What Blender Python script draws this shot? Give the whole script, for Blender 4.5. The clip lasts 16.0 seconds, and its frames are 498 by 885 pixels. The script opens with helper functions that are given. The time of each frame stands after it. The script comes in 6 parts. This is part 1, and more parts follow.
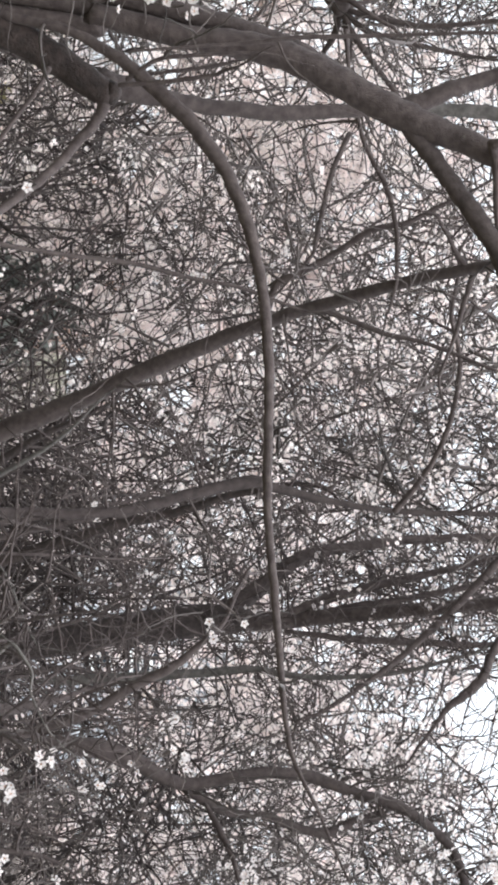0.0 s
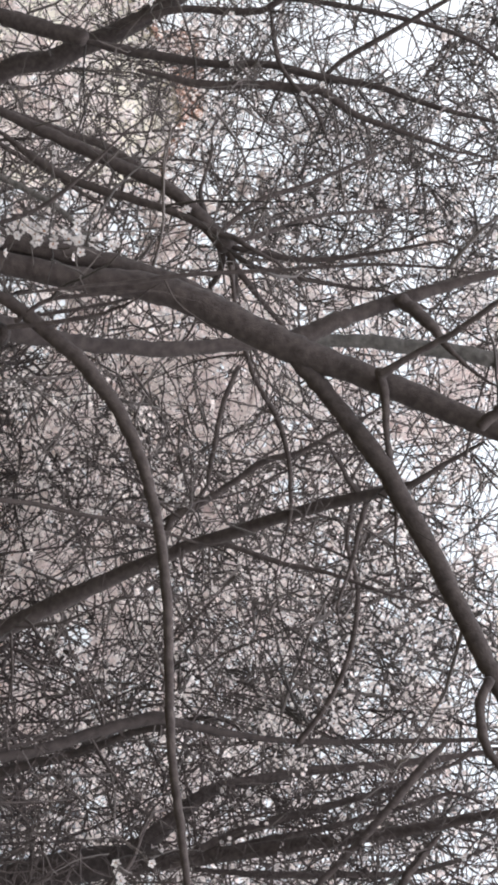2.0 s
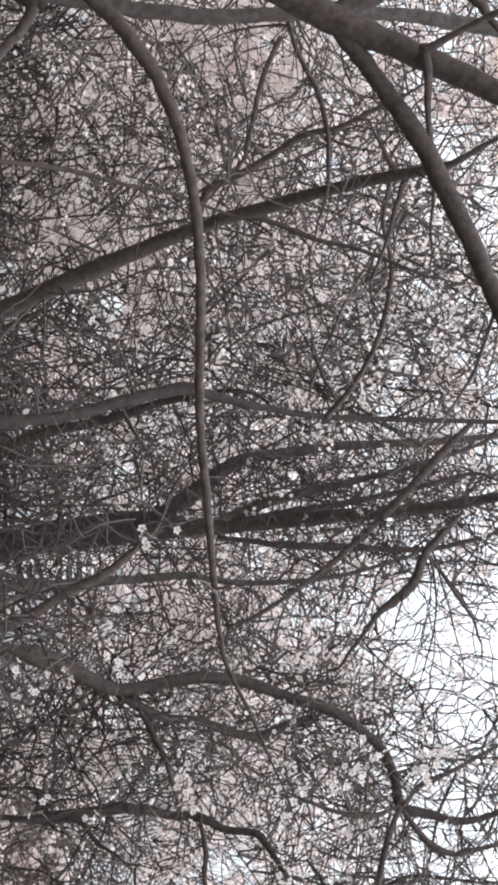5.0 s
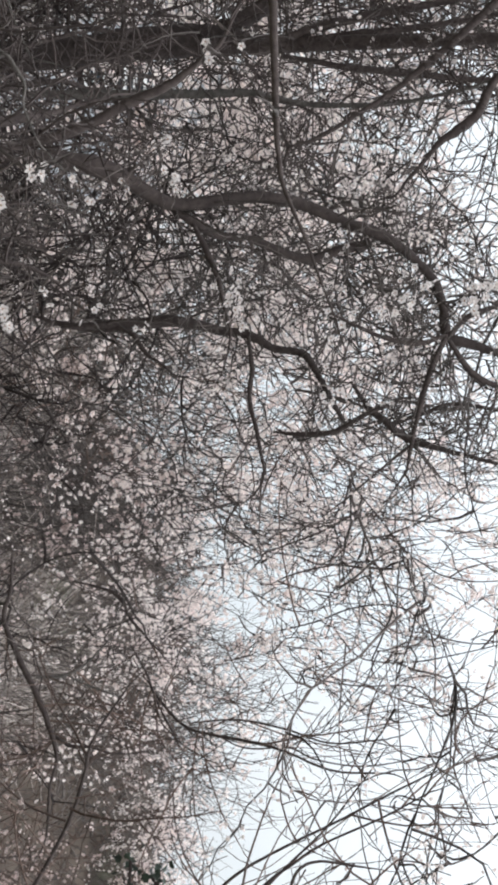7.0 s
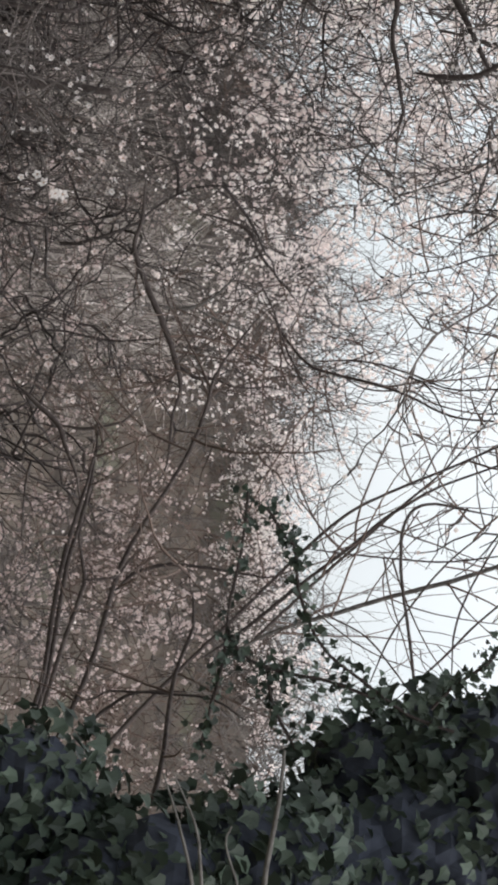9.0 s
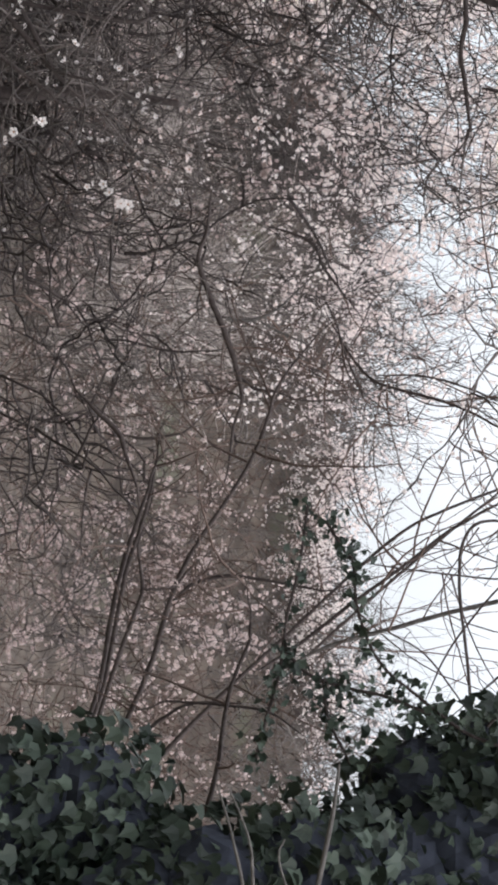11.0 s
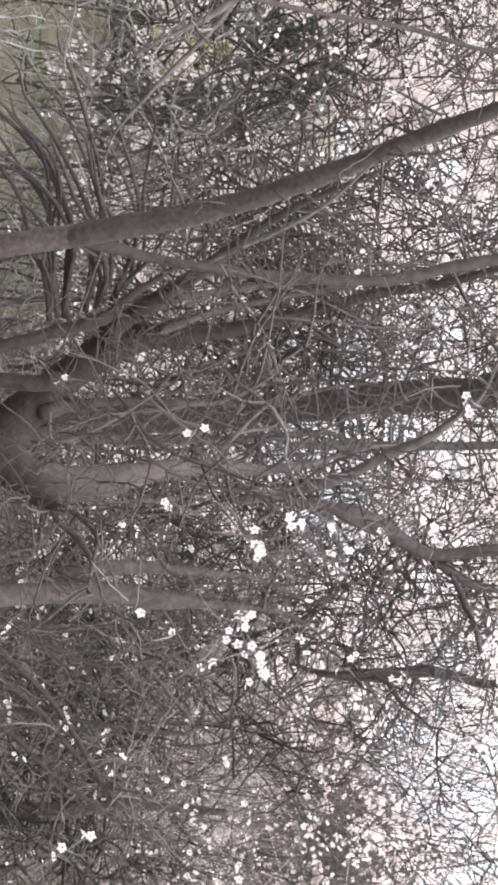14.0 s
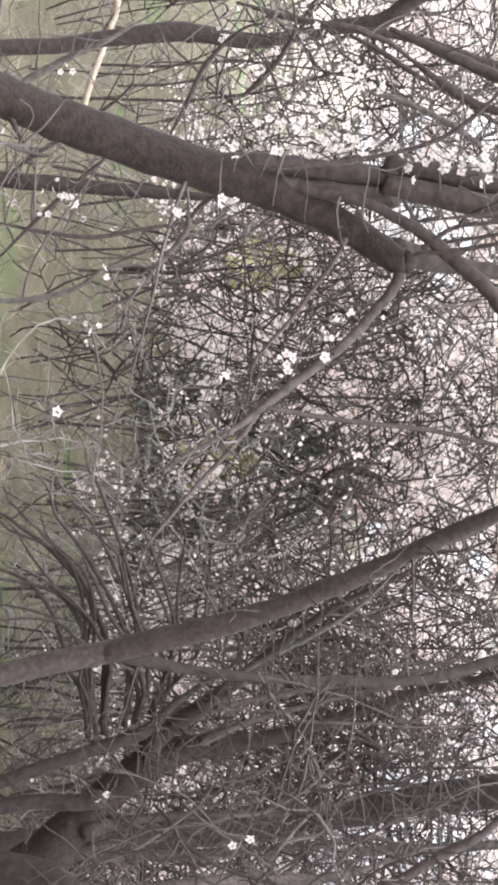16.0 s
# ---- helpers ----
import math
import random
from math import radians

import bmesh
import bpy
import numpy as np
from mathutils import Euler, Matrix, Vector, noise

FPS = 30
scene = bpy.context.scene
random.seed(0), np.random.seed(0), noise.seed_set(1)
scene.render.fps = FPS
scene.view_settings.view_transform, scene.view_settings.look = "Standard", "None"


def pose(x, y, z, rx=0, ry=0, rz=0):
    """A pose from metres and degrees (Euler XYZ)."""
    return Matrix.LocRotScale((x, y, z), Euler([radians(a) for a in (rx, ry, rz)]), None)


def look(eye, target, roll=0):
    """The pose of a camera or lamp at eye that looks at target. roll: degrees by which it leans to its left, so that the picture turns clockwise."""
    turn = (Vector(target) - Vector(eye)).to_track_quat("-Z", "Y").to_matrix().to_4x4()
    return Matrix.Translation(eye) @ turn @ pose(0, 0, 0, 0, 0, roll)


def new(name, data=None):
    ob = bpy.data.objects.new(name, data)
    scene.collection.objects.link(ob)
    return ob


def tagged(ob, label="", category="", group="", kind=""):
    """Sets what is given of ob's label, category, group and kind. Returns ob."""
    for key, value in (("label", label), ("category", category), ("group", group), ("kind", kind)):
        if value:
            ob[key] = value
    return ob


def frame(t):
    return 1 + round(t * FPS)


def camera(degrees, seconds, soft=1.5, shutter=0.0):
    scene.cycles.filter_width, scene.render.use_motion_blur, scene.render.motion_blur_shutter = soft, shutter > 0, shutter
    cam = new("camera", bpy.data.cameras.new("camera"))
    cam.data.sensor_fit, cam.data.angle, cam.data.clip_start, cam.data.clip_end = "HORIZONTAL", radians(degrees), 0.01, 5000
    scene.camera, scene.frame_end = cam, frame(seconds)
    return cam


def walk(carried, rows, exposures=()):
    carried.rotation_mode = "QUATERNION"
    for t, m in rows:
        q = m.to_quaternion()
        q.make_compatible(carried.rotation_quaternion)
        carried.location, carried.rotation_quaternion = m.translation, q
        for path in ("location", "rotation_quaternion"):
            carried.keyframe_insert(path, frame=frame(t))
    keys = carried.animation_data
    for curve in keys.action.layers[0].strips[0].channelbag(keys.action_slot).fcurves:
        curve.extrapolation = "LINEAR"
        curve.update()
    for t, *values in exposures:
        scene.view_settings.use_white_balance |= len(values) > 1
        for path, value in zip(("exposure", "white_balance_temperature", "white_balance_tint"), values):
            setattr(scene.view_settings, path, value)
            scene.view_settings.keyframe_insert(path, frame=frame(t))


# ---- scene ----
# A hand-held long lens, held upright on its side, turns on the spot in front of a blossoming thicket.
cam = camera(13.17, 16.0, 3.6)
EYE = Vector((0.0, 0.0, 1.55))
# seconds, bearing (clockwise from +y), elevation, roll, all in degrees
ROWS = [
    (0.0, 0.000, 4.800, 90.000),
    (0.5, -2.023, 5.144, 89.365),
    (1.0, -3.639, 6.277, 89.136),
    (1.5, -5.290, 7.907, 88.739),
    (2.0, -6.181, 7.624, 88.487),
    (2.5, -7.499, 7.985, 88.169),
    (3.0, -6.836, 8.579, 87.824),
    (3.2, -5.306, 8.985, 87.738),
    (5.3, 3.343, 6.825, 89.831),
    (5.5, 4.033, 7.181, 90.031),
    (6.0, 8.164, 6.337, 89.847),
    (6.5, 12.276, 5.873, 90.562),
    (7.0, 15.260, 5.237, 91.574),
    (7.5, 19.329, 4.061, 92.504),
    (8.0, 21.348, 4.064, 93.056),
    (8.5, 23.049, 2.364, 93.724),
    (9.0, 24.996, 2.285, 94.118),
    (9.2, 26.157, 1.676, 94.019),
    (10.2, 28.200, 1.150, 94.500),
    (11.3, 22.938, 0.741, 94.918),
    (11.5, 21.750, 0.979, 94.408),
    (12.0, 16.547, 0.699, 93.991),
    (12.5, 11.031, -0.165, 93.556),
    (13.0, 8.632, -1.461, 93.542),
    (13.5, 7.619, -2.033, 93.524),
    (14.0, 6.298, -1.947, 92.972),
    (14.5, 4.545, -1.429, 91.814),
    (15.0, 0.677, -2.239, 90.120),
    (15.5, -2.215, -2.808, 89.648),
    (16.0, -4.468, -3.109, 89.382),
]


def aim(bearing, elevation, roll):
    return pose(EYE.x, EYE.y, EYE.z, 90 + elevation, 0, -bearing) @ pose(0, 0, 0, 0, 0, roll)


EXPOSURES = [
    (0.0, 1.17, 6190, 8.5),
    (2.0, 0.73, 6220, 10.5),
    (3.2, 0.54, 6220, 10.5),
    (5.5, 0.87, 6220, 10.0),
    (7.0, 0.49, 6280, 7.5),
    (8.0, 0.24, 6330, 7.5),
    (9.0, 0.44, 6400, 7.5),
    (11.5, 0.66, 6250, 11.5),
    (12.5, 1.24, 6200, 10.5),
    (13.0, 1.75, 6200, 10.5),
    (14.5, 1.86, 6150, 10.5),
    (16.0, 1.72, 6280, 11.5),
]
walk(cam, [(t, aim(b, e, r)) for t, b, e, r in ROWS], EXPOSURES)

# ---- world and light: a bright overcast sky ----
world = bpy.data.worlds.new("overcast_sky")
scene.world = world
world.use_nodes = True
wn, wl = world.node_tree.nodes, world.node_tree.links
background = wn["Background"]
sky = wn.new("ShaderNodeTexSky")
sky.sky_type, sky.sun_disc = "NISHITA", False
sky.sun_elevation, sky.sun_rotation = radians(58), radians(162)
sky.air_density, sky.dust_density, sky.ozone_density = 1.0, 4.0, 1.0
sky_gain = wn.new("ShaderNodeVectorMath")
sky_gain.operation = "SCALE"
sky_gain.inputs["Scale"].default_value = 0.12
wl.new(sky.outputs["Color"], sky_gain.inputs[0])
cloud_noise = wn.new("ShaderNodeTexNoise")
cloud_noise.inputs["Scale"].default_value = 3.0
cloud_noise.inputs["Detail"].default_value = 5.0
cloud_ramp = wn.new("ShaderNodeValToRGB")
cloud_ramp.color_ramp.elements[0].position, cloud_ramp.color_ramp.elements[0].color = 0.3, (0.80, 0.85, 0.90, 1)
cloud_ramp.color_ramp.elements[1].position, cloud_ramp.color_ramp.elements[1].color = 0.7, (0.97, 0.98, 1.0, 1)
wl.new(cloud_noise.outputs["Fac"], cloud_ramp.inputs["Fac"])
cover = wn.new("ShaderNodeMix")
cover.data_type = "RGBA"
cover.inputs["Factor"].default_value = 0.88
wl.new(sky_gain.outputs["Vector"], cover.inputs[6])
wl.new(cloud_ramp.outputs["Color"], cover.inputs[7])
# an overcast sky is more than three times as bright overhead as at the horizon
sky_coord = wn.new("ShaderNodeTexCoord")
sky_split = wn.new("ShaderNodeSeparateXYZ")
wl.new(sky_coord.outputs["Generated"], sky_split.inputs[0])
sky_lift = wn.new("ShaderNodeMapRange")
sky_lift.inputs["To Min"].default_value, sky_lift.inputs["To Max"].default_value = 0.62, 2.3
wl.new(sky_split.outputs["Z"], sky_lift.inputs["Value"])
sky_dome = wn.new("ShaderNodeVectorMath")
sky_dome.operation = "SCALE"
wl.new(cover.outputs[2], sky_dome.inputs[0])
wl.new(sky_lift.outputs["Result"], sky_dome.inputs["Scale"])
wl.new(sky_dome.outputs["Vector"], background.inputs["Color"])
background.inputs["Strength"].default_value = 1.0

sun_data = bpy.data.lights.new("sun", "SUN")
sun_data.energy, sun_data.angle, sun_data.color = 1.0, radians(30), (1.0, 0.97, 0.93)
sun = new("sun", sun_data)
sun.matrix_world = look((4, -6, 20), (0, 6, 0))

rng = np.random.default_rng(7)


def seed(number):
    """Every plant grows from a seed of its own."""
    global rng
    rng = np.random.default_rng(number)


# ---- materials ----
def material(name, low, high, scale=20.0, rough=0.85, bump=0.3, fine=140.0, spot=None, spot_scale=9.0, spot_cut=0.62, vary=0.25, through_light=0.0):
    """Two scales of noise between two colours, an optional patchy third colour (lichen, stain), relief and per-piece variation."""
    m = bpy.data.materials.new(name)
    m.use_nodes = True
    n, l = m.node_tree.nodes, m.node_tree.links
    shader = n["Principled BSDF"]
    shader.inputs["Roughness"].default_value = rough
    shader.inputs["Specular IOR Level"].default_value = 0.25
    coord = n.new("ShaderNodeTexCoord")
    broad = n.new("ShaderNodeTexNoise")
    broad.inputs["Scale"].default_value, broad.inputs["Detail"].default_value = scale, 6.0
    l.new(coord.outputs["Object"], broad.inputs["Vector"])
    ramp = n.new("ShaderNodeValToRGB")
    ramp.color_ramp.elements[0].position, ramp.color_ramp.elements[0].color = 0.32, (*low, 1)
    ramp.color_ramp.elements[1].position, ramp.color_ramp.elements[1].color = 0.68, (*high, 1)
    l.new(broad.outputs["Fac"], ramp.inputs["Fac"])
    colour = ramp.outputs["Color"]
    if spot:
        patch = n.new("ShaderNodeTexNoise")
        patch.inputs["Scale"].default_value, patch.inputs["Detail"].default_value = spot_scale, 8.0
        l.new(coord.outputs["Object"], patch.inputs["Vector"])
        cut = n.new("ShaderNodeMapRange")
        cut.inputs["From Min"].default_value, cut.inputs["From Max"].default_value = spot_cut, spot_cut + 0.1
        l.new(patch.outputs["Fac"], cut.inputs["Value"])
        over = n.new("ShaderNodeMix")
        over.data_type = "RGBA"
        over.inputs[7].default_value = (*spot, 1)
        l.new(cut.outputs["Result"], over.inputs["Factor"])
        l.new(colour, over.inputs[6])
        colour = over.outputs[2]
    piece = n.new("ShaderNodeNewGeometry")
    ob_info = n.new("ShaderNodeObjectInfo")
    add = n.new("ShaderNodeMath")
    add.operation = "ADD"
    l.new(piece.outputs["Random Per Island"], add.inputs[0])
    l.new(ob_info.outputs["Random"], add.inputs[1])
    wrap = n.new("ShaderNodeMath")
    wrap.operation = "FRACT"
    l.new(add.outputs["Value"], wrap.inputs[0])
    spread = n.new("ShaderNodeMapRange")
    spread.inputs["To Min"].default_value, spread.inputs["To Max"].default_value = 1 - vary, 1 + vary
    l.new(wrap.outputs["Value"], spread.inputs["Value"])
    hsv = n.new("ShaderNodeHueSaturation")
    l.new(spread.outputs["Result"], hsv.inputs["Value"])
    l.new(colour, hsv.inputs["Color"])
    l.new(hsv.outputs["Color"], shader.inputs["Base Color"])
    if bump:
        grain = n.new("ShaderNodeTexNoise")
        grain.inputs["Scale"].default_value, grain.inputs["Detail"].default_value = fine, 4.0
        l.new(coord.outputs["Object"], grain.inputs["Vector"])
        relief = n.new("ShaderNodeBump")
        relief.inputs["Strength"].default_value, relief.inputs["Distance"].default_value = bump, 0.004
        l.new(grain.outputs["Fac"], relief.inputs["Height"])
        l.new(relief.outputs["Normal"], shader.inputs["Normal"])
    if through_light:
        leafy = n.new("ShaderNodeBsdfTranslucent")
        l.new(hsv.outputs["Color"], leafy.inputs["Color"])
        blend = n.new("ShaderNodeMixShader")
        blend.inputs["Fac"].default_value = through_light
        l.new(shader.outputs["BSDF"], blend.inputs[1])
        l.new(leafy.outputs["BSDF"], blend.inputs[2])
        l.new(blend.outputs["Shader"], n["Material Output"].inputs["Surface"])
    return m


BARK = material("bark_grey_brown", (0.036, 0.0272, 0.0255), (0.074, 0.0580, 0.0540), 60, 0.9, 0.5, 190, (0.092, 0.078, 0.070), 40, 0.72, 0.1)
BARK_DARK = material("bark_dark", (0.022, 0.0162, 0.0152), (0.047, 0.0362, 0.0335), 45, 0.9, 0.9, 150, (0.07, 0.060, 0.054), 34, 0.72, 0.1)
BARK_WET = material("bark_damp_brown", (0.0155, 0.0108, 0.0094), (0.034, 0.0240, 0.0208), 50, 0.85, 1.0, 130, (0.062, 0.050, 0.042), 36, 0.68, 0.1)
BARK_PALE = material("bark_pale", (0.056, 0.050, 0.046), (0.118, 0.106, 0.098), 50, 0.9, 0.8, 120, (0.06, 0.05, 0.046), 30, 0.64)
TWIG = material("twig_bark", (0.048, 0.040, 0.037), (0.106, 0.088, 0.082), 6, 0.85, 0.0, vary=0.5)
TWIG_PALE = material("twig_lichen", (0.09, 0.08, 0.074), (0.24, 0.215, 0.20), 9, 0.9, 0.0, vary=0.4)
TWIG_RED = material("twig_red_brown", (0.058, 0.038, 0.031), (0.132, 0.092, 0.077), 6, 0.85, 0.0, vary=0.4)
PETAL = material("blossom_petal", (0.58, 0.52, 0.50), (0.72, 0.67, 0.65), 60, 0.7, 0.0, vary=0.08, through_light=0.5)
PETAL_PINK = material("blossom_petal_pink", (0.86, 0.76, 0.73), (0.94, 0.89, 0.86), 2.2, 0.7, 0.0, vary=0.14, through_light=0.55)
PETAL_ROSE = material("blossom_petal_rose", (0.47, 0.375, 0.35), (0.66, 0.56, 0.53), 2.5, 0.7, 0.0, vary=0.18, through_light=0.5)
HEART = material("blossom_heart", (0.22, 0.10, 0.07), (0.42, 0.25, 0.14), 200, 0.8, 0.0)
IVY = material("ivy_leaf", (0.018, 0.0265, 0.020), (0.043, 0.056, 0.040), 9, 0.55, 0.2, 60, vary=0.5, through_light=0.06)
# bluish near-black that stands for the shade deep inside the ivy
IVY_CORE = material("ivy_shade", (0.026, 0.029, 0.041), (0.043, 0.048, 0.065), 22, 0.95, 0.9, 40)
GRASS = material("grass", (0.062, 0.053, 0.034), (0.110, 0.095, 0.062), 3.1, 0.95, 0.5, 30, (0.062, 0.095, 0.028), 0.42, 0.55)
EARTH = material("bank_earth", (0.034, 0.026, 0.0205), (0.080, 0.062, 0.049), 3.1, 0.95, 0.9, 16, (0.056, 0.053, 0.036), 0.7, 0.58)
BLADE = material("grass_blade", (0.09, 0.13, 0.04), (0.20, 0.25, 0.09), 3, 0.8, 0.0, vary=0.4, through_light=0.25)
LITTER = material("dry_litter", (0.18, 0.14, 0.11), (0.36, 0.30, 0.235), 5, 0.9, 0.0, vary=0.4)
UNDERWOOD = material("under_wood", (0.044, 0.038, 0.035), (0.100, 0.086, 0.079), 1.3, 0.95, 0.0, vary=0.5)
BRUSH = material("dry_brushwood", (0.16, 0.138, 0.125), (0.35, 0.305, 0.28), 1.3, 0.95, 0.0, vary=0.45)
FARWOOD = material("far_wood", (0.075, 0.066, 0.060), (0.15, 0.13, 0.12), 1.0, 0.95, 0.0, vary=0.4)
EVERGREEN = material("evergreen_leaf", (0.085, 0.092, 0.086), (0.16, 0.17, 0.15), 2, 0.7, 0.0, vary=0.4)
SPRING_LEAF = material("spring_leaf", (0.33, 0.30, 0.16), (0.50, 0.45, 0.25), 6, 0.7, 0.0, vary=0.3, through_light=0.3)
STAKE = material("weathered_stake", (0.30, 0.24, 0.19), (0.46, 0.38, 0.31), 30, 0.9, 0.5, 120)
PLASTER_WALL = material("cream_plaster", (0.74, 0.66, 0.55), (0.84, 0.77, 0.66), 1.2, 0.9, 0.3, 30, (0.62, 0.53, 0.43), 0.8, 0.66, 0.03)
ROOF_TILE = material("clay_tile", (0.34, 0.19, 0.15), (0.48, 0.30, 0.24), 3, 0.85, 0.3, 30, vary=0.3)
SLATE = material("slate_tile", (0.10, 0.10, 0.11), (0.18, 0.18, 0.19), 3, 0.7, 0.3, 30, vary=0.25)
WHITE_PAINT = material("white_paint", (0.70, 0.70, 0.69), (0.80, 0.80, 0.79), 5, 0.5, 0.0, vary=0.03)
BRICK = material("red_brick", (0.38, 0.235, 0.175), (0.50, 0.34, 0.27), 5, 0.9, 0.3, 60, vary=0.25)
GREY_WALL = material("grey_plaster", (0.34, 0.36, 0.39), (0.44, 0.46, 0.49), 1.5, 0.9, 0.2, 30, (0.28, 0.29, 0.30), 0.8, 0.66, 0.04)
GLASS = bpy.data.materials.new("window_glass")
GLASS.use_nodes = True
GLASS.node_tree.nodes["Principled BSDF"].inputs["Base Color"].default_value = (0.03, 0.04, 0.05, 1)
GLASS.node_tree.nodes["Principled BSDF"].inputs["Roughness"].default_value = 0.05


# ---- mesh helpers ----
def mesh_of(name, verts, faces, mats, index=None, smooth=True):
    """A mesh from arrays; faces is one (n, k) array of corner numbers."""
    me = bpy.data.meshes.new(name)
    faces = np.asarray(faces, dtype=np.int32)
    n, k = faces.shape
    me.vertices.add(len(verts))
    me.vertices.foreach_set("co", np.asarray(verts, dtype=np.float32).ravel())
    me.loops.add(n * k)
    me.loops.foreach_set("vertex_index", faces.ravel())
    me.polygons.add(n)
    me.polygons.foreach_set("loop_start", np.arange(0, n * k, k, dtype=np.int32))
    me.polygons.foreach_set("use_smooth", np.full(n, smooth))
    for m in mats:
        me.materials.append(m)
    if index is not None:
        me.polygons.foreach_set("material_index", np.asarray(index, dtype=np.int32))
    me.update(calc_edges=True)
    return me


def part(name, me, parent, label="", kind=""):
    ob = new(name, me)
    ob.parent = parent
    return tagged(ob, label, kind=kind)


def bm_part(name, bm, mat, parent, label=""):
    me = bpy.data.meshes.new(name)
    bm.to_mesh(me)
    bm.free()
    me.materials.append(mat)
    return part(name, me, parent, label)


def thing(name, label, category, group="", place=(0, 0, 0), kind=""):
    ob = new(name)
    ob.location = place
    ob.empty_display_size = 0.2
    return tagged(ob, label, category, group, kind)


def unit(v):
    return v / (np.linalg.norm(v, axis=-1, keepdims=True) + 1e-9)


def tubes(P, r, sides):
    """Tapered tubes along polylines P (n, k, 3) with radii r (n, k): vertices and quads."""
    n, k, _ = P.shape
    tangent = unit(np.gradient(P, axis=1))
    ref = np.where(np.abs(tangent[:, :1, 2:3]) > 0.8, np.array([1.0, 0, 0]), np.array([0, 0, 1.0]))
    a = unit(np.cross(tangent, np.broadcast_to(ref, tangent.shape)))
    b = np.cross(tangent, a)
    ang = np.arange(sides) * 2 * np.pi / sides
    ring = a[:, :, None] * np.cos(ang)[:, None] + b[:, :, None] * np.sin(ang)[:, None]
    V = P[:, :, None] + ring * r[:, :, None, None]
    i = np.arange(n * k * sides).reshape(n, k, sides)
    j = np.roll(i, -1, axis=2)
    Q = np.stack([i[:, :-1], j[:, :-1], j[:, 1:], i[:, 1:]], -1).reshape(-1, 4)
    return V.reshape(-1, 3), Q


def grow(start, way, length, r0, k=6, bend=0.5, up=0.1, wiggle=0.15, tip=0.35):
    """Shoots that start at start, set out along way and curve, wander and rise a little: polylines and radii."""
    n = len(start)
    turn = unit(rng.normal(size=(n, 3))) * bend * rng.uniform(0.2, 1, (n, 1))
    P = np.empty((n, k, 3))
    P[:, 0] = start
    d = unit(way)
    for s in range(1, k):
        P[:, s] = P[:, s - 1] + d * (length / (k - 1))[:, None]
        d = unit(d + turn / k + rng.normal(size=(n, 3)) * wiggle + np.array([0, 0, up / k]))
    return P, r0[:, None] * np.linspace(1, tip, k)[None]


def sprout(P, n, lo=0.15, angle=(35, 75)):
    """n random starting places on the polylines P and ways that leave them at an angle."""
    m, k, _ = P.shape
    long = np.linalg.norm(P[:, -1] - P[:, 0], axis=1)
    i = rng.choice(m, n, p=long / long.sum())
    s = rng.uniform(lo, 0.98, n) * (k - 1)
    q = np.minimum(s.astype(int), k - 2)
    a, b = P[i, q], P[i, q + 1]
    place = a + (b - a) * (s - q)[:, None]
    along = unit(b - a)
    side = unit(np.cross(along, rng.normal(size=(n, 3))))
    ang = np.radians(rng.uniform(*angle, n))[:, None]
    return place, along * np.cos(ang) + side * np.sin(ang)


def flower_shape():
    """One open five-petalled flower, about 1 across: vertices, quads and which material each quad takes."""
    V, Q, M = [], [], []
    for p in range(5):
        a = p * 2 * math.pi / 5
        c, s = math.cos(a), math.sin(a)
        base = len(V)
        for x, y, z in ((0.05, 0, 0.0), (0.30, -0.20, 0.10), (0.52, 0.0, 0.20), (0.30, 0.20, 0.10)):
            V.append((x * c - y * s, x * s + y * c, z))
        Q.append((base, base + 1, base + 2, base + 3))
        M.append(0)
    base = len(V)
    V += [(0.11, 0, 0.09), (0, 0.11, 0.09), (-0.11, 0, 0.09), (0, -0.11, 0.09)]
    Q.append((base, base + 1, base + 2, base + 3))
    M.append(1)
    return np.array(V), np.array(Q), np.array(M)


FLOWER_V, FLOWER_Q, FLOWER_M = flower_shape()
# a small posy of petals, for blossom too far off to show single petals
POSY_V = np.array([(-0.5, -0.1, 0), (0, -0.45, 0.1), (0.5, 0.05, 0), (0.05, 0.42, 0.12), (-0.35, 0.1, -0.4), (0.05, -0.1, -0.45), (0.4, 0.1, 0.4), (-0.1, -0.1, 0.42), (0.1, -0.5, -0.3), (0.15, 0.1, -0.5), (0.0, 0.5, 0.3), (-0.2, -0.1, 0.4)])
POSY_Q = np.array([(0, 1, 2, 3), (4, 5, 6, 7), (8, 9, 10, 11)])


# an open flower farther off: three crossing pairs of petals round a dark heart
DISC_V = np.array([(0.50 * math.cos(a + b) * k, 0.50 * math.sin(a + b) * k, 0.03 * a + (0.12 if k > 0.9 else 0.0)) for a in (0.0, 1.1, 2.15) for b, k in ((0.0, 1.0), (1.45, 0.46), (math.pi, 0.94), (-1.6, 0.46))] + [(0.12, 0, 0.14), (0, 0.12, 0.14), (-0.12, 0, 0.14), (0, -0.12, 0.14)])
DISC_Q = np.arange(16).reshape(4, 4)
DISC_M = np.array([0, 0, 0, 1])


def turns_for(n, lean=None):
    """n random turns; with lean, their z axes point roughly that way."""
    z = unit(rng.normal(size=(n, 3)) + (0 if lean is None else np.array(lean)))
    x = unit(np.cross(z, rng.normal(size=(n, 3))))
    return np.stack([x, np.cross(z, x), z], -1)


def scatter(shape_v, shape_q, places, sizes, turns):
    n, k = len(places), len(shape_v)
    V = np.einsum("nij,kj->nki", turns, shape_v) * sizes[:, None, None] + places[:, None]
    Q = (shape_q[None] + (np.arange(n) * k)[:, None, None]).reshape(-1, shape_q.shape[1])
    return V.reshape(-1, 3), Q


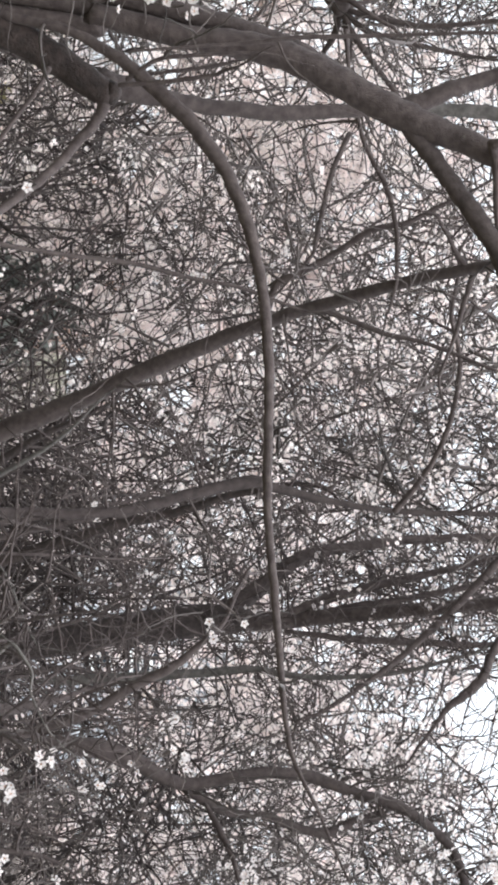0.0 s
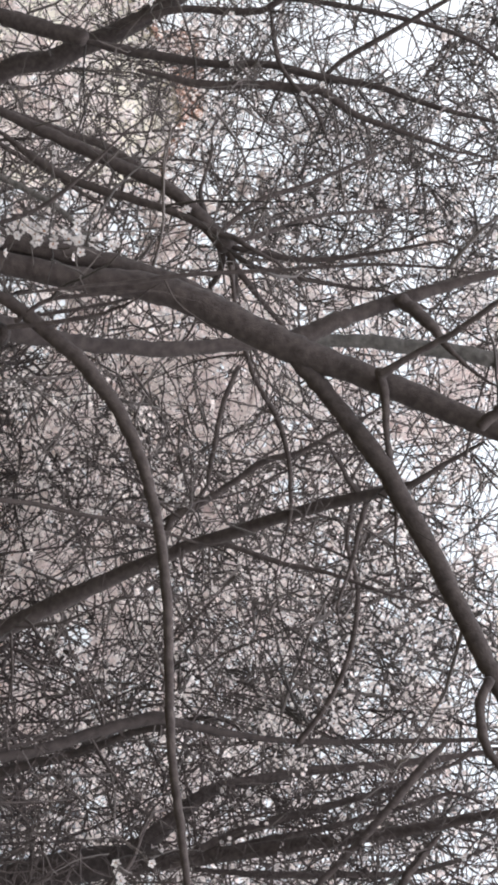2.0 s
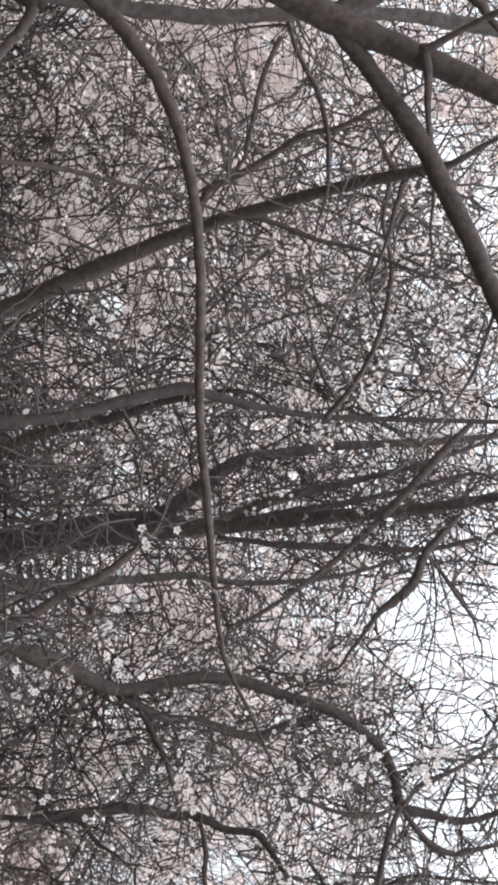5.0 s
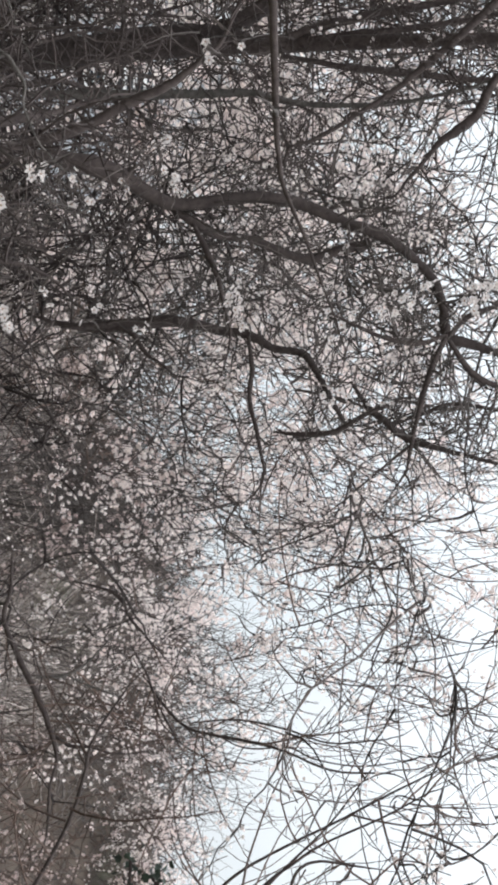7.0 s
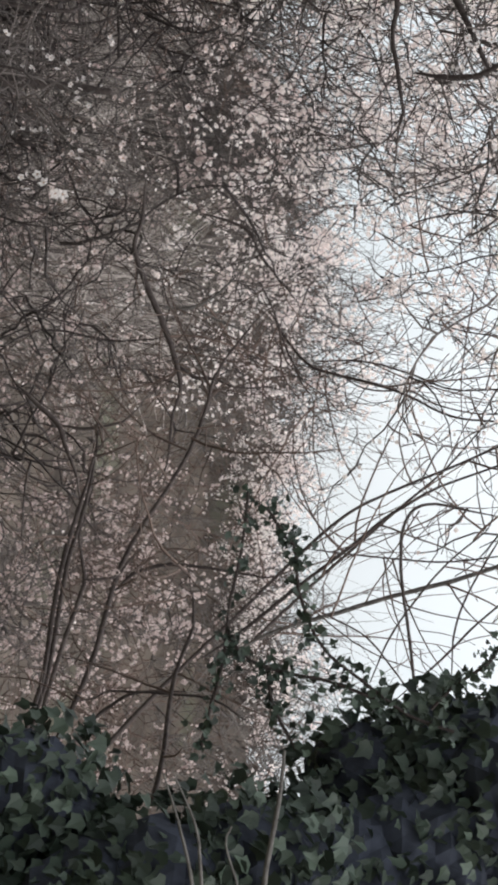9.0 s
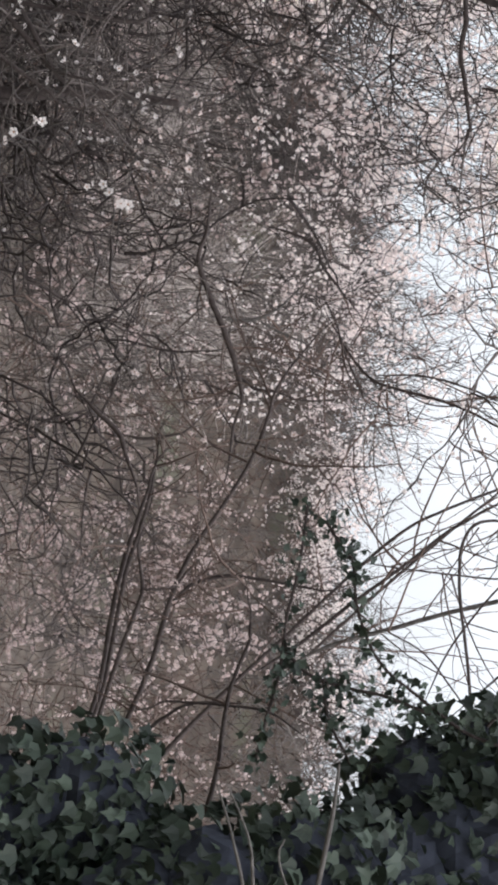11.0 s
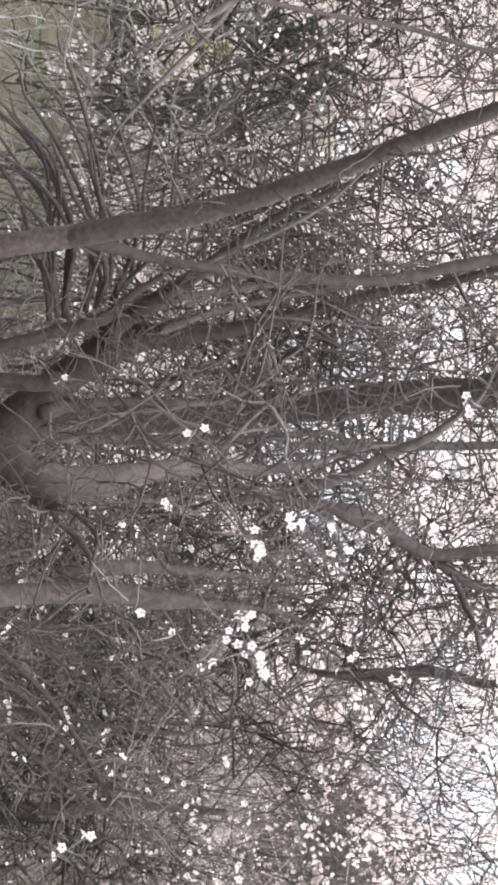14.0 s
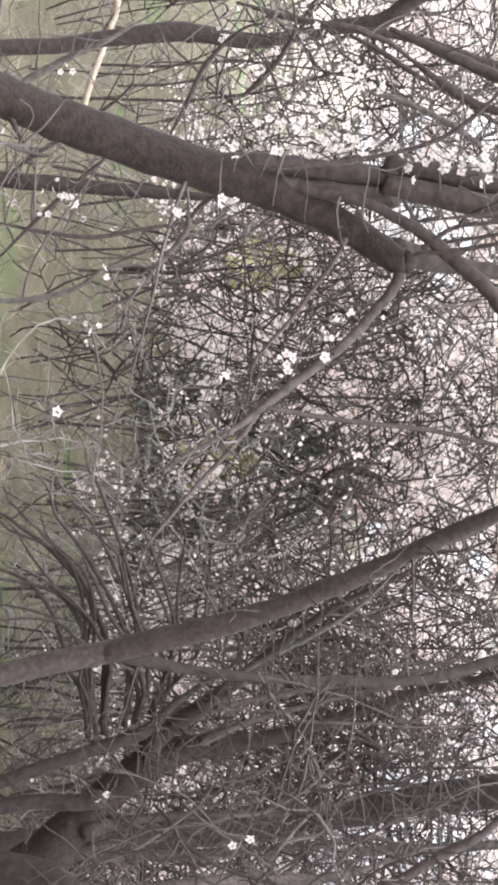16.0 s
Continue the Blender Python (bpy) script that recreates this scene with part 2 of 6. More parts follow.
def blossom_places(P, n, lo=0.2, cluster=3, loose=0.016):
    m = max(1, n // cluster)
    place, _ = sprout(P, m, lo)
    out = np.repeat(place, cluster, axis=0)
    return out + rng.normal(size=out.shape) * loose


def blossom_mesh(places, size=0.022, mat=PETAL, lean=(0, -0.6, 0.2)):
    n = len(places)
    V, Q = scatter(FLOWER_V, FLOWER_Q, places, rng.uniform(0.75, 1.15, n) * size, turns_for(n, lean))
    return mesh_of("blossom_cover", V, Q, [mat, HEART], np.tile(FLOWER_M, n), smooth=False)


def posy_mesh(places, size, mat):
    n = len(places)
    V, Q = scatter(POSY_V, POSY_Q, places, rng.uniform(0.6, 1.25, n) * size, turns_for(n))
    return mesh_of("blossom_cover", V, Q, [mat], smooth=False)


def disc_mesh(places, size, mat):
    n = len(places)
    V, Q = scatter(DISC_V, DISC_Q, places, rng.uniform(0.7, 1.2, n) * size, turns_for(n, (0, -0.9, 0.1)))
    return mesh_of("blossom_cover", V, Q, [mat, HEART], np.tile(DISC_M, n), smooth=False)


def twig_mesh(groups, mat, sides=3):
    VV, QQ, at = [], [], 0
    for P, r in groups:
        V, Q = tubes(P, r, sides)
        VV.append(V)
        QQ.append(Q + at)
        at += len(V)
    return mesh_of("twig_tangle", np.concatenate(VV), np.concatenate(QQ), [mat])


def spline(nodes, step=5):
    """A smooth line through nodes of (x, y, z, radius), with knots and slight waver."""
    N = np.array(nodes, dtype=float)
    E = np.vstack([2 * N[0] - N[1], N, 2 * N[-1] - N[-2]])
    out = []
    for i in range(1, len(E) - 2):
        for s in range(step):
            t = s / step
            a, b, c, d = E[i - 1], E[i], E[i + 1], E[i + 2]
            out.append(0.5 * (2 * b + (c - a) * t + (2 * a - 5 * b + 4 * c - d) * t * t + (3 * b - a - 3 * c + d) * t ** 3))
    out.append(E[-2])
    line = np.array(out)
    line[:, :3] += rng.normal(size=(len(line), 3)) * np.minimum(line[:, 3:4] * 0.07, 0.0012)
    line[:, 3] *= 1 + rng.normal(size=len(line)) * 0.02
    return line


def rounded(line):
    """The line with both ends drawn in to a blunt, closed point."""
    out = []
    for a, b in ((line[0], line[1]), (line[-1], line[-2])):
        way = unit(a[:3] - b[:3])
        out.append([np.append(a[:3] + way * a[3] * k, a[3] * m) for k, m in ((0.35, 0.85), (0.6, 0.5), (0.7, 0.05))])
    return np.vstack([out[0][::-1], line, out[1]])


# ---- ground: one sheet, level before the thicket, rising to a bank on the far right ----
def ground_height(x, y):
    d = np.hypot(x, y)
    bearing = np.degrees(np.arctan2(x, y))
    rise = np.clip((d - 17) / 9, 0, 1) ** 1.5 * np.clip((bearing - 9) / 8, 0, 1) * np.clip((70 - bearing) / 15, 0, 1)
    fade = np.clip((120 - d) / 60, 0, 1)
    return rise * fade * 2.85 + 0.05 * np.sin(x * 0.9) * np.cos(y * 0.7) * np.clip(d / 4, 0, 1)


def build_ground():
    radii = np.concatenate([[0.0], np.geomspace(0.5, 2500, 100)])
    steps = 216
    ang = np.arange(steps) * 2 * np.pi / steps
    X, Y = np.outer(radii, np.sin(ang)), np.outer(radii, np.cos(ang))
    V = np.stack([X, Y, ground_height(X, Y)], -1).reshape(-1, 3)
    i = np.arange(len(radii) * steps).reshape(len(radii), steps)
    j = np.roll(i, -1, axis=1)
    Q = np.stack([i[:-1], i[1:], j[1:], j[:-1]], -1).reshape(-1, 4)
    middle = V[Q].mean(axis=1)
    bank = (np.hypot(middle[:, 0], middle[:, 1]) > 9.5) & (np.degrees(np.arctan2(middle[:, 0], middle[:, 1])) + 2.5 * np.sin(middle[:, 1] * 1.7) + 1.5 * np.sin(middle[:, 1] * 4.1 + middle[:, 0]) > 2.0)
    ob = new("ground", mesh_of("ground", V, Q, [GRASS, EARTH], bank))
    tagged(ob, "rough spring grass with bare earth under the thicket", "ground", kind="structure")


build_ground()


# ---- trees whose limbs stand out ----
LINES = {}


def tree(label):
    ob = thing("cherry_plum_tree", label, "tree", "blossoming thicket trees")
    LINES[ob.name] = []
    return ob


def limb(owner, name, nodes, mat=None):
    seed(int(abs(nodes[0][0]) * 9000 + abs(nodes[-1][2]) * 7000))
    x, y, z, thick = nodes[0]
    if name == "stem" and 0.0 < z < 1.2:
        # carry the stem down to its root in the ground
        nodes = [(x - 0.1, y + 0.06, -0.08, thick * 1.25), (x - 0.04, y + 0.03, z * 0.5, thick * 1.1)] + list(nodes)
    line = spline(nodes)
    if line[-1, 3] < 0.0128:
        run, _ = grow(line[-1:, :3], line[-1:, :3] - line[-4:-3, :3], np.array([18 * line[-1, 3] + 0.12]), np.array([1.0]), 8, 1.2, 0.1, 0.2)
        line = np.vstack([line, np.column_stack([run[0, 1:], line[-1, 3] * np.linspace(0.9, 0.22, 7)])])
    line = rounded(line)
    V, Q = tubes(line[None, :, :3], line[None, :, 3], 14)
    part(name, mesh_of(name, V, Q, [mat or BARK]), owner)
    if name != "shoot":
        LINES[owner.name].append(line)


def dress(owner, side_shoots, fine, blossoms, size=0.022, mat=TWIG, petal=PETAL, shoot=(0.15, 0.55), up=0.15, curl=1.0):
    """Side shoots, fine twigs and blossom along all limbs of a tree."""
    seed(len(owner.name) * 31 + side_shoots)
    pieces = []
    for line in LINES[owner.name]:
        idx = np.linspace(0, len(line) - 1, 9).round().astype(int)
        pieces.append(line[idx, :3])
    P0 = np.array(pieces)
    s, w = sprout(P0, side_shoots, 0.05, (35, 105))
    P1, r1 = grow(s, w, rng.uniform(*shoot, side_shoots), rng.uniform(0.0022, 0.0048, side_shoots), 10, curl, up, 0.12 * curl)
    s, w = sprout(P1, fine, 0.1, (35, 105))
    P2, r2 = grow(s, w, rng.uniform(0.05, 0.24, fine), rng.uniform(0.0016, 0.0032, fine), 6, 1.3 * curl, up, 0.22 * curl, 0.5)
    for q in range(min(side_shoots, 300)):
        part("twig", twig_mesh([(P1[q:q + 1], r1[q:q + 1])], mat, 4), owner)
    groups = [(P2, r2)] + ([(P1[300:], r1[300:])] if side_shoots > 300 else [])
    part("twig_tangle", twig_mesh(groups, mat), owner, kind="stuff")
    if blossoms:
        part("blossom_cover", blossom_mesh(blossom_places(P2, blossoms), size, petal), owner, "white five-petalled blossom", "stuff")


tree_a = tree("grey-brown cherry plum with long arching boughs and sparse blossom")
tree_b = tree("slender grey-brown cherry plum leaning across the thicket")
tree_c = tree("upright dark-barked cherry plum trunk forking into bare boughs")
tree_d = tree("dark multi-stemmed cherry plum fanning out from its base")
tree_e = tree("dark cherry plum with a broken stub beside a pale stem")
tree_f = tree("dark crooked cherry plum with white blossom on thin twigs")
tree_g = tree("bare dark-limbed cherry plum in front of the houses")
tree_h = tree("thin red-brown cherry plum shoots rising in front of the bank")
tree_j = tree("pale-stemmed ash sapling with ivy climbing at its foot")
limb(tree_a, "trunk", [(-1.274, 3.956, 0.044, 0.0648), (-1.144, 4.133, 0.503, 0.0532), (-1.035, 4.225, 0.824, 0.0427), (-0.991, 4.252, 0.934, 0.0439), (-0.953, 4.273, 1.046, 0.0450), (-0.914, 4.292, 1.159, 0.0450), (-0.879, 4.307, 1.272, 0.0415), (-0.840, 4.319, 1.386, 0.0380), (-0.783, 4.331, 1.499, 0.0334), (-0.749, 4.337, 1.556, 0.0311), (-0.710, 4.342, 1.613, 0.0288), (-0.701, 4.343, 1.638, 0.0253)], BARK_WET)
limb(tree_a, "limb", [(-0.904, 4.302, 1.204, 0.0115), (-0.908, 4.301, 1.261, 0.0173), (-0.905, 4.300, 1.330, 0.0196), (-0.895, 4.299, 1.410, 0.0207), (-0.882, 4.296, 1.501, 0.0218), (-0.866, 4.289, 1.614, 0.0229), (-0.894, 4.281, 1.603, 0.0240), (-0.872, 4.274, 1.704, 0.0240), (-0.845, 4.266, 1.805, 0.0228), (-0.817, 4.258, 1.894, 0.0205), (-0.790, 4.249, 1.972, 0.0205), (-0.759, 4.242, 2.033, 0.0193), (-0.724, 4.234, 2.099, 0.0159)])
limb(tree_a, "limb", [(-0.886, 4.318, 1.225, 0.0162), (-0.870, 4.313, 1.317, 0.0196), (-0.855, 4.306, 1.409, 0.0195), (-0.840, 4.297, 1.500, 0.0195), (-0.823, 4.283, 1.613, 0.0206), (-0.847, 4.274, 1.602, 0.0228), (-0.820, 4.261, 1.703, 0.0239), (-0.795, 4.245, 1.802, 0.0249), (-0.783, 4.229, 1.886, 0.0282), (-0.750, 4.207, 1.995, 0.0304), (-0.692, 4.185, 2.103, 0.0302), (-0.644, 4.165, 2.188, 0.0312), (-0.612, 4.148, 2.251, 0.0289), (-0.584, 4.130, 2.314, 0.0255), (-0.532, 4.097, 2.418, 0.0254), (-0.478, 4.062, 2.519, 0.0231), (-0.440, 4.031, 2.601, 0.0219), (-0.398, 4.000, 2.677, 0.0186), (-0.338, 3.939, 2.811, 0.0141)])
limb(tree_a, "limb", [(-0.730, 4.379, 1.613, 0.0302), (-0.717, 4.402, 1.682, 0.0234), (-0.702, 4.427, 1.764, 0.0176), (-0.692, 4.459, 1.883, 0.0166), (-0.688, 4.486, 2.004, 0.0167), (-0.697, 4.503, 2.106, 0.0156), (-0.704, 4.519, 2.206, 0.0145)])
limb(tree_a, "limb", [(-0.701, 4.499, 2.203, 0.0144), (-0.702, 4.496, 2.312, 0.0145), (-0.700, 4.493, 2.385, 0.0145), (-0.692, 4.489, 2.458, 0.0158), (-0.680, 4.485, 2.531, 0.0170), (-0.664, 4.478, 2.627, 0.0171), (-0.649, 4.474, 2.687, 0.0171), (-0.637, 4.471, 2.726, 0.0171), (-0.615, 4.461, 2.819, 0.0147), (-0.570, 4.439, 2.985, 0.0111)], BARK_PALE)
limb(tree_a, "limb", [(-0.868, 4.317, 1.306, 0.0104), (-0.854, 4.302, 1.386, 0.0103), (-0.838, 4.288, 1.455, 0.0103), (-0.814, 4.269, 1.546, 0.0102), (-0.779, 4.255, 1.613, 0.0113), (-0.742, 4.243, 1.668, 0.0135), (-0.716, 4.236, 1.696, 0.0146), (-0.667, 4.222, 1.749, 0.0157), (-0.630, 4.212, 1.786, 0.0156), (-0.580, 4.200, 1.824, 0.0156), (-0.539, 4.191, 1.850, 0.0144), (-0.454, 4.172, 1.888, 0.0132), (-0.376, 4.156, 1.909, 0.0121), (-0.298, 4.140, 1.924, 0.0109), (-0.221, 4.122, 1.930, 0.0109), (-0.145, 4.104, 1.933, 0.0103), (-0.069, 4.085, 1.931, 0.0097), (0.006, 4.065, 1.928, 0.0091), (0.070, 4.046, 1.925, 0.0090), (0.144, 4.023, 1.924, 0.0085), (0.217, 3.998, 1.927, 0.0084), (0.288, 3.972, 1.932, 0.0079), (0.359, 3.944, 1.935, 0.0073), (0.448, 3.907, 1.939, 0.0062), (0.516, 3.877, 1.944, 0.0051), (0.564, 3.854, 1.952, 0.0046), (0.611, 3.829, 1.972, 0.0036), (0.657, 3.802, 1.994, 0.0030), (0.711, 3.770, 2.015, 0.0026), (0.751, 3.745, 2.032, 0.0022)])
limb(tree_a, "limb", [(-0.655, 4.174, 2.167, 0.0201), (-0.632, 4.165, 2.199, 0.0212), (-0.587, 4.153, 2.234, 0.0189), (-0.534, 4.141, 2.269, 0.0177), (-0.477, 4.127, 2.308, 0.0188), (-0.405, 4.106, 2.356, 0.0198), (-0.307, 4.083, 2.401, 0.0197), (-0.206, 4.056, 2.445, 0.0190), (-0.100, 4.025, 2.487, 0.0189), (-0.024, 4.002, 2.515, 0.0183), (0.030, 3.984, 2.534, 0.0172), (0.094, 3.962, 2.557, 0.0150), (0.178, 3.931, 2.586, 0.0117), (0.250, 3.897, 2.625, 0.0085)])
limb(tree_a, "limb", [(0.029, 3.934, 2.511, 0.0106), (0.069, 3.924, 2.491, 0.0095), (0.120, 3.907, 2.486, 0.0095), (0.156, 3.892, 2.492, 0.0084), (0.187, 3.874, 2.509, 0.0063), (0.223, 3.850, 2.535, 0.0042)])
limb(tree_a, "limb", [(-0.659, 4.197, 2.148, 0.0157), (-0.656, 4.200, 2.194, 0.0180), (-0.673, 4.201, 2.252, 0.0192), (-0.695, 4.200, 2.304, 0.0181), (-0.711, 4.200, 2.357, 0.0159), (-0.732, 4.198, 2.427, 0.0159), (-0.752, 4.194, 2.497, 0.0126), (-0.772, 4.189, 2.579, 0.0092), (-0.792, 4.183, 2.663, 0.0069)])
limb(tree_a, "limb", [(-0.730, 4.176, 2.432, 0.0147), (-0.697, 4.159, 2.463, 0.0136), (-0.666, 4.146, 2.487, 0.0113), (-0.637, 4.136, 2.503, 0.0079), (-0.608, 4.123, 2.524, 0.0045)])
limb(tree_a, "limb", [(-0.563, 4.032, 2.357, 0.0098), (-0.588, 4.009, 2.403, 0.0065), (-0.614, 3.984, 2.455, 0.0065), (-0.641, 3.957, 2.505, 0.0059), (-0.674, 3.928, 2.555, 0.0054), (-0.706, 3.899, 2.605, 0.0043)])
limb(tree_a, "limb", [(-0.573, 4.061, 2.357, 0.0098), (-0.522, 4.075, 2.368, 0.0088), (-0.458, 4.093, 2.371, 0.0066), (-0.393, 4.109, 2.381, 0.0055), (-0.339, 4.122, 2.387, 0.0044)])
limb(tree_a, "limb", [(-0.455, 4.005, 2.538, 0.0119), (-0.480, 3.986, 2.568, 0.0108), (-0.502, 3.966, 2.598, 0.0097), (-0.532, 3.936, 2.647, 0.0075)])
limb(tree_a, "limb", [(-0.694, 4.344, 1.626, 0.0147), (-0.655, 4.336, 1.614, 0.0121), (-0.608, 4.321, 1.577, 0.0103), (-0.542, 4.298, 1.520, 0.0102), (-0.483, 4.271, 1.452, 0.0093), (-0.430, 4.242, 1.385, 0.0092), (-0.395, 4.223, 1.342, 0.0083), (-0.359, 4.202, 1.298, 0.0066), (-0.326, 4.176, 1.244, 0.0041)], BARK)
limb(tree_a, "limb", [(-0.396, 4.226, 1.339, 0.0067), (-0.345, 4.215, 1.308, 0.0055), (-0.294, 4.200, 1.265, 0.0050), (-0.233, 4.180, 1.210, 0.0044), (-0.167, 4.158, 1.157, 0.0033)])
limb(tree_a, "limb", [(-0.399, 4.227, 1.358, 0.0056), (-0.382, 4.247, 1.452, 0.0050), (-0.369, 4.265, 1.552, 0.0050), (-0.356, 4.284, 1.675, 0.0051), (-0.330, 4.299, 1.787, 0.0045), (-0.312, 4.309, 1.888, 0.0040), (-0.278, 4.319, 1.989, 0.0034)])
limb(tree_a, "limb", [(-0.745, 4.111, 1.669, 0.0027), (-0.752, 4.101, 1.766, 0.0033), (-0.758, 4.088, 1.874, 0.0038), (-0.766, 4.075, 1.950, 0.0044), (-0.769, 4.061, 2.036, 0.0044), (-0.769, 4.035, 2.176, 0.0038), (-0.769, 3.996, 2.345, 0.0033), (-0.754, 3.965, 2.470, 0.0027)])
limb(tree_a, "limb", [(-0.754, 4.434, 1.688, 0.0035), (-0.763, 4.420, 1.781, 0.0041), (-0.774, 4.406, 1.863, 0.0041), (-0.786, 4.395, 1.915, 0.0035)])
limb(tree_a, "limb", [(-0.748, 4.012, 1.942, 0.0021), (-0.712, 4.009, 1.958, 0.0021), (-0.689, 4.005, 1.978, 0.0021), (-0.669, 3.999, 2.003, 0.0019)])
limb(tree_a, "limb", [(-0.732, 4.237, 1.514, 0.0056), (-0.688, 4.240, 1.488, 0.0051), (-0.643, 4.242, 1.454, 0.0051), (-0.582, 4.244, 1.409, 0.0045), (-0.521, 4.244, 1.353, 0.0039)])
limb(tree_a, "limb", [(-0.850, 4.109, 1.372, 0.0044), (-0.859, 4.098, 1.503, 0.0044), (-0.873, 4.083, 1.612, 0.0044), (-0.891, 4.069, 1.687, 0.0044), (-0.924, 4.051, 1.751, 0.0044), (-0.986, 4.022, 1.824, 0.0033)])
limb(tree_a, "limb", [(-0.713, 4.239, 1.667, 0.0056), (-0.747, 4.214, 1.723, 0.0045), (-0.753, 4.196, 1.777, 0.0045), (-0.754, 4.172, 1.852, 0.0033)])
limb(tree_a, "limb", [(-0.702, 4.241, 1.651, 0.0056), (-0.703, 4.216, 1.722, 0.0050), (-0.710, 4.182, 1.811, 0.0045)])
limb(tree_a, "limb", [(-0.993, 4.228, 0.847, 0.0115), (-0.980, 4.221, 0.850, 0.0069), (-0.933, 4.195, 0.875, 0.0034)])
limb(tree_b, "trunk", [(0.296, 6.093, -0.026, 0.0478), (0.227, 6.095, 0.265, 0.0408), (0.177, 6.085, 0.509, 0.0340), (0.141, 6.073, 0.671, 0.0337), (0.108, 6.057, 0.833, 0.0351)])
limb(tree_b, "limb", [(0.113, 6.055, 0.818, 0.0319), (0.086, 6.024, 0.932, 0.0349), (0.061, 5.990, 1.046, 0.0346), (0.034, 5.954, 1.158, 0.0328), (-0.013, 5.898, 1.317, 0.0294), (-0.070, 5.836, 1.472, 0.0275), (-0.119, 5.782, 1.595, 0.0257), (-0.185, 5.709, 1.743, 0.0239), (-0.245, 5.633, 1.888, 0.0222), (-0.284, 5.577, 1.987, 0.0191), (-0.325, 5.512, 2.099, 0.0174), (-0.359, 5.430, 2.234, 0.0172), (-0.394, 5.345, 2.366, 0.0156), (-0.420, 5.258, 2.493, 0.0154), (-0.429, 5.206, 2.567, 0.0139), (-0.437, 5.175, 2.610, 0.0097)])
limb(tree_b, "limb", [(0.121, 6.057, 0.841, 0.0192), (0.146, 6.104, 0.956, 0.0180), (0.167, 6.139, 1.049, 0.0155), (0.185, 6.183, 1.175, 0.0142), (0.196, 6.225, 1.302, 0.0143), (0.203, 6.274, 1.464, 0.0158), (0.207, 6.319, 1.627, 0.0159), (0.193, 6.352, 1.759, 0.0173), (0.156, 6.386, 1.900, 0.0174), (0.131, 6.411, 2.019, 0.0189), (0.117, 6.427, 2.105, 0.0202), (0.142, 6.442, 2.191, 0.0149), (0.181, 6.468, 2.365, 0.0110), (0.207, 6.488, 2.540, 0.0096), (0.221, 6.513, 2.862, 0.0083), (0.227, 6.521, 3.071, 0.0070)], BARK_DARK)
limb(tree_b, "limb", [(-0.420, 5.241, 2.538, 0.0084), (-0.461, 5.224, 2.501, 0.0070), (-0.496, 5.210, 2.480, 0.0056), (-0.530, 5.195, 2.458, 0.0042)])
limb(tree_b, "limb", [(-0.412, 5.241, 2.544, 0.0084), (-0.336, 5.234, 2.517, 0.0070), (-0.267, 5.226, 2.498, 0.0056), (-0.185, 5.217, 2.464, 0.0042)])
limb(tree_b, "limb", [(-0.334, 5.666, 2.069, 0.0119), (-0.414, 5.643, 2.097, 0.0104), (-0.450, 5.618, 2.169, 0.0104), (-0.499, 5.586, 2.254, 0.0089), (-0.551, 5.551, 2.338, 0.0088), (-0.568, 5.520, 2.422, 0.0074), (-0.608, 5.484, 2.504, 0.0059)])
limb(tree_b, "limb", [(-0.345, 5.552, 2.191, 0.0088), (-0.327, 5.533, 2.247, 0.0073), (-0.281, 5.493, 2.359, 0.0065), (-0.251, 5.451, 2.469, 0.0058), (-0.192, 5.395, 2.604, 0.0043)])
limb(tree_b, "limb", [(0.183, 5.731, 2.425, 0.0091), (0.069, 5.675, 2.507, 0.0075), (-0.065, 5.621, 2.558, 0.0075), (-0.212, 5.568, 2.571, 0.0067), (-0.328, 5.530, 2.542, 0.0059), (-0.413, 5.494, 2.550, 0.0059)])
limb(tree_b, "limb", [(-1.032, 5.358, 2.243, 0.0058), (-0.916, 5.358, 2.252, 0.0057), (-0.828, 5.356, 2.269, 0.0057), (-0.739, 5.350, 2.293, 0.0064), (-0.635, 5.337, 2.343, 0.0071), (-0.533, 5.328, 2.366, 0.0064), (-0.433, 5.320, 2.366, 0.0057)])
limb(tree_b, "limb", [(-0.791, 5.497, 2.270, 0.0073), (-0.701, 5.481, 2.227, 0.0073), (-0.612, 5.463, 2.202, 0.0072), (-0.509, 5.440, 2.177, 0.0058)])
limb(tree_c, "trunk", [(0.882, 7.790, -0.044, 0.0754), (0.852, 7.853, 0.339, 0.0690), (0.822, 7.890, 0.647, 0.0648), (0.792, 7.916, 0.957, 0.0606), (0.761, 7.929, 1.268, 0.0563), (0.731, 7.932, 1.496, 0.0542), (0.704, 7.930, 1.661, 0.0542), (0.682, 7.927, 1.777, 0.0583), (0.666, 7.919, 1.922, 0.0625), (0.651, 7.909, 2.066, 0.0583), (0.649, 7.898, 2.190, 0.0499)], BARK_DARK)
limb(tree_c, "limb", [(0.651, 7.902, 2.128, 0.0250), (0.652, 7.855, 2.249, 0.0373), (0.645, 7.807, 2.368, 0.0309), (0.628, 7.740, 2.526, 0.0287), (0.605, 7.653, 2.718, 0.0264), (0.583, 7.561, 2.906, 0.0242), (0.564, 7.482, 3.057, 0.0220), (0.521, 7.365, 3.267, 0.0179), (0.469, 7.209, 3.524, 0.0118), (0.426, 7.047, 3.768, 0.0058)])
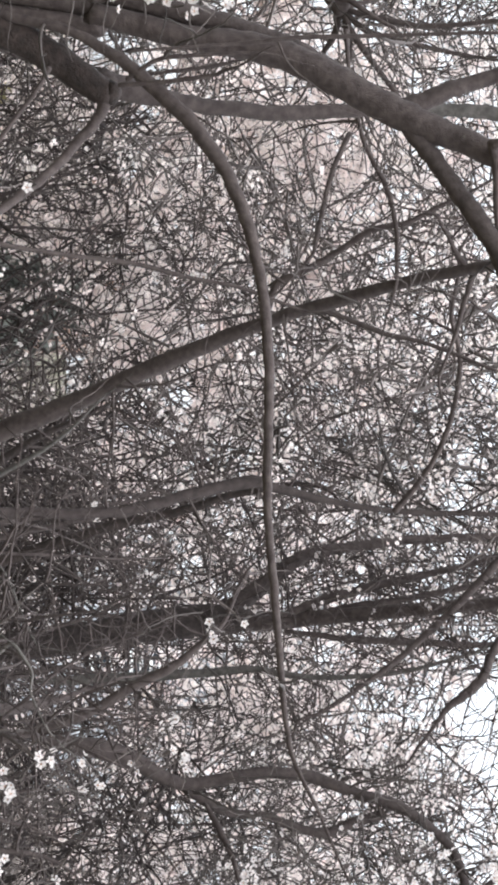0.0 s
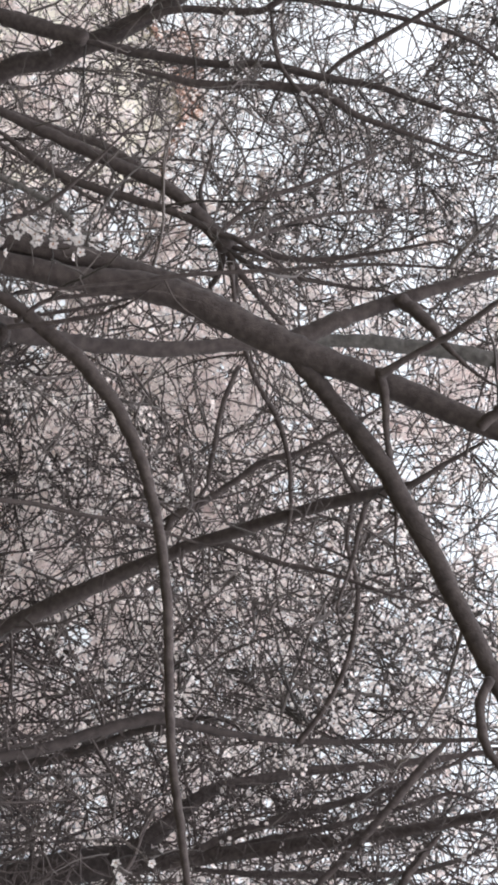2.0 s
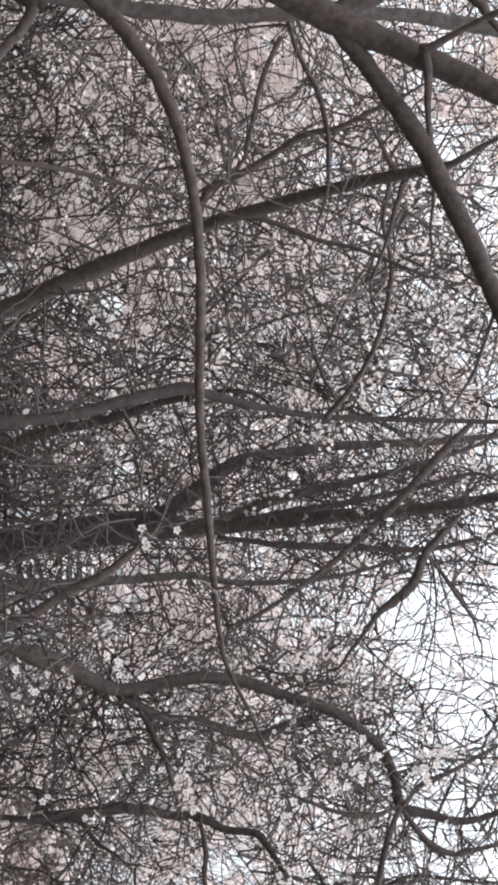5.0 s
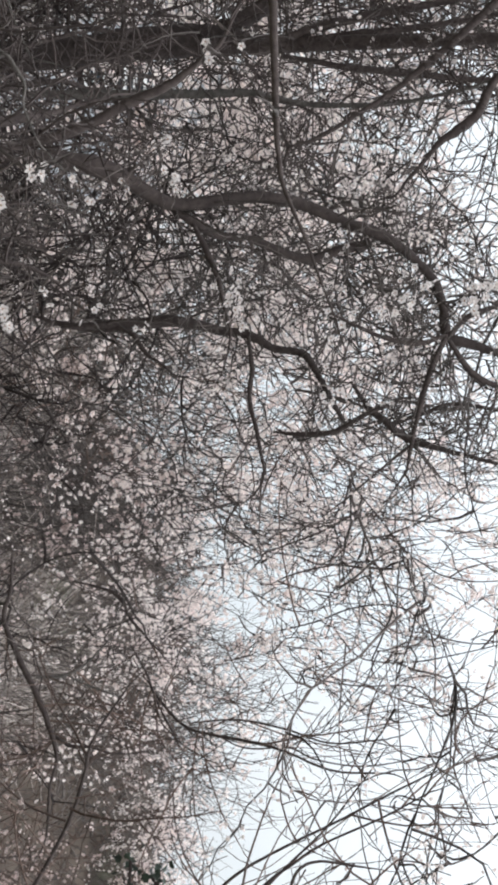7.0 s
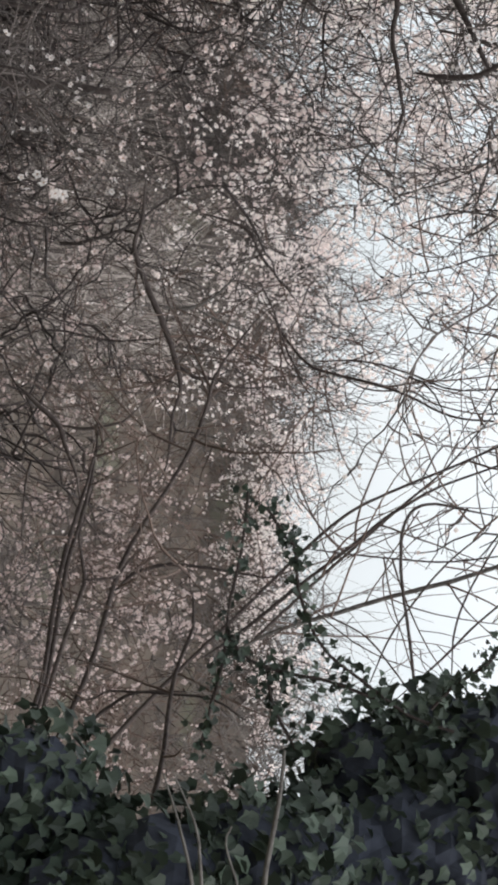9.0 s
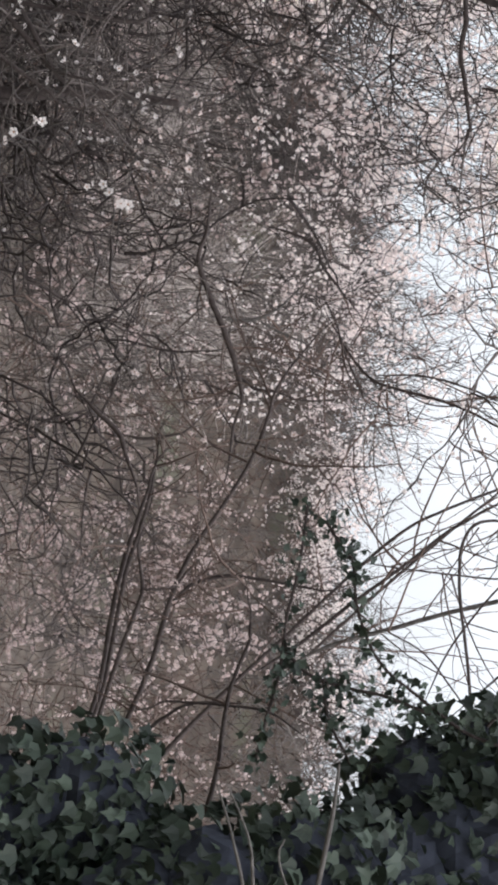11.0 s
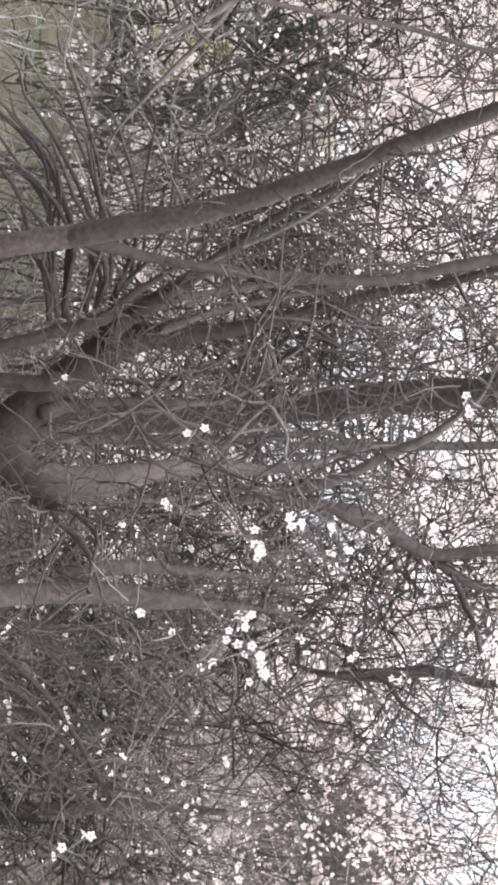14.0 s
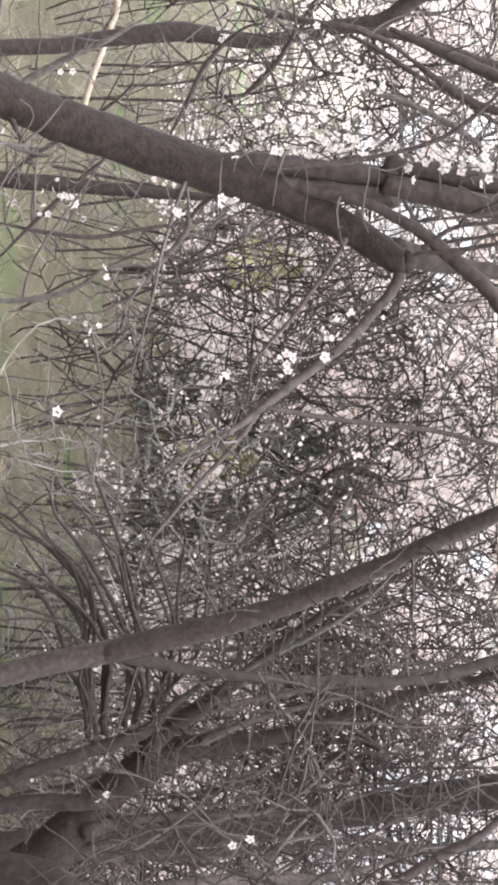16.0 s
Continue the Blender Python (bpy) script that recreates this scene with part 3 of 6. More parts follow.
limb(tree_c, "limb", [(0.639, 7.907, 2.066, 0.0208), (0.611, 7.920, 2.150, 0.0354), (0.559, 7.934, 2.225, 0.0334), (0.514, 7.946, 2.288, 0.0314), (0.477, 7.955, 2.342, 0.0293), (0.432, 7.965, 2.406, 0.0252), (0.407, 7.972, 2.481, 0.0231), (0.381, 7.983, 2.662, 0.0190), (0.361, 7.989, 2.897, 0.0170), (0.352, 7.988, 3.158, 0.0149), (0.331, 7.979, 3.410, 0.0107)])
limb(tree_c, "limb", [(0.634, 7.788, 2.304, 0.0113), (0.580, 7.785, 2.455, 0.0185), (0.523, 7.774, 2.657, 0.0165), (0.477, 7.756, 2.858, 0.0134), (0.441, 7.738, 3.018, 0.0103), (0.374, 7.712, 3.220, 0.0083)])
limb(tree_c, "limb", [(0.648, 7.786, 2.314, 0.0092), (0.600, 7.774, 2.578, 0.0165), (0.570, 7.760, 2.760, 0.0124), (0.527, 7.738, 2.981, 0.0103), (0.464, 7.707, 3.224, 0.0083)])
limb(tree_c, "limb", [(0.688, 7.830, 2.340, 0.0083), (0.719, 7.825, 2.589, 0.0124), (0.735, 7.810, 2.879, 0.0125), (0.738, 7.790, 3.127, 0.0104), (0.703, 7.777, 3.290, 0.0084)])
limb(tree_c, "limb", [(0.243, 7.121, 3.139, 0.0076), (0.347, 7.124, 3.032, 0.0153), (0.446, 7.123, 2.941, 0.0143), (0.556, 7.119, 2.832, 0.0133), (0.623, 7.116, 2.759, 0.0123), (0.719, 7.110, 2.648, 0.0104), (0.824, 7.101, 2.499, 0.0085), (0.882, 7.094, 2.406, 0.0075)])
limb(tree_c, "limb", [(0.542, 7.015, 3.077, 0.0057), (0.617, 7.005, 3.003, 0.0132), (0.676, 6.995, 2.948, 0.0150), (0.773, 6.974, 2.902, 0.0168), (0.827, 6.964, 2.840, 0.0168), (0.866, 6.956, 2.785, 0.0112), (0.939, 6.939, 2.725, 0.0074)])
limb(tree_c, "limb", [(0.685, 7.027, 2.964, 0.0047), (0.789, 7.054, 3.041, 0.0076), (0.885, 7.076, 3.109, 0.0057)])
limb(tree_c, "limb", [(0.832, 7.554, 1.448, 0.0109), (0.826, 7.541, 1.644, 0.0199), (0.815, 7.524, 1.840, 0.0178), (0.802, 7.503, 2.035, 0.0158), (0.789, 7.482, 2.191, 0.0138), (0.808, 7.461, 2.308, 0.0118), (0.815, 7.432, 2.463, 0.0099), (0.795, 7.386, 2.693, 0.0079), (0.731, 7.338, 2.919, 0.0069)], BARK_PALE)
limb(tree_d, "trunk", [(1.074, 6.790, -0.012, 0.1144), (0.956, 6.842, 0.229, 0.1031), (0.799, 6.888, 0.490, 0.0845), (0.712, 6.903, 0.576, 0.0734), (0.631, 6.915, 0.663, 0.0623), (0.552, 6.925, 0.749, 0.0567), (0.489, 6.932, 0.837, 0.0603), (0.452, 6.937, 0.908, 0.0530), (0.433, 6.941, 1.016, 0.0402), (0.424, 6.942, 1.107, 0.0328), (0.412, 6.942, 1.198, 0.0273), (0.390, 6.942, 1.287, 0.0237), (0.366, 6.940, 1.377, 0.0218), (0.333, 6.937, 1.484, 0.0200), (0.288, 6.930, 1.626, 0.0182), (0.256, 6.922, 1.732, 0.0163), (0.237, 6.912, 1.839, 0.0145), (0.205, 6.899, 1.961, 0.0145), (0.174, 6.888, 2.051, 0.0127), (0.146, 6.869, 2.187, 0.0108)], BARK_WET)
limb(tree_d, "limb", [(0.430, 6.881, 0.849, 0.0399), (0.372, 6.860, 0.911, 0.0307), (0.301, 6.828, 1.019, 0.0251), (0.242, 6.799, 1.107, 0.0232), (0.174, 6.766, 1.194, 0.0195), (0.104, 6.732, 1.280, 0.0159), (0.042, 6.697, 1.365, 0.0140), (-0.019, 6.655, 1.466, 0.0105), (-0.082, 6.599, 1.600, 0.0069)], BARK_DARK)
limb(tree_d, "limb", [(0.632, 6.695, 0.247, 0.0251), (0.584, 6.688, 0.513, 0.0249), (0.588, 6.681, 0.621, 0.0266), (0.576, 6.674, 0.719, 0.0300)], BARK_DARK)
limb(tree_d, "limb", [(0.560, 6.711, 0.295, 0.0197), (0.492, 6.738, 0.501, 0.0215), (0.434, 6.755, 0.675, 0.0214), (0.390, 6.765, 0.814, 0.0214), (0.355, 6.769, 0.875, 0.0196), (0.295, 6.772, 0.934, 0.0143), (0.237, 6.775, 1.019, 0.0089)], BARK_DARK)
limb(tree_d, "limb", [(0.694, 6.857, 0.655, 0.0291), (0.664, 6.891, 0.759, 0.0175), (0.652, 6.939, 0.936, 0.0132), (0.650, 6.983, 1.116, 0.0118), (0.647, 7.028, 1.335, 0.0089), (0.585, 7.076, 1.572, 0.0059)], BARK_DARK)
limb(tree_d, "limb", [(0.756, 6.894, 0.598, 0.0343), (0.771, 6.942, 0.739, 0.0235), (0.784, 7.000, 0.918, 0.0189), (0.779, 7.055, 1.100, 0.0158), (0.773, 7.110, 1.302, 0.0127), (0.747, 7.161, 1.506, 0.0096)], BARK_DARK)
limb(tree_d, "limb", [(0.371, 6.862, 0.929, 0.0163), (0.310, 6.898, 1.068, 0.0127), (0.274, 6.935, 1.245, 0.0109), (0.241, 6.970, 1.442, 0.0110), (0.218, 6.996, 1.622, 0.0092)])
limb(tree_d, "limb", [(0.416, 6.867, 1.021, 0.0144), (0.356, 6.903, 1.160, 0.0109), (0.312, 6.937, 1.319, 0.0100), (0.275, 6.967, 1.480, 0.0091), (0.240, 6.995, 1.660, 0.0073)])
limb(tree_d, "shoot", [(0.379, 6.789, 0.718, 0.0126), (0.289, 6.754, 0.722, 0.0116), (0.182, 6.710, 0.731, 0.0106), (0.094, 6.673, 0.741, 0.0106), (-0.007, 6.620, 0.708, 0.0087), (-0.106, 6.560, 0.660, 0.0087), (-0.199, 6.485, 0.581, 0.0069), (-0.273, 6.407, 0.489, 0.0051)], BARK_DARK)
limb(tree_d, "shoot", [(0.379, 6.789, 0.718, 0.0101), (0.293, 6.754, 0.723, 0.0093), (0.189, 6.710, 0.733, 0.0085), (0.100, 6.673, 0.744, 0.0085), (-0.001, 6.620, 0.718, 0.0070), (-0.102, 6.560, 0.678, 0.0070), (-0.198, 6.485, 0.612, 0.0055), (-0.278, 6.407, 0.534, 0.0041)], BARK_DARK)
limb(tree_d, "shoot", [(0.379, 6.789, 0.718, 0.0101), (0.312, 6.754, 0.725, 0.0093), (0.233, 6.710, 0.738, 0.0085), (0.170, 6.673, 0.752, 0.0085), (0.097, 6.620, 0.735, 0.0070), (0.026, 6.560, 0.706, 0.0070), (-0.041, 6.485, 0.653, 0.0055), (-0.092, 6.407, 0.591, 0.0041)], BARK_DARK)
limb(tree_d, "shoot", [(0.391, 6.782, 0.669, 0.0099), (0.292, 6.734, 0.664, 0.0089), (0.221, 6.695, 0.649, 0.0080), (0.179, 6.665, 0.623, 0.0070), (0.084, 6.612, 0.609, 0.0070), (-0.016, 6.549, 0.579, 0.0069), (-0.096, 6.479, 0.518, 0.0060), (-0.138, 6.401, 0.428, 0.0051)], BARK_DARK)
limb(tree_d, "shoot", [(0.391, 6.782, 0.669, 0.0079), (0.295, 6.734, 0.676, 0.0071), (0.218, 6.695, 0.679, 0.0064), (0.161, 6.665, 0.675, 0.0056), (0.058, 6.612, 0.684, 0.0056), (-0.052, 6.549, 0.680, 0.0055), (-0.146, 6.479, 0.653, 0.0048), (-0.210, 6.401, 0.601, 0.0041)], BARK_DARK)
limb(tree_d, "shoot", [(0.391, 6.782, 0.669, 0.0079), (0.294, 6.734, 0.680, 0.0071), (0.219, 6.695, 0.690, 0.0064), (0.169, 6.665, 0.693, 0.0056), (0.069, 6.612, 0.710, 0.0056), (-0.036, 6.549, 0.715, 0.0055), (-0.124, 6.479, 0.693, 0.0048), (-0.178, 6.401, 0.647, 0.0041)], BARK_DARK)
limb(tree_d, "shoot", [(0.381, 6.786, 0.695, 0.0090), (0.308, 6.750, 0.691, 0.0080), (0.229, 6.706, 0.672, 0.0080), (0.168, 6.672, 0.660, 0.0071), (0.063, 6.618, 0.676, 0.0070), (-0.036, 6.548, 0.630, 0.0069), (-0.081, 6.481, 0.552, 0.0051), (-0.099, 6.408, 0.462, 0.0051)], BARK_DARK)
limb(tree_d, "shoot", [(0.381, 6.786, 0.695, 0.0072), (0.319, 6.750, 0.690, 0.0064), (0.254, 6.706, 0.671, 0.0064), (0.209, 6.672, 0.658, 0.0057), (0.123, 6.618, 0.672, 0.0056), (0.044, 6.548, 0.626, 0.0055), (0.019, 6.481, 0.548, 0.0041), (0.021, 6.408, 0.459, 0.0041)], BARK_DARK)
limb(tree_d, "shoot", [(0.381, 6.786, 0.695, 0.0072), (0.295, 6.750, 0.695, 0.0064), (0.199, 6.706, 0.681, 0.0064), (0.119, 6.672, 0.676, 0.0057), (-0.008, 6.618, 0.701, 0.0056), (-0.131, 6.548, 0.661, 0.0055), (-0.197, 6.481, 0.588, 0.0041), (-0.237, 6.408, 0.503, 0.0041)], BARK_DARK)
limb(tree_d, "shoot", [(0.358, 6.797, 0.782, 0.0090), (0.267, 6.758, 0.795, 0.0089), (0.160, 6.708, 0.803, 0.0080), (0.056, 6.655, 0.797, 0.0079), (-0.044, 6.594, 0.761, 0.0070), (-0.173, 6.505, 0.698, 0.0069), (-0.266, 6.430, 0.636, 0.0051)], BARK_DARK)
limb(tree_d, "shoot", [(0.358, 6.797, 0.782, 0.0072), (0.269, 6.758, 0.804, 0.0071), (0.165, 6.708, 0.826, 0.0064), (0.064, 6.655, 0.836, 0.0063), (-0.034, 6.594, 0.818, 0.0056), (-0.159, 6.505, 0.775, 0.0055), (-0.249, 6.430, 0.735, 0.0041)], BARK_DARK)
limb(tree_d, "shoot", [(0.358, 6.797, 0.782, 0.0072), (0.257, 6.758, 0.804, 0.0071), (0.135, 6.708, 0.827, 0.0064), (0.012, 6.655, 0.838, 0.0063), (-0.109, 6.594, 0.823, 0.0056), (-0.260, 6.505, 0.783, 0.0055), (-0.379, 6.430, 0.746, 0.0041)], BARK_DARK)
limb(tree_d, "shoot", [(0.348, 6.801, 0.808, 0.0090), (0.264, 6.741, 0.847, 0.0089), (0.193, 6.689, 0.845, 0.0088), (0.150, 6.649, 0.825, 0.0079), (0.073, 6.584, 0.802, 0.0069), (0.015, 6.526, 0.772, 0.0069), (-0.066, 6.449, 0.744, 0.0051)], BARK_DARK)
limb(tree_d, "shoot", [(0.348, 6.801, 0.808, 0.0072), (0.253, 6.741, 0.831, 0.0071), (0.170, 6.689, 0.802, 0.0070), (0.114, 6.649, 0.750, 0.0063), (0.021, 6.584, 0.691, 0.0055), (-0.053, 6.526, 0.622, 0.0055), (-0.152, 6.449, 0.553, 0.0041)], BARK_DARK)
limb(tree_d, "shoot", [(0.348, 6.801, 0.808, 0.0072), (0.258, 6.741, 0.858, 0.0071), (0.182, 6.689, 0.868, 0.0070), (0.135, 6.649, 0.862, 0.0063), (0.052, 6.584, 0.853, 0.0055), (-0.011, 6.526, 0.839, 0.0055), (-0.099, 6.449, 0.828, 0.0041)], BARK_DARK)
limb(tree_d, "shoot", [(0.318, 6.808, 0.864, 0.0090), (0.235, 6.757, 0.900, 0.0080), (0.153, 6.706, 0.933, 0.0071), (0.047, 6.638, 0.955, 0.0070), (-0.070, 6.554, 0.936, 0.0060), (-0.183, 6.465, 0.905, 0.0051)], BARK_DARK)
limb(tree_d, "shoot", [(0.318, 6.808, 0.864, 0.0072), (0.253, 6.757, 0.917, 0.0064), (0.192, 6.706, 0.976, 0.0057), (0.113, 6.638, 1.032, 0.0056), (0.025, 6.554, 1.054, 0.0048), (-0.058, 6.465, 1.069, 0.0041)], BARK_DARK)
limb(tree_d, "shoot", [(0.318, 6.808, 0.864, 0.0072), (0.240, 6.757, 0.900, 0.0064), (0.169, 6.706, 0.932, 0.0057), (0.076, 6.638, 0.951, 0.0056), (-0.028, 6.554, 0.925, 0.0048), (-0.126, 6.465, 0.886, 0.0041)], BARK_DARK)
limb(tree_d, "shoot", [(0.281, 6.814, 0.902, 0.0072), (0.207, 6.762, 0.930, 0.0071), (0.137, 6.708, 0.911, 0.0071), (0.052, 6.629, 0.866, 0.0070), (-0.030, 6.552, 0.827, 0.0060), (-0.144, 6.456, 0.807, 0.0051)], BARK_DARK)
limb(tree_d, "shoot", [(0.281, 6.814, 0.902, 0.0058), (0.237, 6.762, 0.904, 0.0057), (0.203, 6.708, 0.860, 0.0057), (0.161, 6.629, 0.790, 0.0056), (0.124, 6.552, 0.722, 0.0048), (0.063, 6.456, 0.665, 0.0041)], BARK_DARK)
limb(tree_d, "shoot", [(0.281, 6.814, 0.902, 0.0058), (0.203, 6.762, 0.950, 0.0057), (0.123, 6.708, 0.967, 0.0057), (0.028, 6.629, 0.965, 0.0056), (-0.067, 6.552, 0.974, 0.0048), (-0.193, 6.456, 1.002, 0.0041)], BARK_DARK)
limb(tree_d, "limb", [(0.150, 5.291, 1.279, 0.0034), (0.215, 5.269, 1.319, 0.0034), (0.269, 5.248, 1.364, 0.0034), (0.331, 5.225, 1.407, 0.0034), (0.396, 5.200, 1.434, 0.0025), (0.448, 5.180, 1.458, 0.0021)], BARK_PALE)
limb(tree_d, "limb", [(0.150, 5.489, 1.240, 0.0053), (0.117, 5.476, 1.303, 0.0062), (0.069, 5.455, 1.401, 0.0062), (0.022, 5.434, 1.484, 0.0053), (-0.028, 5.414, 1.551, 0.0044), (-0.067, 5.399, 1.591, 0.0035)], BARK_PALE)
limb(tree_d, "limb", [(0.562, 4.963, 1.326, 0.0032), (0.515, 4.952, 1.363, 0.0037), (0.481, 4.942, 1.394, 0.0040), (0.458, 4.934, 1.423, 0.0040), (0.485, 4.920, 1.447, 0.0040), (0.521, 4.903, 1.469, 0.0036), (0.564, 4.884, 1.467, 0.0032), (0.612, 4.861, 1.488, 0.0024)], BARK_PALE)
limb(tree_d, "limb", [(0.462, 4.977, 1.422, 0.0032), (0.440, 5.009, 1.389, 0.0033), (0.422, 5.039, 1.354, 0.0029), (0.395, 5.079, 1.311, 0.0025)], BARK_PALE)
limb(tree_d, "twig", [(0.576, 5.148, 1.099, 0.0041), (0.518, 5.137, 1.138, 0.0047), (0.484, 5.119, 1.219, 0.0047), (0.471, 5.099, 1.300, 0.0040), (0.431, 5.079, 1.379, 0.0033)], TWIG)
limb(tree_d, "twig", [(0.519, 5.132, 0.894, 0.0041), (0.583, 5.104, 0.907, 0.0041), (0.563, 5.089, 0.982, 0.0040), (0.516, 5.072, 1.063, 0.0040), (0.478, 5.059, 1.116, 0.0040)], TWIG)
limb(tree_d, "twig", [(0.457, 5.154, 1.038, 0.0041), (0.507, 5.133, 1.090, 0.0047), (0.557, 5.112, 1.129, 0.0047), (0.603, 5.084, 1.214, 0.0040), (0.627, 5.056, 1.311, 0.0040)], TWIG)
limb(tree_d, "twig", [(0.615, 5.146, 1.128, 0.0048), (0.643, 5.118, 1.187, 0.0047), (0.668, 5.085, 1.258, 0.0040), (0.672, 5.051, 1.341, 0.0040)], TWIG)
limb(tree_d, "twig", [(0.567, 5.162, 1.275, 0.0041), (0.622, 5.124, 1.307, 0.0041), (0.662, 5.087, 1.365, 0.0040), (0.694, 5.051, 1.422, 0.0040)], TWIG)
limb(tree_d, "twig", [(0.454, 5.161, 1.105, 0.0041), (0.500, 5.108, 1.167, 0.0040), (0.532, 5.062, 1.225, 0.0040)], TWIG)
limb(tree_e, "trunk", [(0.606, 5.514, 0.037, 0.0903), (0.659, 5.530, 0.404, 0.0774), (0.688, 5.528, 0.701, 0.0649), (0.727, 5.519, 0.778, 0.0485), (0.768, 5.508, 0.833, 0.0396), (0.790, 5.502, 0.868, 0.0235)], BARK_WET)
limb(tree_e, "limb", [(0.712, 5.600, 0.758, 0.0164), (0.744, 5.642, 0.821, 0.0421), (0.762, 5.688, 0.891, 0.0469), (0.760, 5.744, 0.976, 0.0427), (0.739, 5.811, 1.076, 0.0308), (0.727, 5.866, 1.164, 0.0233), (0.724, 5.926, 1.270, 0.0203), (0.736, 5.991, 1.394, 0.0158), (0.720, 6.057, 1.518, 0.0096)])
limb(tree_e, "limb", [(1.206, 6.042, 0.233, 0.0214), (1.176, 6.116, 0.463, 0.0397), (1.164, 6.159, 0.621, 0.0348), (1.157, 6.198, 0.781, 0.0316), (1.153, 6.232, 0.943, 0.0333), (1.168, 6.256, 1.092, 0.0301), (1.174, 6.270, 1.192, 0.0201), (1.182, 6.285, 1.309, 0.0117)])
limb(tree_e, "limb", [(1.142, 6.247, 0.757, 0.0101), (1.103, 6.294, 0.884, 0.0235), (1.088, 6.334, 1.014, 0.0203), (1.098, 6.366, 1.148, 0.0152), (1.108, 6.400, 1.299, 0.0085)])
limb(tree_e, "limb", [(0.802, 5.498, 0.850, 0.0051), (0.843, 5.470, 0.893, 0.0088), (0.872, 5.444, 0.941, 0.0073), (0.917, 5.414, 0.975, 0.0065), (0.955, 5.388, 0.995, 0.0043)])
limb(tree_e, "limb", [(0.810, 5.503, 0.902, 0.0037), (0.831, 5.471, 0.958, 0.0073), (0.868, 5.438, 0.988, 0.0065), (0.920, 5.393, 0.985, 0.0058)])
limb(tree_e, "limb", [(0.824, 5.938, 1.304, 0.0063), (0.812, 5.933, 1.365, 0.0133), (0.773, 5.919, 1.519, 0.0148), (0.727, 5.908, 1.627, 0.0148), (0.672, 5.898, 1.719, 0.0148), (0.618, 5.883, 1.826, 0.0132), (0.571, 5.874, 1.887, 0.0108), (0.517, 5.864, 1.945, 0.0069)])
limb(tree_f, "trunk", [(2.335, 7.816, 0.017, 0.0478), (2.307, 7.858, 0.414, 0.0368), (2.298, 7.871, 0.625, 0.0324), (2.263, 7.885, 0.835, 0.0259), (2.261, 7.884, 1.048, 0.0172), (2.268, 7.875, 1.261, 0.0129)])
limb(tree_f, "limb", [(0.950, 6.934, 1.442, 0.0093), (0.968, 6.950, 1.550, 0.0265), (0.993, 6.965, 1.677, 0.0360), (1.042, 6.973, 1.786, 0.0282), (1.104, 6.980, 1.914, 0.0220), (1.094, 6.995, 2.062, 0.0206), (1.076, 7.007, 2.192, 0.0206), (1.090, 7.012, 2.329, 0.0207), (1.115, 7.011, 2.405, 0.0207), (1.151, 7.008, 2.500, 0.0191), (1.178, 7.005, 2.595, 0.0207), (1.214, 7.000, 2.672, 0.0176), (1.278, 6.991, 2.749, 0.0161), (1.337, 6.983, 2.808, 0.0161), (1.427, 6.973, 2.841, 0.0161), (1.512, 6.965, 2.859, 0.0194), (1.538, 6.957, 2.947, 0.0161), (1.563, 6.945, 3.062, 0.0129), (1.532, 6.941, 3.213, 0.0098)])
limb(tree_f, "limb", [(1.130, 6.999, 1.928, 0.0112), (1.176, 7.001, 2.013, 0.0168), (1.204, 7.002, 2.069, 0.0149), (1.222, 7.007, 2.201, 0.0150), (1.258, 7.006, 2.296, 0.0150), (1.276, 7.007, 2.391, 0.0169), (1.251, 7.014, 2.467, 0.0169), (1.220, 7.021, 2.580, 0.0170)])
limb(tree_f, "limb", [(1.170, 6.989, 1.993, 0.0065), (1.241, 6.945, 2.033, 0.0111), (1.325, 6.892, 2.074, 0.0092), (1.424, 6.831, 2.100, 0.0064)])
limb(tree_f, "limb", [(1.502, 6.921, 2.847, 0.0066), (1.582, 6.889, 2.807, 0.0113), (1.669, 6.851, 2.775, 0.0094), (1.790, 6.794, 2.741, 0.0075), (1.891, 6.743, 2.718, 0.0056)])
limb(tree_f, "limb", [(1.520, 6.915, 2.858, 0.0075), (1.614, 6.908, 2.932, 0.0114), (1.661, 6.903, 3.020, 0.0104), (1.646, 6.909, 3.120, 0.0086), (1.623, 6.916, 3.232, 0.0057)])
limb(tree_f, "limb", [(1.502, 6.920, 2.854, 0.0057), (1.440, 6.950, 2.922, 0.0095), (1.405, 6.970, 3.020, 0.0076), (1.351, 6.996, 3.138, 0.0057)])
limb(tree_f, "limb", [(1.502, 6.922, 2.843, 0.0057), (1.528, 6.901, 2.746, 0.0094), (1.507, 6.887, 2.630, 0.0075), (1.467, 6.877, 2.533, 0.0056)])
limb(tree_f, "limb", [(1.689, 7.717, 1.575, 0.0062), (1.674, 7.703, 1.738, 0.0186), (1.659, 7.690, 1.861, 0.0206), (1.645, 7.679, 1.963, 0.0226), (1.653, 7.661, 2.065, 0.0185), (1.669, 7.640, 2.167, 0.0164), (1.673, 7.624, 2.248, 0.0185), (1.717, 7.594, 2.349, 0.0143), (1.726, 7.570, 2.450, 0.0143), (1.782, 7.545, 2.495, 0.0123), (1.864, 7.508, 2.547, 0.0092)])
limb(tree_f, "limb", [(1.675, 7.586, 2.249, 0.0061), (1.778, 7.535, 2.264, 0.0102), (1.872, 7.490, 2.254, 0.0081), (1.981, 7.431, 2.281, 0.0081), (2.081, 7.375, 2.303, 0.0060)])
limb(tree_f, "limb", [(1.788, 7.415, 2.607, 0.0040), (1.874, 7.362, 2.675, 0.0121), (1.911, 7.330, 2.732, 0.0140), (1.961, 7.286, 2.808, 0.0130), (1.980, 7.238, 2.922, 0.0100), (2.000, 7.172, 3.072, 0.0070)])
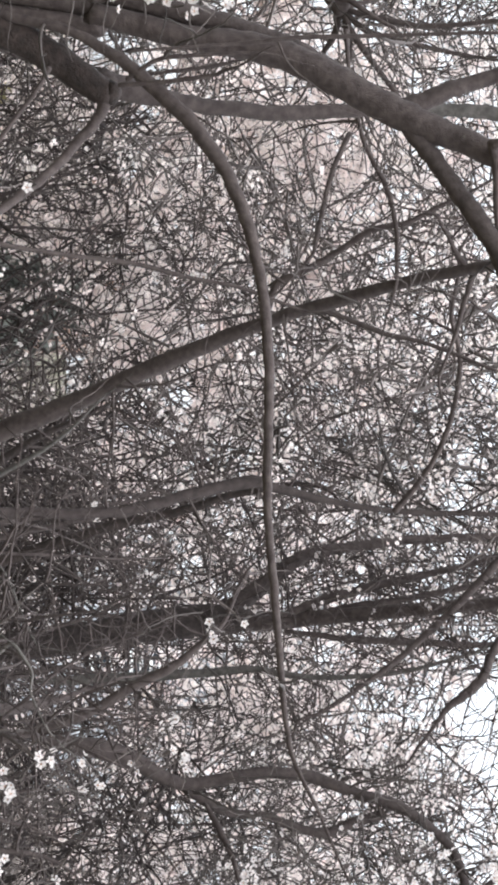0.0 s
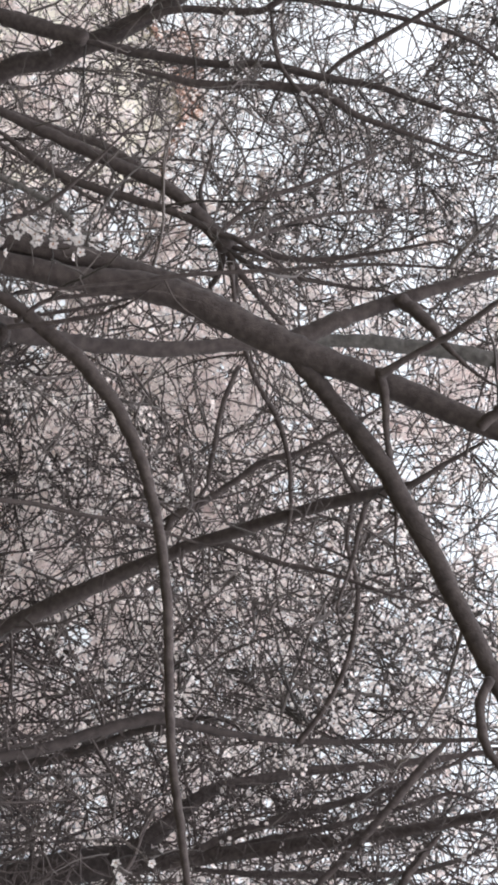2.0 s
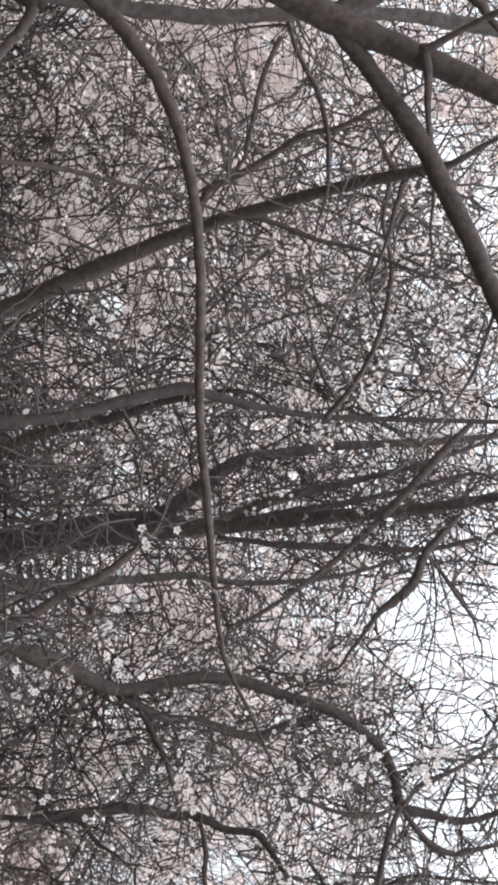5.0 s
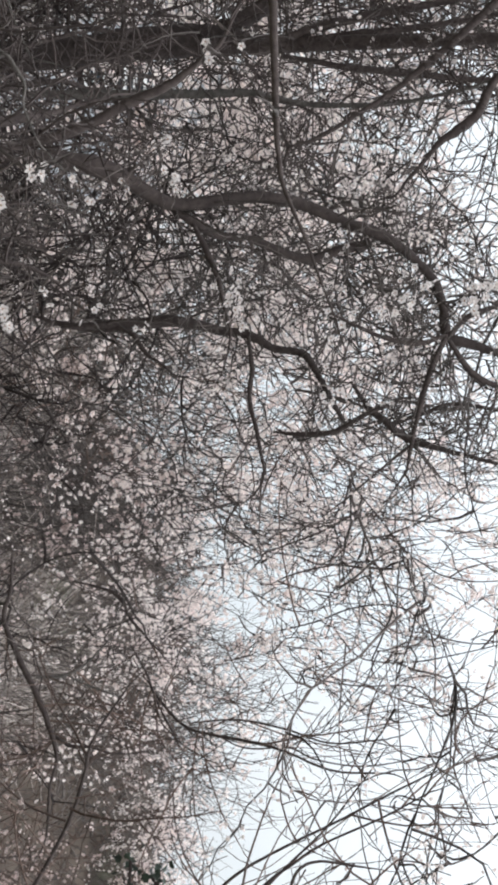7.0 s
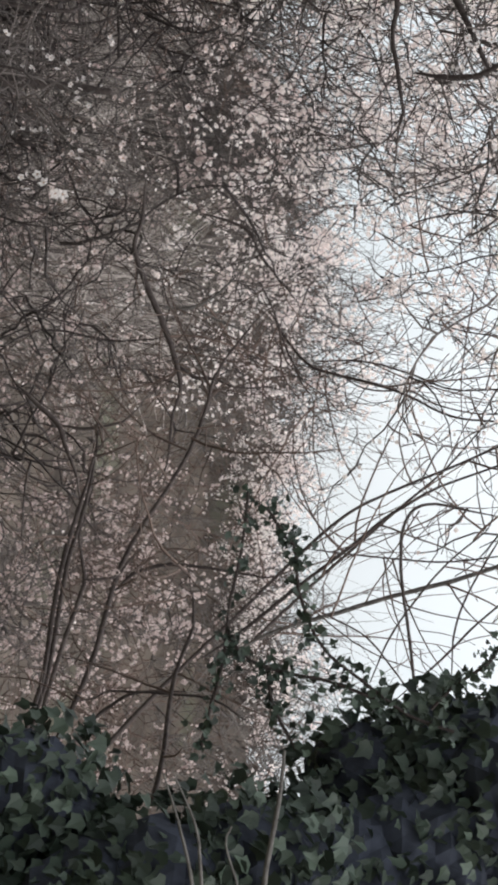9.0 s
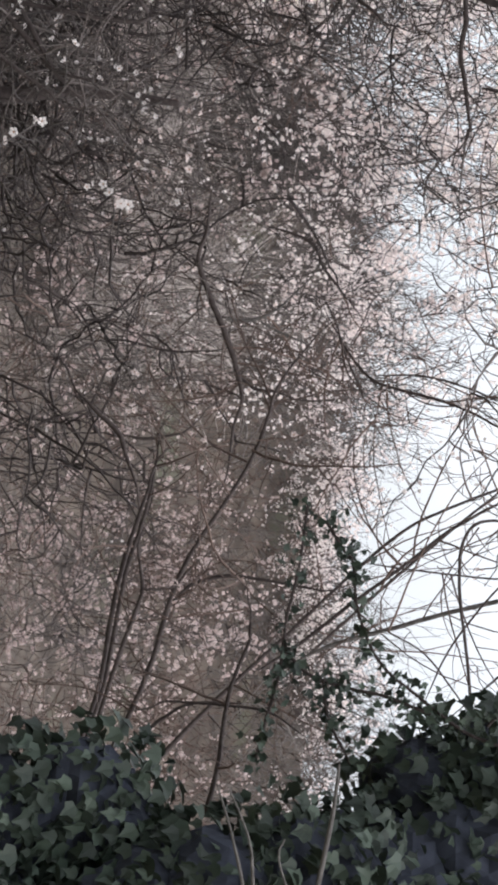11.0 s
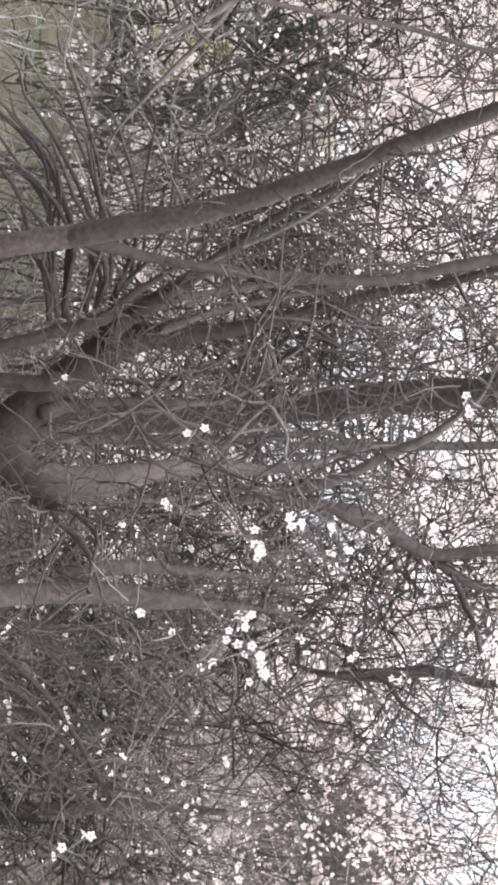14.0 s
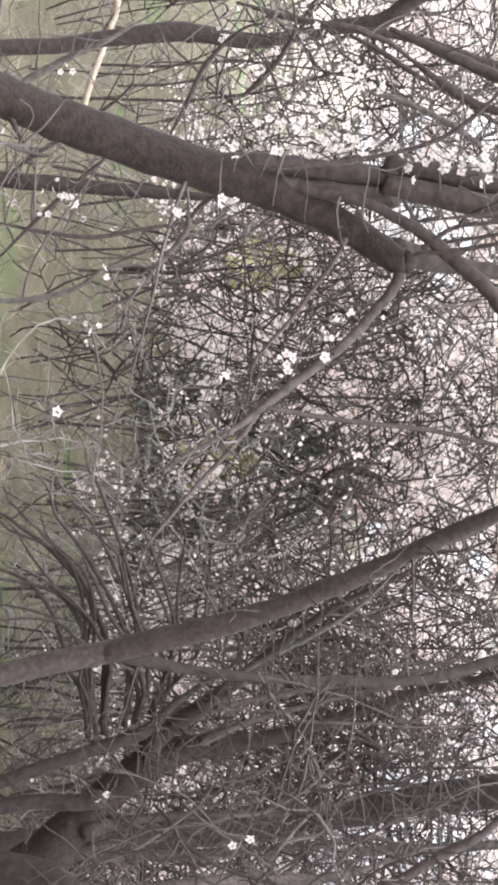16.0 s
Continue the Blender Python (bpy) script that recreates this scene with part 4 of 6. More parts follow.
limb(tree_f, "limb", [(1.977, 7.400, 2.339, 0.0040), (1.970, 7.351, 2.454, 0.0100), (1.945, 7.314, 2.550, 0.0100), (1.878, 7.283, 2.643, 0.0080)])
limb(tree_f, "limb", [(1.929, 7.359, 2.737, 0.0040), (1.884, 7.351, 2.856, 0.0081), (1.839, 7.340, 2.974, 0.0081), (1.850, 7.305, 3.131, 0.0060)])
limb(tree_f, "limb", [(1.665, 7.824, 1.444, 0.0031), (1.688, 7.770, 1.571, 0.0104), (1.692, 7.719, 1.695, 0.0145), (1.684, 7.670, 1.816, 0.0123), (1.751, 7.613, 1.880, 0.0082), (1.773, 7.587, 1.920, 0.0061)])
limb(tree_f, "stem", [(1.355, 7.078, 0.387, 0.0115), (1.455, 7.057, 0.583, 0.0114), (1.519, 7.040, 0.740, 0.0095), (1.546, 7.028, 0.893, 0.0076), (1.497, 7.027, 1.079, 0.0057)])
limb(tree_f, "stem", [(1.447, 7.061, 0.393, 0.0115), (1.565, 7.029, 0.573, 0.0114), (1.666, 6.997, 0.694, 0.0095), (1.767, 6.961, 0.778, 0.0095), (1.884, 6.915, 0.863, 0.0075)])
limb(tree_f, "stem", [(1.575, 7.041, 0.439, 0.0115), (1.689, 7.002, 0.638, 0.0095), (1.789, 6.963, 0.741, 0.0095), (1.918, 6.908, 0.883, 0.0075)])
limb(tree_f, "stem", [(1.426, 7.082, 0.503, 0.0096), (1.433, 7.070, 0.676, 0.0095), (1.457, 7.049, 0.850, 0.0076), (1.500, 7.021, 1.005, 0.0057)])
limb(tree_f, "stem", [(1.667, 7.009, 0.371, 0.0115), (1.781, 6.970, 0.570, 0.0095), (1.895, 6.925, 0.712, 0.0076), (1.972, 6.889, 0.850, 0.0057)])
limb(tree_f, "stem", [(1.773, 7.070, 1.145, 0.0076), (1.639, 7.063, 1.083, 0.0076), (1.526, 7.045, 0.985, 0.0076), (1.412, 7.032, 0.925, 0.0057)])
limb(tree_g, "trunk", [(-1.914, 7.266, -0.132, 0.0484), (-1.938, 7.248, 0.305, 0.0299), (-1.940, 7.233, 0.503, 0.0277), (-1.956, 7.208, 0.700, 0.0295), (-1.966, 7.180, 0.897, 0.0352), (-1.950, 7.167, 1.013, 0.0312), (-1.919, 7.149, 1.168, 0.0252), (-1.923, 7.118, 1.321, 0.0232), (-1.942, 7.079, 1.474, 0.0269), (-1.952, 7.039, 1.624, 0.0268), (-2.026, 6.976, 1.760, 0.0342), (-2.034, 6.941, 1.871, 0.0341), (-2.074, 6.887, 2.000, 0.0340), (-2.113, 6.831, 2.128, 0.0319), (-2.161, 6.774, 2.236, 0.0299), (-2.210, 6.720, 2.325, 0.0279), (-2.259, 6.671, 2.396, 0.0279), (-2.306, 6.617, 2.474, 0.0259), (-2.376, 6.550, 2.551, 0.0221), (-2.471, 6.456, 2.651, 0.0165)])
limb(tree_g, "limb", [(-2.153, 6.765, 1.652, 0.0139), (-2.108, 6.742, 1.758, 0.0296), (-2.068, 6.715, 1.864, 0.0276), (-2.032, 6.685, 1.969, 0.0275)])
limb(tree_g, "limb", [(-1.901, 6.944, 1.475, 0.0094), (-1.869, 6.926, 1.659, 0.0150), (-1.825, 6.912, 1.805, 0.0150), (-1.763, 6.899, 1.949, 0.0140), (-1.741, 6.888, 2.024, 0.0149), (-1.661, 6.877, 2.149, 0.0149)])
limb(tree_g, "limb", [(-2.046, 6.673, 2.077, 0.0073), (-2.086, 6.635, 2.184, 0.0128), (-2.101, 6.604, 2.291, 0.0119), (-2.079, 6.563, 2.466, 0.0127), (-2.085, 6.536, 2.553, 0.0109), (-2.149, 6.485, 2.639, 0.0091), (-2.237, 6.422, 2.715, 0.0072)])
limb(tree_g, "limb", [(-2.169, 6.609, 2.330, 0.0055), (-2.142, 6.586, 2.472, 0.0110), (-2.109, 6.544, 2.682, 0.0091), (-2.056, 6.500, 2.890, 0.0082), (-1.985, 6.455, 3.095, 0.0073), (-1.906, 6.430, 3.230, 0.0063), (-1.793, 6.421, 3.330, 0.0054)])
limb(tree_g, "limb", [(-2.024, 6.688, 1.969, 0.0082), (-1.984, 6.666, 2.110, 0.0164), (-1.951, 6.640, 2.251, 0.0146), (-1.922, 6.609, 2.391, 0.0127), (-1.908, 6.566, 2.548, 0.0127), (-1.858, 6.528, 2.702, 0.0126), (-1.811, 6.480, 2.872, 0.0108), (-1.729, 6.429, 3.055, 0.0089), (-1.674, 6.380, 3.203, 0.0062)])
limb(tree_g, "limb", [(-1.905, 6.606, 2.138, 0.0063), (-1.850, 6.580, 2.331, 0.0144), (-1.838, 6.545, 2.487, 0.0144), (-1.817, 6.514, 2.626, 0.0161), (-1.800, 6.497, 2.703, 0.0143), (-1.727, 6.487, 2.796, 0.0107), (-1.680, 6.466, 2.898, 0.0089), (-1.619, 6.436, 3.032, 0.0071)])
limb(tree_g, "limb", [(-1.850, 6.546, 2.705, 0.0054), (-1.905, 6.504, 2.773, 0.0090), (-1.953, 6.453, 2.875, 0.0090), (-2.000, 6.399, 2.975, 0.0081), (-2.077, 6.306, 3.139, 0.0071), (-2.152, 6.209, 3.299, 0.0053)])
limb(tree_g, "limb", [(-2.073, 6.505, 2.551, 0.0045), (-1.953, 6.503, 2.559, 0.0081), (-1.869, 6.497, 2.581, 0.0072), (-1.762, 6.475, 2.653, 0.0071)])
limb(tree_g, "limb", [(-1.658, 6.077, 1.633, 0.0074), (-1.592, 6.057, 1.759, 0.0164), (-1.517, 6.030, 1.900, 0.0179), (-1.441, 5.999, 2.040, 0.0194), (-1.380, 5.972, 2.148, 0.0193), (-1.309, 5.954, 2.223, 0.0209), (-1.247, 5.942, 2.271, 0.0224), (-1.202, 5.932, 2.306, 0.0271)])
limb(tree_g, "limb", [(-1.571, 6.099, 1.694, 0.0058), (-1.490, 6.078, 1.788, 0.0131), (-1.424, 6.054, 1.881, 0.0130), (-1.360, 6.004, 2.037, 0.0129), (-1.307, 5.961, 2.160, 0.0112), (-1.254, 5.928, 2.250, 0.0112)])
limb(tree_g, "limb", [(-1.202, 5.932, 2.306, 0.0072), (-1.177, 5.910, 2.389, 0.0096), (-1.145, 5.868, 2.525, 0.0079), (-1.148, 5.799, 2.706, 0.0063), (-1.158, 5.748, 2.824, 0.0047)])
limb(tree_g, "limb", [(-1.202, 5.932, 2.306, 0.0072), (-1.140, 5.925, 2.373, 0.0096), (-1.110, 5.906, 2.465, 0.0080), (-1.077, 5.877, 2.587, 0.0063), (-1.052, 5.844, 2.709, 0.0048)])
limb(tree_g, "limb", [(-1.202, 5.932, 2.306, 0.0072), (-1.128, 5.942, 2.342, 0.0096), (-1.047, 5.949, 2.403, 0.0080), (-0.949, 5.954, 2.480, 0.0064)])
limb(tree_g, "limb", [(-1.202, 5.932, 2.306, 0.0064), (-1.116, 5.963, 2.331, 0.0080), (-1.024, 5.996, 2.347, 0.0064), (-0.946, 6.020, 2.375, 0.0048)])
limb(tree_g, "limb", [(-1.202, 5.932, 2.306, 0.0064), (-1.138, 5.985, 2.291, 0.0096), (-1.090, 6.031, 2.262, 0.0065), (-1.041, 6.073, 2.240, 0.0049)])
limb(tree_g, "limb", [(-1.232, 5.929, 2.281, 0.0064), (-1.289, 5.936, 2.349, 0.0080), (-1.338, 5.942, 2.417, 0.0072), (-1.380, 5.955, 2.551, 0.0065), (-1.454, 5.965, 2.721, 0.0049)])
limb(tree_g, "limb", [(-1.224, 5.930, 2.289, 0.0064), (-1.302, 5.986, 2.259, 0.0097), (-1.379, 6.031, 2.251, 0.0065), (-1.473, 6.081, 2.285, 0.0049)])
limb(tree_g, "limb", [(-1.202, 5.932, 2.306, 0.0056), (-1.247, 5.976, 2.433, 0.0073), (-1.304, 6.026, 2.591, 0.0065), (-1.330, 6.085, 2.787, 0.0050)])
limb(tree_g, "limb", [(-1.801, 6.661, 1.513, 0.0054), (-1.738, 6.656, 1.619, 0.0090), (-1.662, 6.650, 1.724, 0.0081), (-1.576, 6.637, 1.862, 0.0072), (-1.481, 6.622, 2.000, 0.0062)])
limb(tree_g, "limb", [(-1.901, 6.622, 1.161, 0.0045), (-1.850, 6.599, 1.303, 0.0108), (-1.820, 6.577, 1.409, 0.0107), (-1.798, 6.558, 1.497, 0.0125)])
limb(tree_g, "limb", [(-1.563, 6.325, 0.498, 0.0052), (-1.597, 6.295, 0.571, 0.0120), (-1.632, 6.260, 0.661, 0.0103), (-1.654, 6.232, 0.732, 0.0085)], BARK_PALE)
limb(tree_g, "limb", [(-1.563, 6.412, 1.547, 0.0043), (-1.532, 6.399, 1.648, 0.0103), (-1.484, 6.386, 1.749, 0.0103), (-1.419, 6.374, 1.849, 0.0103), (-1.357, 6.367, 1.914, 0.0085), (-1.269, 6.360, 1.980, 0.0068)], BARK_PALE)
limb(tree_g, "limb", [(-1.480, 6.610, 0.948, 0.0036), (-1.565, 6.558, 1.005, 0.0080), (-1.663, 6.495, 1.063, 0.0079), (-1.707, 6.464, 1.109, 0.0070)])
limb(tree_g, "limb", [(-1.598, 6.599, 1.178, 0.0053), (-1.632, 6.560, 1.233, 0.0106), (-1.681, 6.511, 1.288, 0.0088), (-1.722, 6.471, 1.325, 0.0070)])
limb(tree_g, "limb", [(-1.350, 6.669, 0.405, 0.0036), (-1.431, 6.636, 0.518, 0.0072), (-1.486, 6.609, 0.629, 0.0072), (-1.564, 6.570, 0.758, 0.0053)])
limb(tree_g, "limb", [(-1.123, 6.710, 0.399, 0.0036), (-1.240, 6.673, 0.530, 0.0072), (-1.348, 6.635, 0.661, 0.0072), (-1.428, 6.603, 0.771, 0.0053)])
limb(tree_g, "limb", [(-1.228, 6.692, 0.402, 0.0036), (-1.196, 6.697, 0.545, 0.0072), (-1.178, 6.695, 0.706, 0.0072), (-1.201, 6.682, 0.869, 0.0063), (-1.214, 6.669, 1.012, 0.0053)])
limb(tree_g, "limb", [(-1.109, 5.874, 1.030, 0.0047), (-1.075, 5.864, 1.069, 0.0094), (-1.018, 5.850, 1.047, 0.0086), (-0.944, 5.820, 0.987, 0.0078), (-0.895, 5.801, 0.950, 0.0062)])
limb(tree_g, "limb", [(-1.079, 5.883, 1.068, 0.0039), (-1.108, 5.832, 1.103, 0.0062), (-1.128, 5.778, 1.154, 0.0046)])
limb(tree_g, "limb", [(-0.856, 5.842, 0.485, 0.0039), (-0.854, 5.837, 0.596, 0.0078), (-0.864, 5.828, 0.691, 0.0078), (-0.887, 5.817, 0.770, 0.0070), (-0.934, 5.798, 0.850, 0.0062), (-0.940, 5.790, 0.913, 0.0046)], BARK_PALE)
limb(tree_h, "limb", [(2.291, 6.930, 1.430, 0.0027), (2.412, 6.874, 1.428, 0.0069), (2.498, 6.831, 1.409, 0.0084), (2.614, 6.773, 1.463, 0.0106), (2.719, 6.716, 1.525, 0.0106), (2.824, 6.657, 1.575, 0.0091), (2.905, 6.611, 1.597, 0.0068), (2.980, 6.567, 1.577, 0.0053), (3.070, 6.513, 1.573, 0.0045)])
limb(tree_h, "limb", [(2.839, 6.671, 1.578, 0.0038), (2.867, 6.636, 1.641, 0.0068), (2.862, 6.618, 1.704, 0.0053), (2.868, 6.601, 1.746, 0.0045)])
limb(tree_h, "limb", [(2.686, 6.788, 1.521, 0.0027), (2.680, 6.790, 1.616, 0.0061), (2.639, 6.805, 1.689, 0.0046), (2.586, 6.824, 1.742, 0.0038)], BARK_PALE)
limb(tree_h, "limb", [(2.674, 6.792, 1.615, 0.0023), (2.705, 6.779, 1.685, 0.0046), (2.723, 6.770, 1.744, 0.0038)], BARK_PALE)
limb(tree_h, "stem", [(3.954, 5.262, 1.061, 0.0111), (3.762, 5.348, 1.180, 0.0096), (3.614, 5.407, 1.270, 0.0089), (3.450, 5.469, 1.342, 0.0081), (3.285, 5.525, 1.397, 0.0081), (3.107, 5.581, 1.434, 0.0074), (3.002, 5.610, 1.469, 0.0067), (2.899, 5.636, 1.520, 0.0066), (2.795, 5.659, 1.578, 0.0059), (2.674, 5.683, 1.636, 0.0059), (2.563, 5.705, 1.668, 0.0052), (2.479, 5.720, 1.683, 0.0046), (2.410, 5.731, 1.714, 0.0039), (2.339, 5.738, 1.760, 0.0032)])
limb(tree_h, "stem", [(3.707, 5.324, 1.147, 0.0082), (3.534, 5.397, 1.201, 0.0081), (3.430, 5.437, 1.230, 0.0074), (3.341, 5.470, 1.250, 0.0074), (3.164, 5.531, 1.266, 0.0073), (3.034, 5.571, 1.282, 0.0073), (2.919, 5.605, 1.307, 0.0066), (2.811, 5.634, 1.336, 0.0053)])
limb(tree_h, "stem", [(3.680, 5.345, 1.177, 0.0068), (3.538, 5.406, 1.217, 0.0068), (3.427, 5.451, 1.245, 0.0067), (3.331, 5.488, 1.265, 0.0067), (3.139, 5.556, 1.285, 0.0067), (3.025, 5.593, 1.300, 0.0067), (2.919, 5.626, 1.326, 0.0060), (2.812, 5.656, 1.348, 0.0053), (2.714, 5.682, 1.358, 0.0040)])
limb(tree_h, "stem", [(3.596, 5.284, 1.213, 0.0067), (3.337, 5.404, 1.275, 0.0067), (3.213, 5.456, 1.307, 0.0066), (3.103, 5.500, 1.340, 0.0066), (3.051, 5.520, 1.352, 0.0066), (2.986, 5.543, 1.339, 0.0046)])
limb(tree_h, "limb", [(3.046, 5.511, 1.353, 0.0026), (3.042, 5.515, 1.401, 0.0053)])
limb(tree_h, "limb", [(3.116, 5.589, 1.443, 0.0027), (3.060, 5.598, 1.498, 0.0060), (3.019, 5.590, 1.595, 0.0060), (3.007, 5.564, 1.695, 0.0046), (3.001, 5.534, 1.794, 0.0040)])
limb(tree_h, "limb", [(2.828, 6.385, 1.068, 0.0029), (2.878, 6.333, 1.147, 0.0080), (2.915, 6.293, 1.210, 0.0087), (2.969, 6.242, 1.241, 0.0072), (3.011, 6.202, 1.268, 0.0051)])
limb(tree_h, "limb", [(2.921, 6.298, 1.215, 0.0029), (2.920, 6.276, 1.298, 0.0058), (2.891, 6.263, 1.387, 0.0043)])
limb(tree_h, "stem", [(3.350, 4.856, 1.592, 0.0074), (3.219, 4.907, 1.612, 0.0068), (3.117, 4.945, 1.617, 0.0061), (3.022, 4.978, 1.628, 0.0055), (2.923, 5.008, 1.658, 0.0049)])
limb(tree_h, "limb", [(3.098, 5.020, 1.662, 0.0019), (3.128, 5.043, 1.525, 0.0043), (3.179, 5.036, 1.451, 0.0050), (3.237, 5.021, 1.393, 0.0050), (3.317, 4.995, 1.337, 0.0050)])
limb(tree_h, "limb", [(3.103, 4.892, 1.831, 0.0018), (3.076, 4.950, 1.738, 0.0037), (3.086, 4.982, 1.632, 0.0037), (3.108, 5.015, 1.494, 0.0037)])
limb(tree_j, "trunk", [(4.345, 6.596, 1.410, 0.0106), (4.173, 6.666, 1.560, 0.0086), (4.007, 6.726, 1.711, 0.0071), (3.868, 6.768, 1.843, 0.0067), (3.729, 6.807, 1.965, 0.0062), (3.554, 6.848, 2.123, 0.0062), (3.440, 6.867, 2.244, 0.0056), (3.347, 6.868, 2.386, 0.0052), (3.237, 6.858, 2.574, 0.0046), (3.141, 6.849, 2.725, 0.0042), (3.053, 6.834, 2.866, 0.0032)])
limb(tree_j, "limb", [(4.014, 6.743, 1.752, 0.0034), (3.888, 6.771, 1.906, 0.0067), (3.742, 6.802, 2.057, 0.0066), (3.603, 6.824, 2.208, 0.0062), (3.454, 6.844, 2.356, 0.0061), (3.393, 6.847, 2.430, 0.0056), (3.309, 6.845, 2.541, 0.0046), (3.202, 6.824, 2.730, 0.0037), (3.107, 6.809, 2.871, 0.0028)])
limb(tree_j, "limb", [(4.008, 6.685, 1.834, 0.0029), (3.856, 6.747, 1.985, 0.0057), (3.701, 6.802, 2.135, 0.0057), (3.532, 6.854, 2.304, 0.0052), (3.402, 6.888, 2.434, 0.0047), (3.271, 6.917, 2.563, 0.0037), (3.081, 6.962, 2.705, 0.0028)])
limb(tree_j, "limb", [(3.880, 6.529, 1.825, 0.0028), (3.806, 6.554, 1.938, 0.0067), (3.752, 6.564, 2.052, 0.0073), (3.691, 6.569, 2.205, 0.0083), (3.610, 6.572, 2.395, 0.0083), (3.536, 6.566, 2.583, 0.0083), (3.462, 6.563, 2.735, 0.0077), (3.378, 6.563, 2.877, 0.0066)], BARK_PALE)
limb(tree_j, "limb", [(3.172, 6.365, 2.671, 0.0017), (3.161, 6.376, 2.558, 0.0043), (3.152, 6.383, 2.463, 0.0048), (3.173, 6.373, 2.395, 0.0053), (3.235, 6.336, 2.362, 0.0057), (3.328, 6.273, 2.362, 0.0056), (3.418, 6.208, 2.377, 0.0052), (3.521, 6.130, 2.402, 0.0052), (3.666, 6.017, 2.429, 0.0052)])
limb(tree_j, "limb", [(3.432, 6.536, 2.062, 0.0014), (3.434, 6.525, 2.178, 0.0032), (3.431, 6.505, 2.371, 0.0032), (3.420, 6.487, 2.543, 0.0032), (3.377, 6.478, 2.730, 0.0027)])
limb(tree_j, "limb", [(3.845, 6.265, 2.400, 0.0018), (3.692, 6.290, 2.539, 0.0040), (3.564, 6.311, 2.640, 0.0040), (3.453, 6.321, 2.741, 0.0035)])
limb(tree_j, "limb", [(3.806, 6.300, 2.311, 0.0018), (3.654, 6.352, 2.366, 0.0036), (3.525, 6.387, 2.440, 0.0036), (3.392, 6.416, 2.533, 0.0032), (3.283, 6.429, 2.636, 0.0027)])
limb(tree_j, "limb", [(3.756, 6.291, 2.585, 0.0018), (3.609, 6.342, 2.581, 0.0036), (3.473, 6.378, 2.616, 0.0036), (3.291, 6.414, 2.696, 0.0027)])
limb(tree_j, "limb", [(3.837, 6.261, 2.467, 0.0016), (3.749, 6.290, 2.391, 0.0032), (3.643, 6.322, 2.286, 0.0032), (3.581, 6.332, 2.165, 0.0027)])
limb(tree_j, "limb", [(2.952, 7.858, 1.868, 0.0013), (3.046, 7.782, 1.935, 0.0040), (3.142, 7.707, 1.981, 0.0040), (3.234, 7.628, 2.042, 0.0040)])
limb(tree_j, "limb", [(3.296, 8.147, 2.004, 0.0032), (3.378, 8.035, 2.112, 0.0064), (3.387, 7.963, 2.236, 0.0064), (3.382, 7.890, 2.368, 0.0058), (3.385, 7.810, 2.499, 0.0052), (3.409, 7.687, 2.670, 0.0046), (3.371, 7.583, 2.854, 0.0036)])
limb(tree_j, "limb", [(3.390, 8.099, 2.150, 0.0024), (3.353, 8.047, 2.328, 0.0043), (3.357, 7.973, 2.507, 0.0043), (3.379, 7.885, 2.685, 0.0037), (3.333, 7.816, 2.876, 0.0032)])
limb(tree_j, "limb", [(3.063, 8.837, 2.489, 0.0007), (2.994, 8.822, 2.608, 0.0037), (2.930, 8.782, 2.797, 0.0037), (2.890, 8.731, 2.984, 0.0034), (2.864, 8.697, 3.100, 0.0031), (2.914, 8.634, 3.214, 0.0031), (2.925, 8.576, 3.349, 0.0027), (2.886, 8.504, 3.551, 0.0020)])
limb(tree_j, "limb", [(3.258, 8.770, 2.464, 0.0007), (3.179, 8.728, 2.702, 0.0037), (3.108, 8.706, 2.843, 0.0037), (3.071, 8.672, 2.983, 0.0037), (3.083, 8.626, 3.099, 0.0034), (3.139, 8.584, 3.143, 0.0031), (3.171, 8.527, 3.256, 0.0031), (3.163, 8.467, 3.413, 0.0027), (3.086, 8.428, 3.570, 0.0020)])
limb(tree_j, "limb", [(3.168, 8.766, 2.767, 0.0005), (3.247, 8.701, 2.828, 0.0028), (3.309, 8.634, 2.919, 0.0031), (3.287, 8.559, 3.121, 0.0031), (3.225, 8.501, 3.302, 0.0027), (3.125, 8.419, 3.546, 0.0020)])
limb(tree_j, "limb", [(3.376, 8.722, 2.488, 0.0006), (3.404, 8.644, 2.700, 0.0031), (3.409, 8.577, 2.886, 0.0031), (3.380, 8.512, 3.094, 0.0031), (3.412, 8.462, 3.183, 0.0031), (3.444, 8.383, 3.339, 0.0027), (3.439, 8.298, 3.538, 0.0020)])
limb(tree_j, "limb", [(3.631, 8.644, 2.221, 0.0008), (3.698, 8.567, 2.410, 0.0037), (3.677, 8.525, 2.599, 0.0037), (3.709, 8.477, 2.715, 0.0034), (3.708, 8.412, 2.923, 0.0031), (3.621, 8.355, 3.199, 0.0027), (3.516, 8.330, 3.381, 0.0023), (3.443, 8.297, 3.538, 0.0020)])
limb(tree_j, "limb", [(3.347, 8.777, 1.907, 0.0007), (3.449, 8.642, 2.000, 0.0037), (3.517, 8.546, 2.068, 0.0037), (3.566, 8.460, 2.148, 0.0030)])
limb(tree_j, "limb", [(2.741, 8.950, 2.416, 0.0005), (2.760, 8.886, 2.558, 0.0027), (2.778, 8.821, 2.699, 0.0027), (2.708, 8.760, 2.883, 0.0024), (2.655, 8.669, 3.110, 0.0020)])
limb(tree_h, "limb", [(2.804, 8.130, 1.631, 0.0018), (2.815, 8.092, 1.741, 0.0063), (2.841, 8.052, 1.833, 0.0072), (2.910, 7.998, 1.877, 0.0062), (2.949, 7.964, 1.920, 0.0053)])
